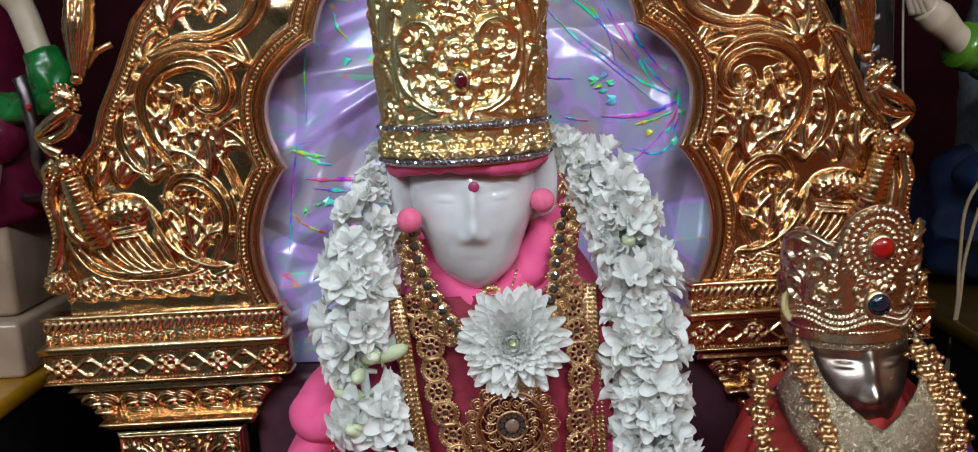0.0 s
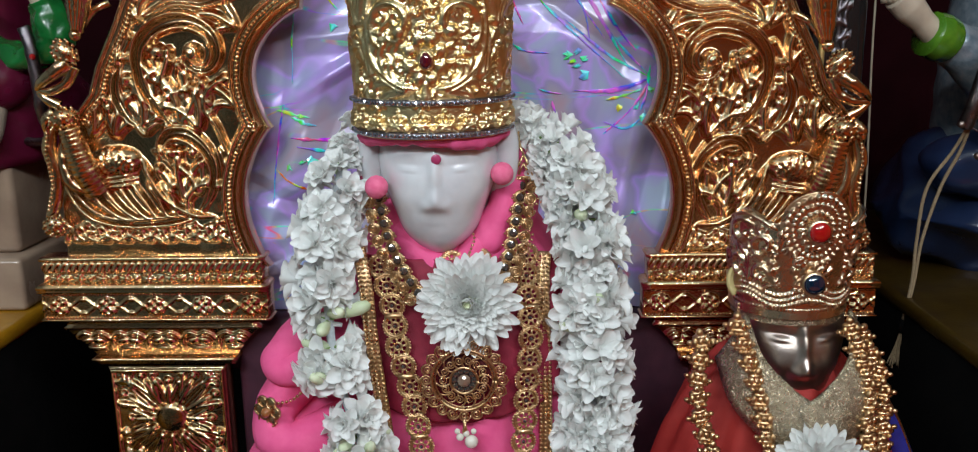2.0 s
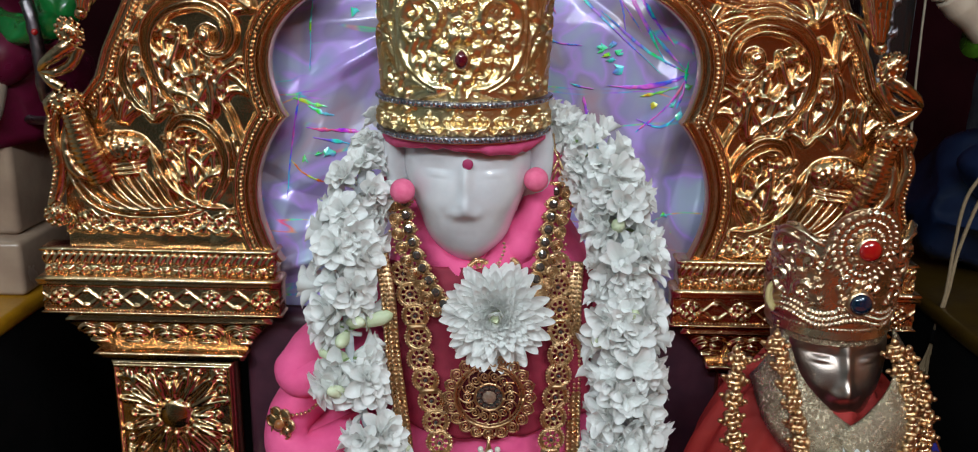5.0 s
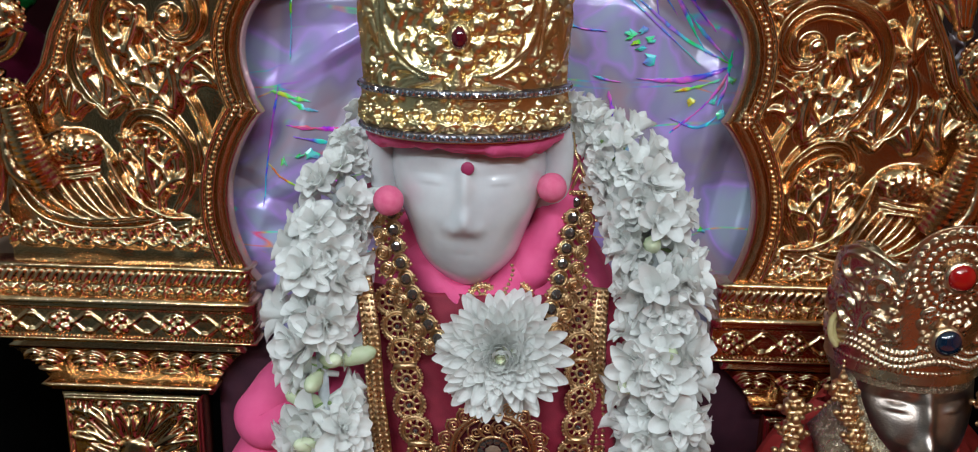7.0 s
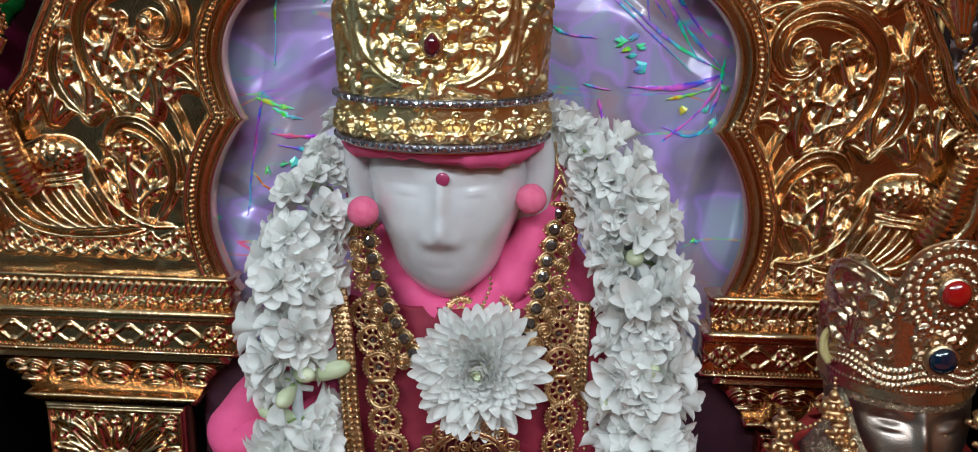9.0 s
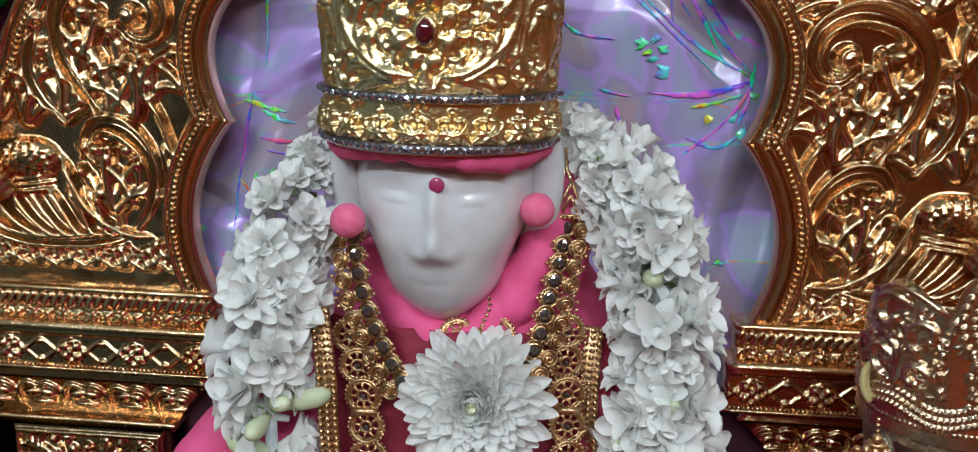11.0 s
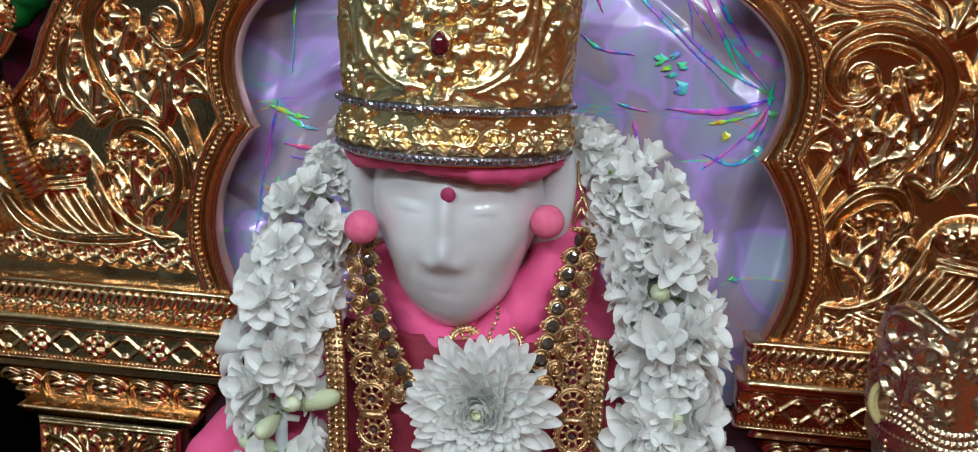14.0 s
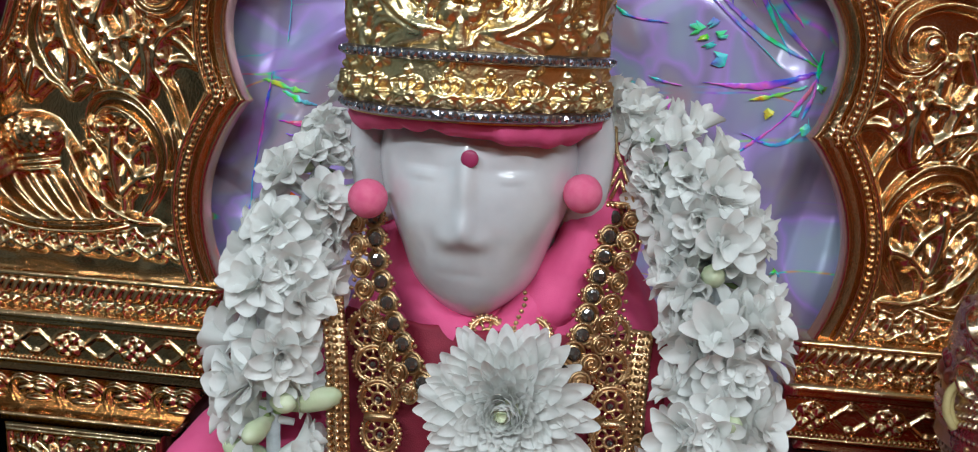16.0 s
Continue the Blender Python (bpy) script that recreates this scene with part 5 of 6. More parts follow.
def coil_mesh():
    a = np.linspace(0, 5 * math.pi, 60)
    rr = 0.0006 + 0.0042 * a / a[-1]
    g = [(tube(np.stack([rr * np.cos(a), 0 * a - 0.0005, rr * np.sin(a)], 1), 0.0007, 5), True), (ball((0, 0.0008, 0), (0.0046, 0.0012, 0.0046), 16, 6), True)]
    for k in range(3):
        t = (k - 1) * 0.7 - 1.57
        g.append((ball((0.0058 * math.cos(t), 0, 0.0058 * math.sin(t)), 0.0011, 6, 5), True))
    return join_grids("coil", g)


def stone_mount_mesh():
    g = [(ring_grid((0, 0, 0), 0.0048, 0.0010, 20), True), (ball((0, 0.0012, 0), (0.005, 0.0012, 0.005), 16, 6), True)]
    for k in range(3):
        g.append((ball((-0.0070 + 0.0016 * abs(k - 1) , -0.0003, (k - 1) * 0.0021), 0.0012, 6, 5), True))
    return join_grids("stone_mount", g)


COIN, COIL, MOUNTED = coin_mesh(), coil_mesh(), stone_mount_mesh()
bm = bmesh.new()
bmesh.ops.create_uvsphere(bm, u_segments=10, v_segments=6, radius=0.0041)
for v in bm.verts:
    v.co.y *= 0.5
CUT = bpy.data.meshes.new("stone")
bm.to_mesh(CUT)
bm.free()
bm = bmesh.new()
bmesh.ops.create_icosphere(bm, subdivisions=2, radius=0.0016)
DOT = bpy.data.meshes.new("centre_stone")
bm.to_mesh(DOT)
bm.free()
for me, mt in ((COIN, JEWEL_GOLD), (COIL, JEWEL_GOLD), (MOUNTED, JEWEL_GOLD), (CUT, SMOKE), (DOT, SMOKE)):
    me.materials.append(mt)


def spaced(pts, n):
    p = smooth_path(pts, 200)
    s = np.concatenate([[0], np.cumsum(np.linalg.norm(np.diff(p, axis=0), axis=1))])
    at = np.linspace(0, s[-1], n)
    return np.stack([np.interp(at, s, p[:, k]) for k in range(3)], 1)


choker = thing("stone_necklace", (0.0, 0.66, 1.32), "gold necklace with round smoky stones and coiled wire discs", "necklace")
SIDES = ((-1, [(-0.060, 0.670, 1.383), (-0.055, 0.662, 1.360), (-0.047, 0.655, 1.340), (-0.036, 0.647, 1.322), (-0.028, 0.642, 1.312)], [(-0.069, 0.668, 1.380), (-0.064, 0.660, 1.355), (-0.055, 0.653, 1.335), (-0.043, 0.646, 1.317), (-0.036, 0.641, 1.307)]),
         (1, [(0.055, 0.692, 1.388), (0.052, 0.683, 1.370), (0.047, 0.671, 1.350), (0.043, 0.659, 1.333), (0.036, 0.649, 1.322)], [(0.065, 0.692, 1.387), (0.062, 0.683, 1.369), (0.058, 0.671, 1.348), (0.053, 0.658, 1.330), (0.046, 0.647, 1.318)]))
for sx, stones, coils in SIDES:
    for q, w in zip(spaced(stones, 9), spaced(coils, 9)):
        tilt = Euler((radians(-12), 0, radians(sx * 22))).to_matrix() @ Euler((0, radians(0 if sx < 0 else 180), 0)).to_matrix() @ Euler((0, radians(180), 0)).to_matrix()
        mt = part("stone_mount", MOUNTED, None, choker, at=q, rot=tilt, scale=(1.04, 1.04, 1.04))
        part("stone", CUT, None, mt, "round smoky stone", at=Vector(q) + Vector((0, -0.0014, 0)), scale=(0.84, 0.84, 0.84))
        part("coil", COIL, None, choker, scale=(1.12, 1.12, 1.12), at=Vector(w) + Vector((-0.0014 * sx, -0.0014, 0)), rot=Euler((radians(-12), random.uniform(0, 6), radians(sx * 22))).to_matrix())
# peaked clasp at the top of the necklace
c = Vector((0.0565, 0.690, 1.403))
g = [(tube(np.array([a, (np.array(a) + np.array(b)) / 2, b]), 0.0010, 6), True) for a, b in (((-0.008, 0, -0.008), (0.0, 0, 0.011)), ((0.0, 0, 0.011), (0.008, 0, -0.008)), ((-0.008, 0, -0.008), (0.008, 0, -0.008)), ((-0.004, 0, -0.006), (0, 0, 0.004)), ((0, 0, 0.004), (0.004, 0, -0.006)))]
for k in range(-3, 4):
    g.append((ball((0.0026 * k, -0.0006, -0.0092), 0.0013, 6, 5), True))
g.append((tube(smooth_path([(0, 0, 0.011), (-0.003, 0.004, 0.018), (-0.004, 0.012, 0.028)], 10), 0.0011, 6), True))
g.append((tube(smooth_path([(0.004, 0.002, 0.0), (0.010, 0.006, 0.008), (0.006, 0.012, 0.024)], 10), 0.0009, 6), True))
part("peaked_clasp", join_grids("peaked_clasp", g), JEWEL_GOLD, choker, at=c)


for p in ((-0.002, 0.668, 1.3290), (0.020, 0.668, 1.3310)):
    cn = part("coin", COIN, None, choker, at=p, rot=Euler((radians(-30), 0.3, 0)).to_matrix())
part("fine_chain", beads("fine_chain", smooth_path([(0.010, 0.654, 1.330), (0.013, 0.650, 1.342), (0.0165, 0.652, 1.352), (0.0155, 0.655, 1.358)], 40), 0.0030, 0.0012), JEWEL_GOLD, choker)


def coin_chain(pts, n, sx):
    top = thing("coin_necklace", pts[-1], "long gold necklace of openwork wheel coins with dark centres", "necklace", "coin necklaces")
    q = spaced(pts, n)
    for k, p in enumerate(q):
        cn = part("coin", COIN, None, top, at=p, rot=Euler((radians(-10 + random.uniform(-6, 6)), random.uniform(0, 1), radians(sx * 8))).to_matrix())
        part("centre_stone", DOT, None, cn, at=Vector(p) + Vector((0, -0.0012, 0)))
        if k % 3 == 2 and k + 1 < n:
            mid = (q[k] + q[k + 1]) / 2
            part("hinge_link", mesh_grid("hinge_link", tube(np.array([(mid[0] - 0.007, mid[1] - 0.001, mid[2]), (mid[0], mid[1] - 0.001, mid[2]), (mid[0] + 0.007, mid[1] - 0.001, mid[2])]), 0.0024, 8), True), JEWEL_GOLD, top)
    return top


coin_chain([(-0.060, 0.662, 1.328), (-0.055, 0.655, 1.316), (-0.049, 0.646, 1.297), (-0.045, 0.641, 1.264), (-0.037, 0.637, 1.237), (-0.031, 0.632, 1.208), (-0.026, 0.627, 1.17), (-0.02, 0.62, 1.12)], 14, -1)
coin_chain([(0.058, 0.672, 1.334), (0.058, 0.663, 1.320), (0.060, 0.655, 1.297), (0.061, 0.648, 1.267), (0.058, 0.644, 1.237), (0.056, 0.640, 1.206), (0.052, 0.632, 1.16), (0.045, 0.625, 1.12)], 14, 1)


def strap(pts, w, label):
    """A flat plaited gold strap: three rows of small square links."""
    top = thing("plaited_chain", pts[-1], label, "chain", "plaited chains")
    p = smooth_path(pts, 60)
    g = []
    for o in (-w, 0, w):
        q = p + np.array([o, -0.0006 * (o == 0), 0])
        s = np.concatenate([[0], np.cumsum(np.linalg.norm(np.diff(q, axis=0), axis=1))])
        for at in np.arange(0.002, s[-1], 0.0036):
            c = [np.interp(at, s, q[:, k]) for k in range(3)]
            g.append((ball(c, (w * 0.48, 0.0012, 0.0017), 4, 4), True))
    part("plait", join_grids("plait", g), JEWEL_GOLD, top)
    part("backing", mesh_grid("backing", tube(p + np.array([0, 0.0014, 0]), w * 1.4, 8, 0.2), True), JEWEL_GOLD, top)
    return top


strap([(-0.076, 0.655, 1.345), (-0.070, 0.644, 1.317), (-0.066, 0.637, 1.275), (-0.061, 0.631, 1.24), (-0.054, 0.624, 1.183), (-0.05, 0.61, 1.10)], 0.0040, "flat plaited gold chain beside the garland")
strap([(0.073, 0.678, 1.335), (0.0715, 0.667, 1.307), (0.072, 0.660, 1.264), (0.073, 0.654, 1.228), (0.073, 0.647, 1.169), (0.07, 0.635, 1.10)], 0.0040, "flat plaited gold chain set with small stones")


def medallion(c, R):
    top = thing("medallion_pendant", c, "round filigree gold medallion with smoky centre stone and pearl drop", "pendant")
    g = [(ring_grid((0, 0, 0), R * 0.80, 0.0016, 48), True), (ring_grid((0, 0, 0), R * 0.72, 0.0008, 48), True)]
    for k in range(20):
        a = k * math.pi / 10
        t = np.linspace(0, 4.5 * math.pi, 40)
        rr = 0.0005 + 0.0045 * t / t[-1]
        cx, cz = R * 0.94 * math.cos(a), R * 0.94 * math.sin(a)
        g.append((tube(np.stack([cx + rr * np.cos(t + a), 0 * t - 0.0006, cz + rr * np.sin(t + a)], 1), 0.0008, 5), True))
        g.append((ball((cx * 1.16, 0, cz * 1.16), 0.0011, 6, 5), True))
    part("scalloped_rim", join_grids("scalloped_rim", g), JEWEL_GOLD, top, at=c)
    g = [(ring_grid((0, -0.0008, 0), R * 0.34, 0.0012, 32), True)]
    for k in range(14):
        a = k * 2 * math.pi / 14
        t = np.linspace(0, 3.6 * math.pi, 34)
        rr = 0.0004 + 0.0034 * t / t[-1]
        cx, cz = R * 0.53 * math.cos(a), R * 0.53 * math.sin(a)
        g.append((tube(np.stack([cx + rr * np.cos(t + a), 0 * t - 0.0004, cz + rr * np.sin(t + a)], 1), 0.0006, 5), True))
        u = a + math.pi / 14
        g.append((tube(smooth_path([(R * q * math.cos(u + o), -0.0005, R * q * math.sin(u + o)) for q, o in ((0.36, 0.0), (0.50, 0.10), (0.62, 0.0), (0.70, -0.14))], 12), 0.0007, 5), True))
    part("filigree", join_grids("filigree", g), JEWEL_GOLD, top, at=c)
    # added plate in dark crimson, stands for the cloth seen through the openwork
    part("back_plate", mesh_grid("back_plate", ball((0, 0, 0), (R * 0.70, 0.0012, R * 0.70), 32, 6), True), mat("crimson_backing", (0.11, 0.010, 0.018), None, 0.45, 0.0, 100), top, at=Vector(c) + Vector((0, 0.004, 0)))
    bm = bmesh.new()
    bmesh.ops.create_icosphere(bm, subdivisions=2, radius=0.0055)
    for v in bm.verts:
        v.co.y *= 0.55
    part("centre_stone", bm, gem("champagne_glass", (0.22, 0.14, 0.10)), top, "faceted champagne stone", at=Vector(c) + Vector((0, -0.001, 0)))
    for k in range(10):
        a = k * math.pi / 5
        part("stone", CUT, None, top, at=Vector(c) + Vector((R * 0.25 * math.cos(a), 0, R * 0.25 * math.sin(a))), scale=(0.62, 0.62, 0.62))
    part("drop_link", mesh_grid("drop_link", tube(np.array([(0, 0, -R), (0, -0.001, -R - 0.008), (0, -0.001, -R - 0.012)]), [0.0012, 0.0016, 0.003], 8), True), JEWEL_GOLD, top, at=c)
    pm = mesh_grid("pearl", ball((0, 0, 0), 1.0, 16, 12), True)
    pm.materials.append(PEARL)
    for x, z, s in ((0.005, -R - 0.020, 0.0056), (-0.004, -R - 0.016, 0.0032), (-0.006, -R - 0.011, 0.0024), (0.007, -R - 0.011, 0.0024), (0.001, -R - 0.013, 0.0028)):
        part("pearl", pm, None, top, at=Vector(c) + Vector((x, -0.002, z)), scale=(s, s, s))
    return top


medallion((0.0075, 0.630, 1.2425), 0.032)
# brooch on the sleeve
br = thing("sleeve_brooch", (-0.150, 0.628, 1.218), "brown-gold flower brooch with a bead chain on the pink sleeve", "brooch")
g = []
for k in range(6):
    a = k * math.pi / 3
    g.append((ball((0.0085 * math.cos(a), 0, 0.0085 * math.sin(a)), (0.0052, 0.002, 0.0052), 10, 6), True))
    g.append((ring_grid((0.0085 * math.cos(a), -0.0015, 0.0085 * math.sin(a)), 0.0046, 0.0009, 14), True))
part("flower", join_grids("flower", g), JEWEL_GOLD, br, at=(-0.150, 0.628, 1.218), rot=Euler((0, 0, radians(-28))).to_matrix())
part("centre_stone", mesh_grid("centre_stone", ball((0, 0, 0), 0.0042, 12, 8), True), gem("amber_glass", (0.30, 0.10, 0.03)), br, at=(-0.151, 0.6245, 1.218))
for pts in ([(-0.151, 0.626, 1.208), (-0.159, 0.632, 1.196), (-0.163, 0.636, 1.182), (-0.158, 0.634, 1.168)], [(-0.143, 0.628, 1.224), (-0.130, 0.632, 1.226), (-0.118, 0.640, 1.236)]):
    part("bead_chain", beads("bead_chain", smooth_path(pts, 40), 0.0032, 0.0015), JEWEL_GOLD, br)

# ---- the small silver statue ----


def join_painted(name, sheets, mats):
    """One mesh from (sheet, wrap, paint) with a paint slot each."""
    me = join_grids(name, [(P, w) for P, w, _ in sheets])
    for m in mats:
        me.materials.append(m)
    idx = np.concatenate([np.full((P.shape[0] - 1) * (P.shape[1] - (0 if w else 1)), k) for P, w, k in sheets])
    if len(idx) == len(me.polygons):
        me.polygons.foreach_set("material_index", idx.astype(np.int32))
    return me


SX, SY = 0.291, 0.735
ORANGE = mat("orange_red_cloth", (0.42, 0.030, 0.022), (0.34, 0.022, 0.018), 0.7, 0, 60, 0.35, 1500)
BROCADE = mat("gold_brocade", (0.52, 0.43, 0.30), (0.26, 0.20, 0.13), 0.28, 0.9, 350, 1.0, 1100)
PALE_GOLD = mat("silvered_gold", (0.74, 0.58, 0.42), (0.60, 0.41, 0.24), 0.27, 1.0, 60, 0.3, 900)
g = [(head_grid((SX + 0.004, SY + 0.003, 1.250), 0.0475, 0.048, 0.064, 0.24, 200, 170, 0.95, 0.013, 0.020), True)]
rows = [np.repeat([[SX, SY, TOP]], 28, 0)]
for z, w, d in [(TOP, 0.12, 0.08), (0.97, 0.13, 0.085), (1.03, 0.10, 0.06), (1.15, 0.07, 0.045), (1.19, 0.045, 0.035), (1.22, 0.03, 0.03)]:
    a = np.linspace(0, 2 * np.pi, 28, endpoint=False)
    rows.append(np.stack([SX + w * np.cos(a), SY + d * np.sin(a), 0 * a + z], 1))
g.append((np.array(rows), True))
tagged(part("silver_statue", join_grids("silver_statue", g), SILVER), "small seated statue of darkened polished silver", "statue")

rows = []
for z in np.linspace(TOP + 0.001, 1.235, 70):
    w = np.interp(z, [TOP, 1.0, 1.10, 1.16, 1.20, 1.235], [0.155, 0.15, 0.118, 0.098, 0.078, 0.045])
    d = np.interp(z, [TOP, 1.0, 1.10, 1.16, 1.20, 1.235], [0.10, 0.09, 0.068, 0.056, 0.048, 0.036])
    a = np.linspace(0, 2 * np.pi, 110, endpoint=False)
    fold = 0.003 * np.sin(11 * a + 20 * z) + 0.002 * np.sin(19 * a - 30 * z)
    rows.append(np.stack([SX - 0.004 + (w + fold) * np.cos(a), SY + (d + fold) * np.sin(a), 0 * a + z], 1))
tagged(part("small_robe", mesh_grid("small_robe", np.array(rows), True), ORANGE), "orange-red cloth robe on the small silver statue", "robe")
# brocade collar crossing in a V, and the blue hem behind the shoulder
coll = thing("brocade_collar", (SX, SY, 1.2), "glittering gold brocade collar crossed under the silver face", "collar")
for sx in (-1, 1):
    a = np.array([(sx * 0.048, -0.026, 0.082), (sx * 0.040, -0.056, 0.052), (sx * 0.017, -0.072, 0.028), (sx * -0.008, -0.078, 0.012)])
    p = smooth_path(a, 30) + np.array([SX + 0.003, SY + 0.002, 1.183])
    out = np.array([sx * 0.022, 0.000, -0.036])
    P = np.stack([p + out * f + np.array([0, -0.004 * math.sin(f * math.pi), 0]) for f in np.linspace(-0.18, 1, 10)], 1)
    ob = part("lapel", mesh_grid("lapel", P), BROCADE, coll)
    m = ob.modifiers.new("thickness", "SOLIDIFY")
    m.thickness = 0.003
BLUE_HEM = mat("blue_satin", (0.03, 0.03, 0.25), (0.02, 0.02, 0.18), 0.4, 0, 60, 0.2, 900)
p = smooth_path([(SX + 0.068, SY - 0.012, 1.205), (SX + 0.090, SY - 0.010, 1.175), (SX + 0.106, SY - 0.012, 1.14), (SX + 0.125, SY - 0.02, 1.08), (SX + 0.14, SY - 0.02, 1.0)], 30)
hem = thing("shawl", (SX + 0.1, SY, 1.1), "dark blue satin shawl with a gold hem behind the small statue", "shawl")
part("drape", mesh_grid("drape", tube(p, np.linspace(0.007, 0.012, 30), 12, 0.7), True), BLUE_HEM, hem)
part("hem", mesh_grid("hem", tube(p + np.array([0.007, -0.004, 0.001]), 0.0014, 6), True), JEWEL_GOLD, hem)


def small_crown():
    top = thing("beaded_crown", (SX, SY, 1.272), "flared silver-gilt crown with red and blue stones and beadwork", "crown")
    r = Relief(-0.20, 0.20, 1.25, 1.42, 0.0006)
    u0, cz = 0.005, 1.350
    for R, n, b in ((0.0275, 30, 0.0022), (0.0215, 30, 0.0013), (0.0150, 18, 0.0018)):
        for k in range(n):
            a = 2 * math.pi * k / n
            r.boss(u0 + R * math.cos(a), cz + R * 1.05 * math.sin(a), b, b, 0.0032)
    for k in range(5):
        r.boss(u0 + 0.009 * (k - 2), 1.318 - 0.0015 * abs(k - 2), 0.0028, 0.0036, 0.003)
    for s in (-1, 1):
        A = (lambda deg: deg) if s > 0 else (lambda deg: 180 - deg)
        r.volute((u0 + s * 0.046, 1.335), 0.013, 0.004, A(-80), A(220), 0.003, 0.004)
        r.volute((u0 + s * 0.050, 1.309), 0.010, 0.0035, A(200), A(-100), 0.0028, 0.0038)
        r.leaf(u0 + s * 0.030, 1.300, A(20), 0.022, s * 50, 0.003, 3)
        r.leaf(u0 + s * 0.062, 1.30, A(80), 0.03, s * 30, 0.003, 3)
        for k in range(4):
            r.boss(u0 + s * 0.016, 1.298 + 0.0055 * k, 0.0016, 0.0016, 0.0026)
        # rimmed side lobe with a large scroll, small bosses round it
        r.volute((u0 + s * 0.069, 1.343), 0.015, 0.004, A(150), A(-160), 0.0030, 0.0042)
        r.volute((u0 + s * 0.074, 1.316), 0.013, 0.0035, A(-120), A(200), 0.0028, 0.0040)
        r.stroke([(u0 + s * 0.036, 1.350), (u0 + s * 0.050, 1.358), (u0 + s * 0.066, 1.361), (u0 + s * 0.080, 1.354)], 0.0022, 0.0036, 0.0022)
        for k in range(9):
            r.boss(u0 + s * (0.034 + 0.0058 * k), 1.3045 + 0.002 * math.sin(k * 1.9), 0.0022, 0.0022, 0.0032)
        for k in range(6):
            r.boss(u0 + s * (0.031 + 0.0015 * k), 1.346 - 0.0065 * k, 0.0026, 0.0026, 0.0036)
    for k in range(-34, 35):
        u = u0 + 0.0036 * k
        w = 0.0035 * math.cos(k * 0.34) * (abs(k) < 24)
        for zz, h in ((1.2955, 0.0026), (1.2905, 0.003), (1.2855, 0.0026)):
            r.boss(u, zz + w, 0.0016, 0.0021, h)
        r.boss(u, 1.280, 0.0014, 0.0012, 0.0014)
    fill(r, 140, 8, 0.012, -0.17, 0.17, 1.30, 1.36, 0.0026)
    r.soften(1)
    a = np.linspace(-np.pi, np.pi, 420, endpoint=False)
    d = np.degrees(a) - 5
    back = np.clip((np.abs(d) - 78) / 34, 0, 1)
    crest = 1.354 + 0.029 * np.sqrt(np.maximum(0, 1 - (d / 31) ** 2)) + 0.011 * np.exp(-((np.abs(d) - 60) / 15) ** 2) - 0.046 * back * back * (3 - 2 * back)
    f = np.linspace(0, 1, 190)[:, None]
    Z = 1.272 + (crest - 1.272)[None] * f
    rad = np.interp(Z, [1.272, 1.28, 1.31, 1.35, 1.39], [0.0505, 0.0495, 0.0515, 0.0555, 0.0590])
    rr = rad + r.at(np.broadcast_to(a * 0.060, Z.shape), Z)
    P = np.stack([SX + rr * np.sin(a), SY - rr * np.cos(a), Z], -1)
    I = P[::-1].copy()
    ri = rad[::-1] - 0.0025
    I[..., 0], I[..., 1] = SX + ri * np.sin(a), SY - ri * np.cos(a)
    part("shell", mesh_grid("shell", np.concatenate([P, I[::6]]), True), PALE_GOLD, top)
    t = u0 / 0.060
    for zz, rr0, mt, nm in ((1.350, 0.0585, RUBY, "red_stone"), (1.305, 0.0545, SAPPHIRE, "blue_stone")):
        at = (SX + rr0 * math.sin(t), SY - rr0 * math.cos(t), zz)
        st = part("stone_setting", mesh_grid("stone_setting", tube(np.array([(0, 0.002, 0), (0, -0.001, 0), (0, -0.003, 0)]), [0.0105, 0.0108, 0.0095], 26), True), PALE_GOLD, top, at=at)
        part(nm, mesh_grid(nm, ball((0, 0, 0), (0.0088, 0.0055, 0.0088), 22, 14), True), mt, st, at=Vector(at) + Vector((0, -0.002, 0)))
    part("headband", mesh_grid("headband", cyl((SX, SY), lambda z: 0.0480 + 0 * z, Relief(-0.2, 0.2, 1.25, 1.3, 0.01), 1.2655, 1.2735, 5, 90), True), BROCADE, top, "silvery mesh band under the crown")
    KNOT = mat("yellow_thread", (0.60, 0.50, 0.24), (0.5, 0.40, 0.16), 0.8, 0, 200, 0.4, 1500)
    p = smooth_path([(SX - 0.050, SY - 0.012, 1.308), (SX - 0.0545, SY - 0.013, 1.302), (SX - 0.0545, SY - 0.014, 1.292), (SX - 0.050, SY - 0.015, 1.284)], 16)
    part("thread_knot", mesh_grid("thread_knot", tube(p, 0.0022, 10), True), KNOT, top, "yellow thread knot")
    part("thread_loop", mesh_grid("thread_loop", tube(p + np.array([0.002, 0.001, 0.001]), 0.0022, 10), True), KNOT, top)
    return top


small_crown()


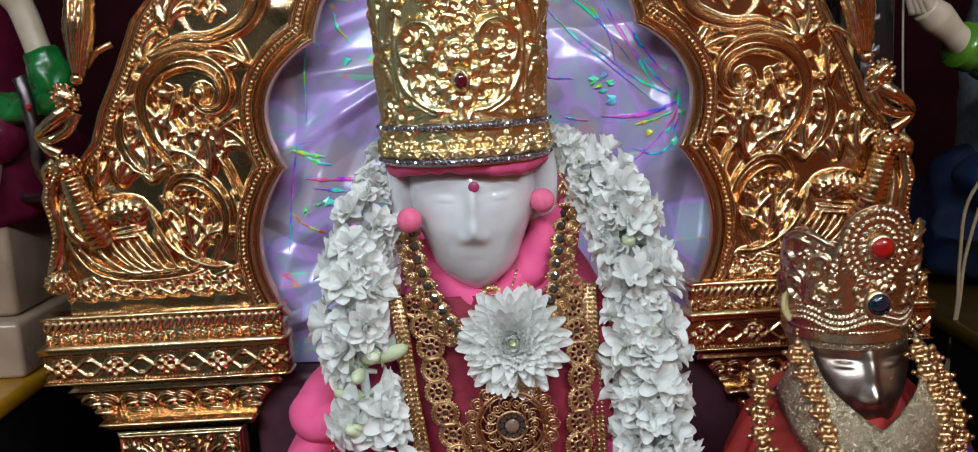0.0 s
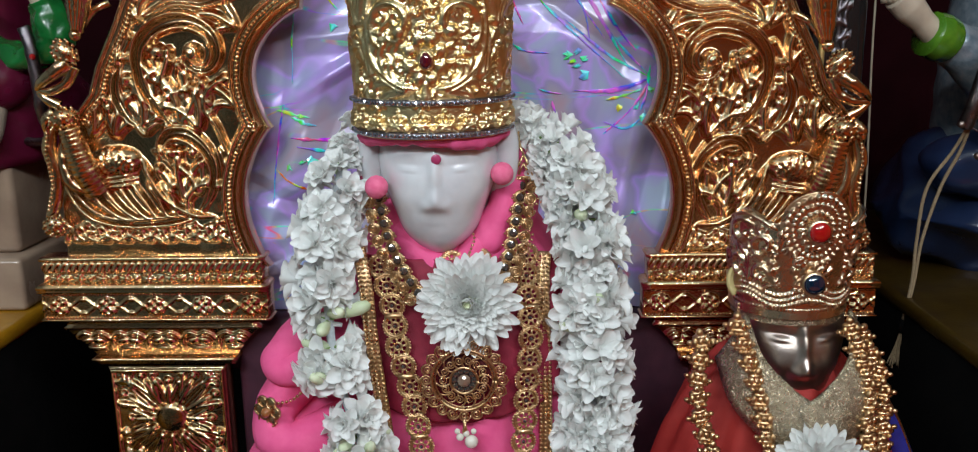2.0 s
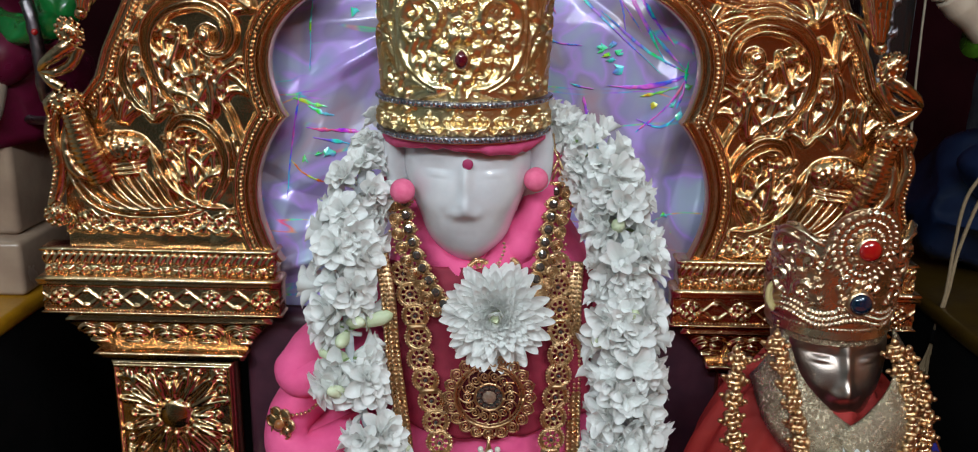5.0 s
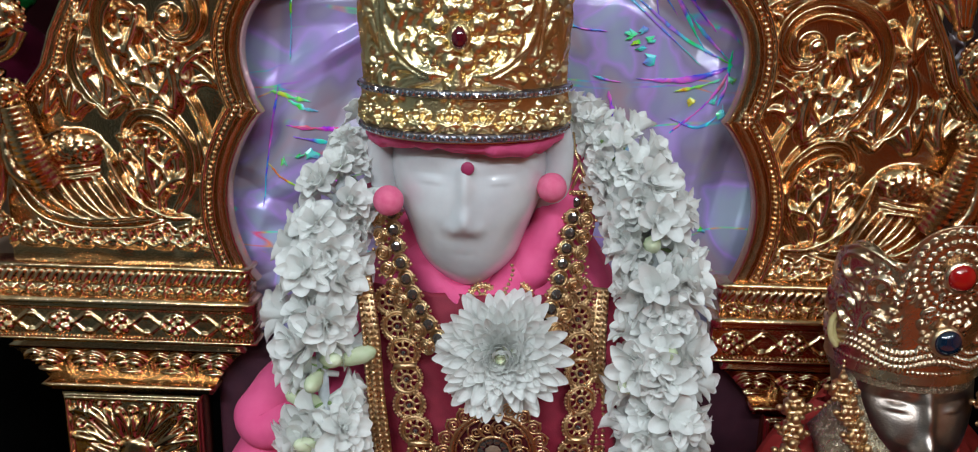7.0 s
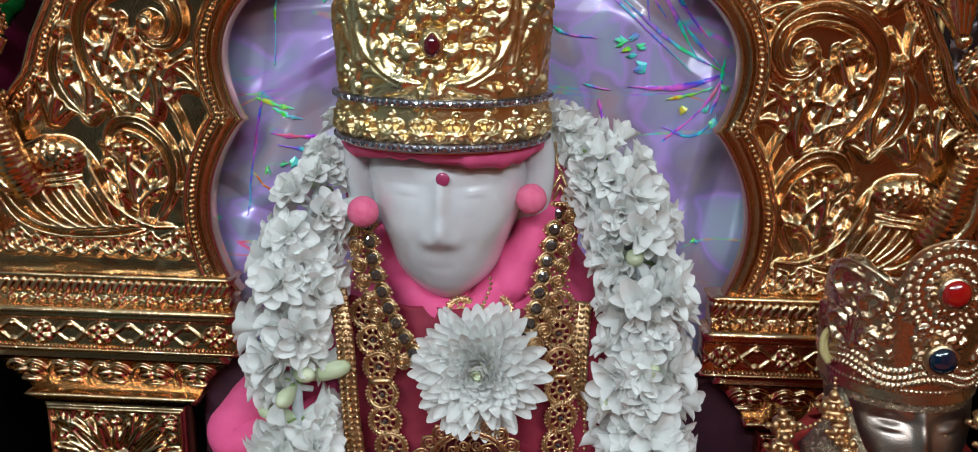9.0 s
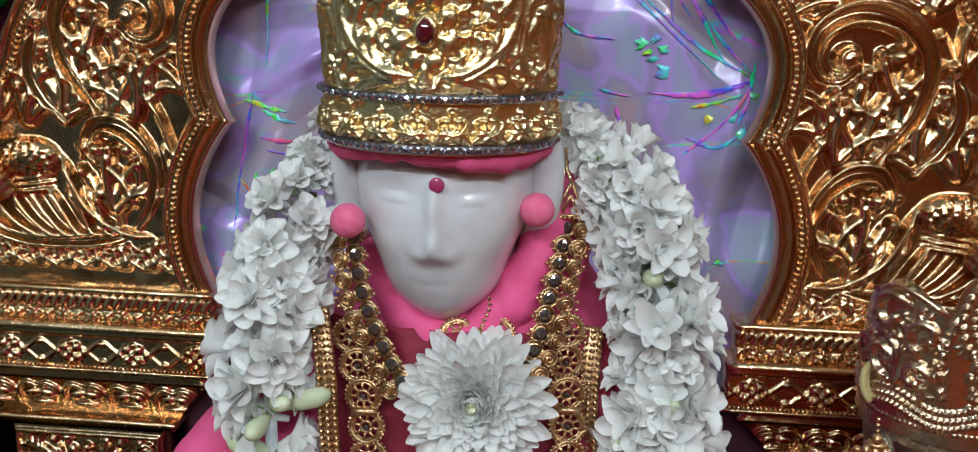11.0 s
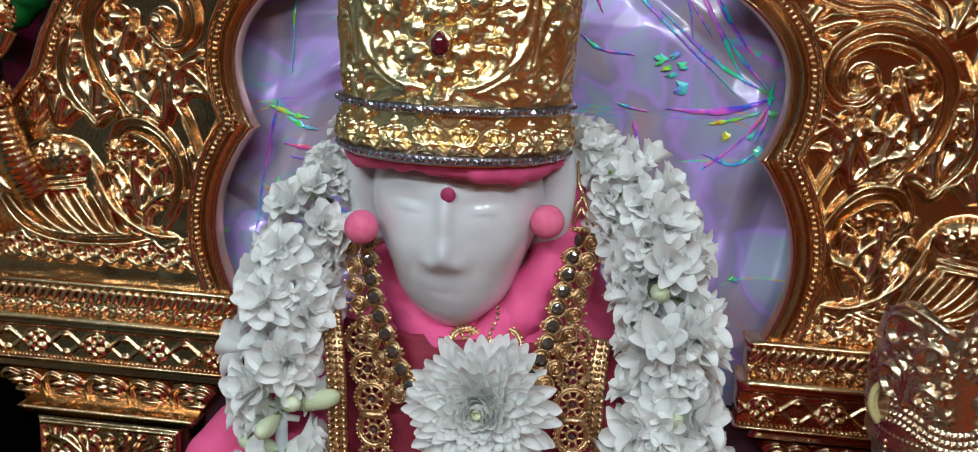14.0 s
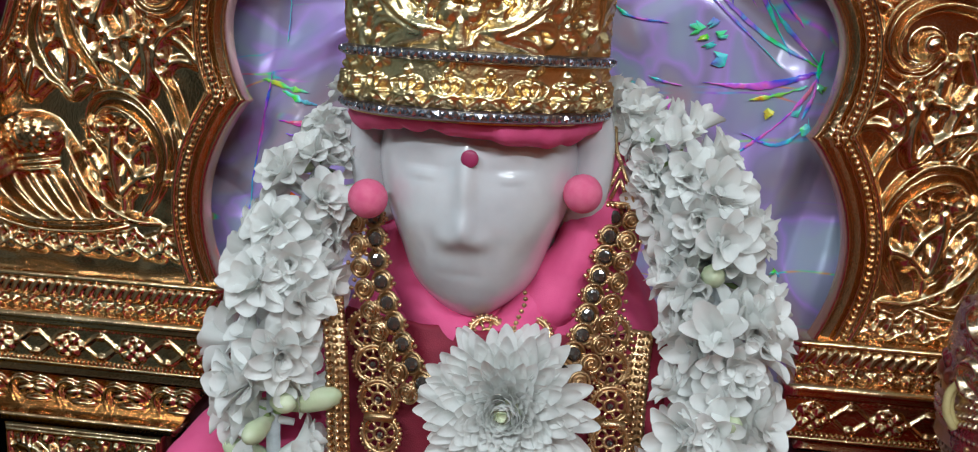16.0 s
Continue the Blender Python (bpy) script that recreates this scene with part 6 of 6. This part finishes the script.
def idol_necklace(pts, label):
    """A rope of small stamped gold figures: lumpy tiered beads with side balls."""
    top = thing("temple_necklace", pts[-1], label, "necklace", "temple necklaces")
    g = []
    for b in (0, 0.008):
        g.append((ball((0, 0, b), (0.0085 - b * 0.25, 0.005, 0.0032), 10, 6), True))
    g += [(ball((0.0045 * s, -0.002, 0.004), (0.0025, 0.003, 0.0045), 8, 6), True) for s in (-1, 0, 1)]
    g += [(ball((0.0085 * s, 0, 0.0035), 0.0024, 8, 6), True) for s in (-1, 1)]
    g += [(ball((0.0035 * s, -0.004, -0.003), 0.0020, 8, 6), True) for s in (-1, 0, 1)]
    g.append((ball((0, -0.003, 0.0125), (0.003, 0.003, 0.004), 8, 6), True))
    me = join_grids("figure_bead", g)
    me.materials.append(JEWEL_GOLD)
    q = spaced(pts, max(3, int(sum(np.linalg.norm(np.diff(np.array(pts), axis=0), axis=1)) / 0.0140)))
    for k, p in enumerate(q):
        part("figure_bead", me, None, top, at=p, scale=(1.12, 1.0, 0.95), rot=Euler((radians(-8), radians(random.uniform(-14, 14)), random.uniform(-0.4, 0.4))).to_matrix())
    part("cord", mesh_grid("cord", tube(smooth_path(pts, 40) + np.array([0, 0.003, 0]), 0.0018, 6), True), JEWEL_GOLD, top)
    return top


idol_necklace([(0.237, 0.690, 1.262), (0.246, 0.680, 1.232), (0.254, 0.668, 1.201), (0.261, 0.658, 1.155), (0.268, 0.645, 1.10), (0.28, 0.635, 1.05)], "gold rope necklace of small stamped figures")
idol_necklace([(0.208, 0.690, 1.248), (0.202, 0.675, 1.220), (0.205, 0.664, 1.185), (0.214, 0.655, 1.155), (0.228, 0.645, 1.11), (0.25, 0.635, 1.06)], "gold rope necklace of small stamped figures over the shoulder")
idol_necklace([(0.334, 0.690, 1.258), (0.342, 0.678, 1.228), (0.344, 0.667, 1.195), (0.343, 0.658, 1.155), (0.338, 0.645, 1.10), (0.325, 0.635, 1.05)], "thick gold rope necklace of small stamped figures")
idol_necklace([(0.345, 0.695, 1.250), (0.357, 0.684, 1.220), (0.360, 0.675, 1.188), (0.358, 0.665, 1.15), (0.35, 0.65, 1.10)], "gold rope necklace of small stamped figures at the outer shoulder")
# hanging chain from the crown to the shoulder
p = smooth_path([(0.240, 0.70, 1.283), (0.236, 0.69, 1.268), (0.226, 0.685, 1.256), (0.210, 0.685, 1.25)], 40)
tagged(part("link_chain", beads("link_chain", p, 0.0034, 0.0016), JEWEL_GOLD), "thin gold link chain hanging from the small crown", "chain")
chrysanthemum((0.300, 0.648, 1.156), (-0.1, -1, 0.25), 0.039, "white chrysanthemum head on the small statue's robe")

# ---- figures along the outer edges of the throne ----


def edge_figures(s, dz, dx):
    """Beaten gilt ornaments along the outer edge: a beast with a ridged neck below, a tasselled claw above."""
    X = lambda u: XC + s * (u + dx)

    def limb(pts, r, sides=16, n=40, rings=0.0):
        q = smooth_path([(X(u), y, z + dz) for u, y, z in pts], n)
        rr = np.interp(np.linspace(0, 1, n), np.linspace(0, 1, len(r)), r)
        rr = rr * (1 + rings * np.abs(np.sin(np.linspace(0, 14 * math.pi, n))))
        return (wobble(tube(q, rr, sides), 0.0006, 0.006), True)

    def knobbly(u, y, z, ru, rv, lean):
        """An egg studded with small bosses."""
        g = [(ball((0, 0, 0), (ru, ru * 0.8, rv), 18, 12), True)]
        for k in range(46):
            a, b = 2.399963 * k, math.asin(1 - 2 * (k + 0.5) / 46)
            g.append((ball((ru * math.cos(b) * math.cos(a), 0.8 * ru * math.cos(b) * math.sin(a), rv * math.sin(b)), 0.0021, 6, 5), True))
        m = pose(X(u), y, z + dz, 0, s * lean, 0)
        return [(turn(P, m), w) for P, w in g]

    g = [limb([(0.350, 0.820, 1.362), (0.358, 0.812, 1.385), (0.362, 0.808, 1.405), (0.366, 0.806, 1.425)], [0.014, 0.0135, 0.0115, 0.010], n=90, rings=0.035)]
    g += knobbly(0.370, 0.806, 1.434, 0.014, 0.0105, 20)
    g.append(limb([(0.378, 0.808, 1.440), (0.386, 0.806, 1.432), (0.388, 0.808, 1.420)], [0.006, 0.006, 0.003]))
    g.append(limb([(0.383, 0.812, 1.428), (0.389, 0.810, 1.405), (0.384, 0.810, 1.380), (0.388, 0.810, 1.356), (0.396, 0.812, 1.338)], [0.005, 0.007, 0.006, 0.006, 0.005]))
    g.append(limb([(0.374, 0.814, 1.415), (0.377, 0.811, 1.395), (0.372, 0.809, 1.374), (0.360, 0.811, 1.364), (0.350, 0.813, 1.366)], [0.005, 0.006, 0.006, 0.005, 0.004]))
    g += knobbly(0.393, 0.811, 1.329, 0.0105, 0.0105, 0)
    g.append((beads("b", [(X(0.394), 0.803, 1.345 + dz), (X(0.386), 0.802, 1.372 + dz), (X(0.389), 0.802, 1.402 + dz), (X(0.385), 0.802, 1.425 + dz)], 0.0042, 0.0019), None))
    bd = g.pop()[0]
    body = part("beast_figure", join_grids("beast_figure", g), GOLD, throne, "gilded beast with ridged neck and studded mane")
    tagged(part("bead_edge", bd, GOLD, body), kind="stuff")
    g = [limb([(0.334, 0.815, 1.625), (0.338, 0.811, 1.585), (0.342, 0.808, 1.555), (0.346, 0.808, 1.530), (0.349, 0.810, 1.513)], [0.007, 0.0125, 0.0135, 0.009, 0.005], rings=0.10)]
    for k in (-1, 0, 1):
        g.append(limb([(0.334 + 0.005 * k, 0.806, 1.615), (0.340 + 0.006 * k, 0.7965, 1.56), (0.348 + 0.002 * k, 0.803, 1.515)], [0.0022, 0.0028, 0.002], 8))
    g.append((ball((X(0.350), 0.807, 1.511 + dz), 0.0058, 12, 8), True))
    g += knobbly(0.362, 0.807, 1.495, 0.0105, 0.0135, 35)
    g.append(limb([(0.360, 0.808, 1.486), (0.374, 0.804, 1.476), (0.386, 0.805, 1.468), (0.392, 0.808, 1.461)], [0.008, 0.0065, 0.005, 0.0028]))
    g.append(limb([(0.356, 0.810, 1.482), (0.364, 0.808, 1.467), (0.378, 0.807, 1.460), (0.391, 0.808, 1.460)], [0.006, 0.005, 0.0045, 0.0028]))
    g.append(limb([(0.392, 0.809, 1.460), (0.384, 0.809, 1.452), (0.374, 0.810, 1.446)], [0.003, 0.005, 0.006]))
    g.append(limb([(0.346, 0.816, 1.52), (0.335, 0.818, 1.533), (0.321, 0.821, 1.540)], [0.004, 0.0035, 0.0035]))
    part("claw_tassel", join_grids("claw_tassel", g), GOLD, throne, "gilded tassel ending in a curved claw")


edge_figures(-1, 0.0, 0.0)
edge_figures(1, -0.018, -0.008)

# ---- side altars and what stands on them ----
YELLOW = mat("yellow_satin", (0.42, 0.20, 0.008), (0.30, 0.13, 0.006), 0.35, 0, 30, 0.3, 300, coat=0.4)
# gold satin of the right step, its deep shade put into the colour
SHADED_GOLD = mat("shaded_gold_satin", (0.055, 0.03, 0.003), (0.035, 0.018, 0.002), 0.35, 0, 30, 0.3, 300, coat=0.4)
# marble with the yellow satin's warm glow mixed into its base colour
GLOW_MARBLE = mat("glow_tinted_marble", (0.38, 0.27, 0.19), (0.28, 0.19, 0.14), 0.25, 0, 25, 0.05, 200, coat=0.3)


def rounded_block(lo, hi, bevel, seg=3):
    bm = bmesh.new()
    bmesh.ops.create_cube(bm, size=1)
    for v in bm.verts:
        v.co = [lo[k] + (v.co[k] + 0.5) * (hi[k] - lo[k]) for k in range(3)]
    bmesh.ops.bevel(bm, geom=list(bm.edges), offset=bevel, segments=seg, affect="EDGES", profile=0.5)
    for f in bm.faces:
        f.smooth = True
    return bm


for s, mt, lab in ((-1, YELLOW, "side altar step draped in shiny yellow satin"), (1, SHADED_GOLD, "side altar step draped in gold satin, coloured dark for its shade")):
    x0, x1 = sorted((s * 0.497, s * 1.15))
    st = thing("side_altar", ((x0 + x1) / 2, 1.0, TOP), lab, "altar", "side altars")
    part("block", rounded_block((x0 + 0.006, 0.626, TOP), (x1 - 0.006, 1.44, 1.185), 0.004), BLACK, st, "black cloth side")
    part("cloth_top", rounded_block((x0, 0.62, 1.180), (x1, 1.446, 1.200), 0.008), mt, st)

plinth = thing("marble_plinth", (-0.66, 1.06, 1.20), "stepped marble plinth on the yellow satin, tinted by its warm glow", "plinth")
part("lower_step", rounded_block((-0.82, 0.935, 1.2002), (-0.507, 1.30, 1.262), 0.006), GLOW_MARBLE, plinth)
part("upper_block", rounded_block((-0.80, 0.96, 1.2622), (-0.519, 1.25, 1.386), 0.008), GLOW_MARBLE, plinth)

PLUM = mat("maroon_painted_dress", (0.13, 0.008, 0.035), (0.09, 0.005, 0.02), 0.3, 0, 60, 0.15, 400, coat=0.5)
GREEN = mat("green_painted_sleeve", (0.008, 0.16, 0.03), (0.005, 0.10, 0.02), 0.25, 0, 60, 0.3, 500, coat=0.6)
SKIN = mat("cream_painted_stone", (0.50, 0.40, 0.30), (0.42, 0.33, 0.25), 0.35, 0, 60, 0.1, 300, coat=0.3)
BRASS = mat("gold_paint", (0.55, 0.36, 0.14), (0.4, 0.24, 0.08), 0.4, 0.7, 100, 0.3, 800)
g = []


def lump(pts, r, paint, n=24, sides=18, wob=0.004, size=0.03):
    q = smooth_path(pts, n)
    g.append((wobble(tube(q, np.interp(np.linspace(0, 1, n), np.linspace(0, 1, len(r)), r), sides), wob, size), True, paint))


lump([(-0.60, 1.06, 1.38), (-0.60, 1.05, 1.44), (-0.60, 1.05, 1.50), (-0.60, 1.06, 1.58), (-0.60, 1.07, 1.66)], [0.13, 0.13, 0.085, 0.075, 0.05], 0)
lump([(-0.66, 0.99, 1.46), (-0.58, 0.965, 1.465), (-0.525, 0.97, 1.455), (-0.515, 0.98, 1.44)], [0.06, 0.055, 0.045, 0.025], 0)
lump([(-0.55, 0.955, 1.45), (-0.557, 0.94, 1.41), (-0.558, 0.935, 1.37), (-0.552, 0.93, 1.335)], [0.04, 0.034, 0.024, 0.006], 0)
lump([(-0.528, 0.955, 1.445), (-0.525, 0.945, 1.42), (-0.527, 0.935, 1.402), (-0.538, 0.925, 1.394)], [0.018, 0.0165, 0.0165, 0.010], 2, wob=0.001)
lump([(-0.57, 1.00, 1.50), (-0.50, 0.962, 1.487), (-0.466, 0.955, 1.489), (-0.447, 0.955, 1.508), (-0.450, 0.955, 1.528), (-0.454, 0.955, 1.543)], [0.022, 0.015, 0.017, 0.021, 0.020, 0.018], 1, 60, 30, 0.005, 0.014)
lump([(-0.453, 0.955, 1.536), (-0.459, 0.955, 1.560), (-0.467, 0.954, 1.588), (-0.476, 0.952, 1.612), (-0.480, 0.950, 1.650), (-0.476, 0.948, 1.675)], [0.0135, 0.0130, 0.0135, 0.0185, 0.017, 0.009], 2, 40, 20, 0.001)
g.append((ball((-0.60, 1.06, 1.71), (0.05, 0.055, 0.065), 20, 14), True, 2))
lump([(-0.575, 0.99, 1.56), (-0.55, 0.965, 1.545), (-0.52, 0.96, 1.54)], [0.012, 0.013, 0.010], 3)
for k in range(5):
    lump([(-0.62 + 0.02 * k, 0.925 - 0.0015 * k, 1.49 - 0.018 * k), (-0.575 + 0.012 * k, 0.912, 1.487 - 0.018 * k), (-0.53 + 0.004 * k, 0.925, 1.478 - 0.016 * k)], [0.0028, 0.0028, 0.0028], 4, 12, 6, 0.004)
lump([(-0.527, 0.922, 1.43), (-0.545, 0.912, 1.40), (-0.540, 0.915, 1.365), (-0.533, 0.92, 1.335)], [0.003, 0.003, 0.003, 0.003], 4, 14, 6, 0.003)
SCARF_RED = mat("orange_paint_scarf", (0.6, 0.08, 0.02), None, 0.35, 0, 60)
tagged(part("seated_idol", join_painted("seated_idol", g, [PLUM, GREEN, SKIN, SCARF_RED, BRASS]), None), "painted stone idol with maroon dress and green sleeves", "statue")
DARK_SILVER = mat("dark_silver", (0.25, 0.22, 0.23), (0.12, 0.10, 0.11), 0.3, 1.0, 100, 0.4, 900)
mala = thing("bead_string", (-0.55, 0.90, 1.40), "string of dark silver beads hanging on the maroon idol", "beads")
bead_me = mesh_grid("bead", ball((0, 0, 0), 0.0095, 16, 12), True)
bead_me.materials.append(DARK_SILVER)
for q in spaced([(-0.515, 0.905, 1.525), (-0.517, 0.898, 1.50), (-0.527, 0.895, 1.47), (-0.541, 0.895, 1.44), (-0.553, 0.897, 1.41)], 8):
    part("bead", bead_me, None, mala, at=q)
rod = thing("idol_staff", (-0.447, 0.93, 1.44), "dark silver staff with a red stone beside the green sleeve", "staff")
p = smooth_path([(-0.466, 0.928, 1.517), (-0.460, 0.925, 1.500), (-0.457, 0.925, 1.465), (-0.458, 0.93, 1.425), (-0.465, 0.955, 1.394), (-0.525, 0.985, 1.3905)], 40)
part("shaft", mesh_grid("shaft", wobble(tube(p, [0.0065] * 26 + [0.005] * 14, 12), 0.0012, 0.006), True), DARK_SILVER, rod)
part("stone", mesh_grid("stone", ball((0, 0, 0), 0.0035, 10, 8), True), RUBY, rod, at=(-0.455, 0.918, 1.487))
RED_TASSEL = mat("red_wool", (0.5, 0.02, 0.015), None, 0.9, 0, 200, 0.4, 2000)
g = [(tube(np.array([(0, 0, 0), (0.012 * math.cos(k), -0.004, 0.012 * math.sin(k)), (0.02 * math.cos(k), -0.002, 0.02 * math.sin(k))]), 0.0016, 5), True) for k in range(22)]
tagged(part("red_tassel", join_grids("red_tassel", g), RED_TASSEL, at=(-0.585, 0.93, 1.275)), "red woollen tassel hanging before the marble plinth", "tassel")
# yellow fruit in the dark recess
fr = thing("yellow_fruit", (-0.452, 0.70, TOP), "smooth yellow melon standing on the black cloth", "fruit")
P = ball((-0.455, 0.72, 1.005), (0.055, 0.055, 0.105), 28, 20)
part("flesh", mesh_grid("flesh", wobble(P, 0.003, 0.05), True), mat("yellow_skin", (0.42, 0.28, 0.02), (0.34, 0.22, 0.015), 0.4, 0, 30, 0.1, 300), fr)

# idol on the other side: raised hand, green cuff, silver sleeve, blue rocky seat
# blue rock is kept very dark: the shade on this side is in its colour
BLUE = mat("blue_painted_rock", (0.014, 0.026, 0.07), (0.008, 0.015, 0.045), 0.3, 0, 30, 0.3, 90, coat=0.5)
GREY_CLOTH = mat("silver_blue_paint", (0.28, 0.31, 0.34), (0.12, 0.17, 0.21), 0.35, 0.3, 90, 0.5, 400, coat=0.4)
LIME = mat("lime_green_paint", (0.09, 0.22, 0.015), (0.05, 0.15, 0.01), 0.25, 0, 90, 0.2, 400, coat=0.6)
g = []
lump([(0.70, 1.12, 1.36), (0.69, 1.12, 1.44), (0.68, 1.12, 1.53), (0.68, 1.12, 1.62)], [0.11, 0.10, 0.085, 0.05], 0)
lump([(0.66, 1.08, 1.45), (0.60, 1.00, 1.452), (0.55, 0.965, 1.472), (0.512, 0.950, 1.491)], [0.055, 0.044, 0.030, 0.022], 0)
lump([(0.60, 0.985, 1.43), (0.595, 0.97, 1.40), (0.605, 0.96, 1.37)], [0.03, 0.022, 0.008], 0)
lump([(0.512, 0.950, 1.491), (0.500, 0.946, 1.495), (0.488, 0.943, 1.499)], [0.0235, 0.0255, 0.024], 1, wob=0.001)
lump([(0.495, 0.945, 1.498), (0.480, 0.942, 1.512), (0.464, 0.940, 1.526), (0.450, 0.938, 1.537)], [0.0135, 0.013, 0.017, 0.014], 2, wob=0.001)
for k in range(4):
    lump([(0.454 - 0.004 * k, 0.932 + 0.004 * k, 1.532), (0.445 - 0.003 * k, 0.929 + 0.004 * k, 1.552), (0.449 - 0.003 * k, 0.926 + 0.004 * k, 1.568)], [0.0055, 0.0052, 0.0035], 2, 12, 10, 0.0005)
g.append((ball((0.68, 1.12, 1.68), (0.05, 0.055, 0.065), 20, 14), True, 2))
g.append((wobble(ball((0.66, 1.12, 1.285), (0.125, 0.12, 0.0855), 40, 28), 0.03, 0.06), True, 3))
g.append((wobble(ball((0.60, 1.03, 1.345), (0.06, 0.05, 0.045), 26, 18), 0.012, 0.04), True, 3))
tagged(part("blessing_idol", join_painted("blessing_idol", g, [GREY_CLOTH, LIME, SKIN, BLUE]), None), "painted idol with raised hand on a blue rocky seat", "statue")
bang = thing("hanging_bangle", (0.541, 0.93, 1.43), "dark silver bangle with small bells hung on the idol's arm", "bangle")
p = smooth_path([(0.552, 0.925, 1.510), (0.545, 0.920, 1.488), (0.538, 0.92, 1.455), (0.533, 0.922, 1.425), (0.530, 0.93, 1.402)], 40)
part("band", mesh_grid("band", tube(p, np.linspace(0.005, 0.0085, 40), 14), True), DARK_SILVER, bang)
part("bead_edge", beads("bead_edge", p + np.array([0.006, -0.004, 0]), 0.0075, 0.0022), SILVER, bang)
part("stone", mesh_grid("stone", ball((0, 0, 0), 0.0032, 10, 8), True), RUBY, bang, at=(0.5455, 0.913, 1.487))
for x, z in ((0.553, 1.370), (0.545, 1.371), (0.524, 1.405)):
    part("bell", mesh_grid("bell", ball((0, 0, 0), 0.0042, 12, 8), True), SILVER, bang, at=(x, 0.925, z))
part("bell_wire", mesh_grid("bell_wire", tube(smooth_path([(0.535, 0.926, 1.402), (0.548, 0.924, 1.392), (0.552, 0.925, 1.374)], 14), 0.0011, 6), True), DARK_SILVER, bang)
CORD = mat("beige_cord", (0.34, 0.24, 0.14), (0.26, 0.18, 0.10), 0.8, 0, 300, 0.5, 2000)
tas = thing("cord_tassel", (0.505, 0.97, 1.10), "long beige cord ending in a frayed tassel", "cord")
for pts in ([(0.533, 0.93, 1.40), (0.527, 0.945, 1.372), (0.508, 0.955, 1.33), (0.506, 0.962, 1.27), (0.507, 0.966, 1.22), (0.503, 0.97, 1.172)],
            [(0.535, 0.93, 1.40), (0.535, 0.945, 1.372), (0.524, 0.957, 1.33), (0.513, 0.964, 1.27), (0.510, 0.967, 1.22), (0.5045, 0.97, 1.172)]):
    part("cord", mesh_grid("cord", tube(smooth_path(pts, 40), 0.0020, 8), True), CORD, tas)
part("binding", mesh_grid("binding", tube(np.array([(0.5036, 0.97, 1.172), (0.502, 0.97, 1.164), (0.5015, 0.97, 1.156)]), [0.0034, 0.0036, 0.0034], 10), True), BLACK, tas)
for k in range(7):
    part("strand", mesh_grid("strand", tube(smooth_path([(0.5015, 0.97, 1.158), (0.5005 + 0.0012 * (k - 3), 0.97 + 0.001 * (k % 3), 1.14), (0.498 + 0.003 * (k - 3), 0.97, 1.118 - 0.003 * (k % 3))], 10), 0.0012, 6), True), CORD, tas)
# dark carved door frame and a thin wire behind the throne
frame_ob = thing("carved_frame", (0.41, 1.02, TOP), "black lacquered frame with a strip of carved silver leaf", "frame")
LACQUER = mat("black_lacquer", (0.012, 0.010, 0.010), None, 0.25, 0, 40, 0.05, 300, coat=0.5)
part("post", rounded_block((0.375, 0.965, TOP), (0.432, 1.02, 1.80), 0.004), LACQUER, frame_ob)
r = Relief(-0.02, 0.02, 0, 0.4, 0.001)
for k in range(24):
    r.leaf(0.006 * (-1) ** k, 0.016 * k, 90 + 30 * (-1) ** k, 0.026, 80 * (-1) ** k, 0.003, 3)
U, V = np.meshgrid(np.linspace(-0.010, 0.010, 40), np.linspace(0.0, 0.39, 260))
part("silver_strip", mesh_grid("silver_strip", np.stack([0.405 + U, 0.9655 - r.at(U, V), 1.41 + V], -1)), DARK_SILVER, frame_ob)
part("gilt_edge", mesh_grid("gilt_edge", tube(np.array([(0.384, 0.962, TOP), (0.384, 0.962, 1.4), (0.384, 0.962, 1.8)]), 0.0035, 8), True), BRASS, frame_ob)
WIRE = mat("pale_wire", (0.45, 0.38, 0.28), None, 0.4, 0.4, 100)
tagged(part("hanging_wire", mesh_grid("hanging_wire", tube(smooth_path([(0.436, 0.95, 1.70), (0.433, 0.95, 1.557), (0.434, 0.95, 1.47), (0.437, 0.95, 1.396), (0.440, 0.95, 1.28), (0.442, 0.95, TOP + 0.002)], 30), 0.0013, 6), True), WIRE), "thin pale wire hanging beside the carved frame", "wire")
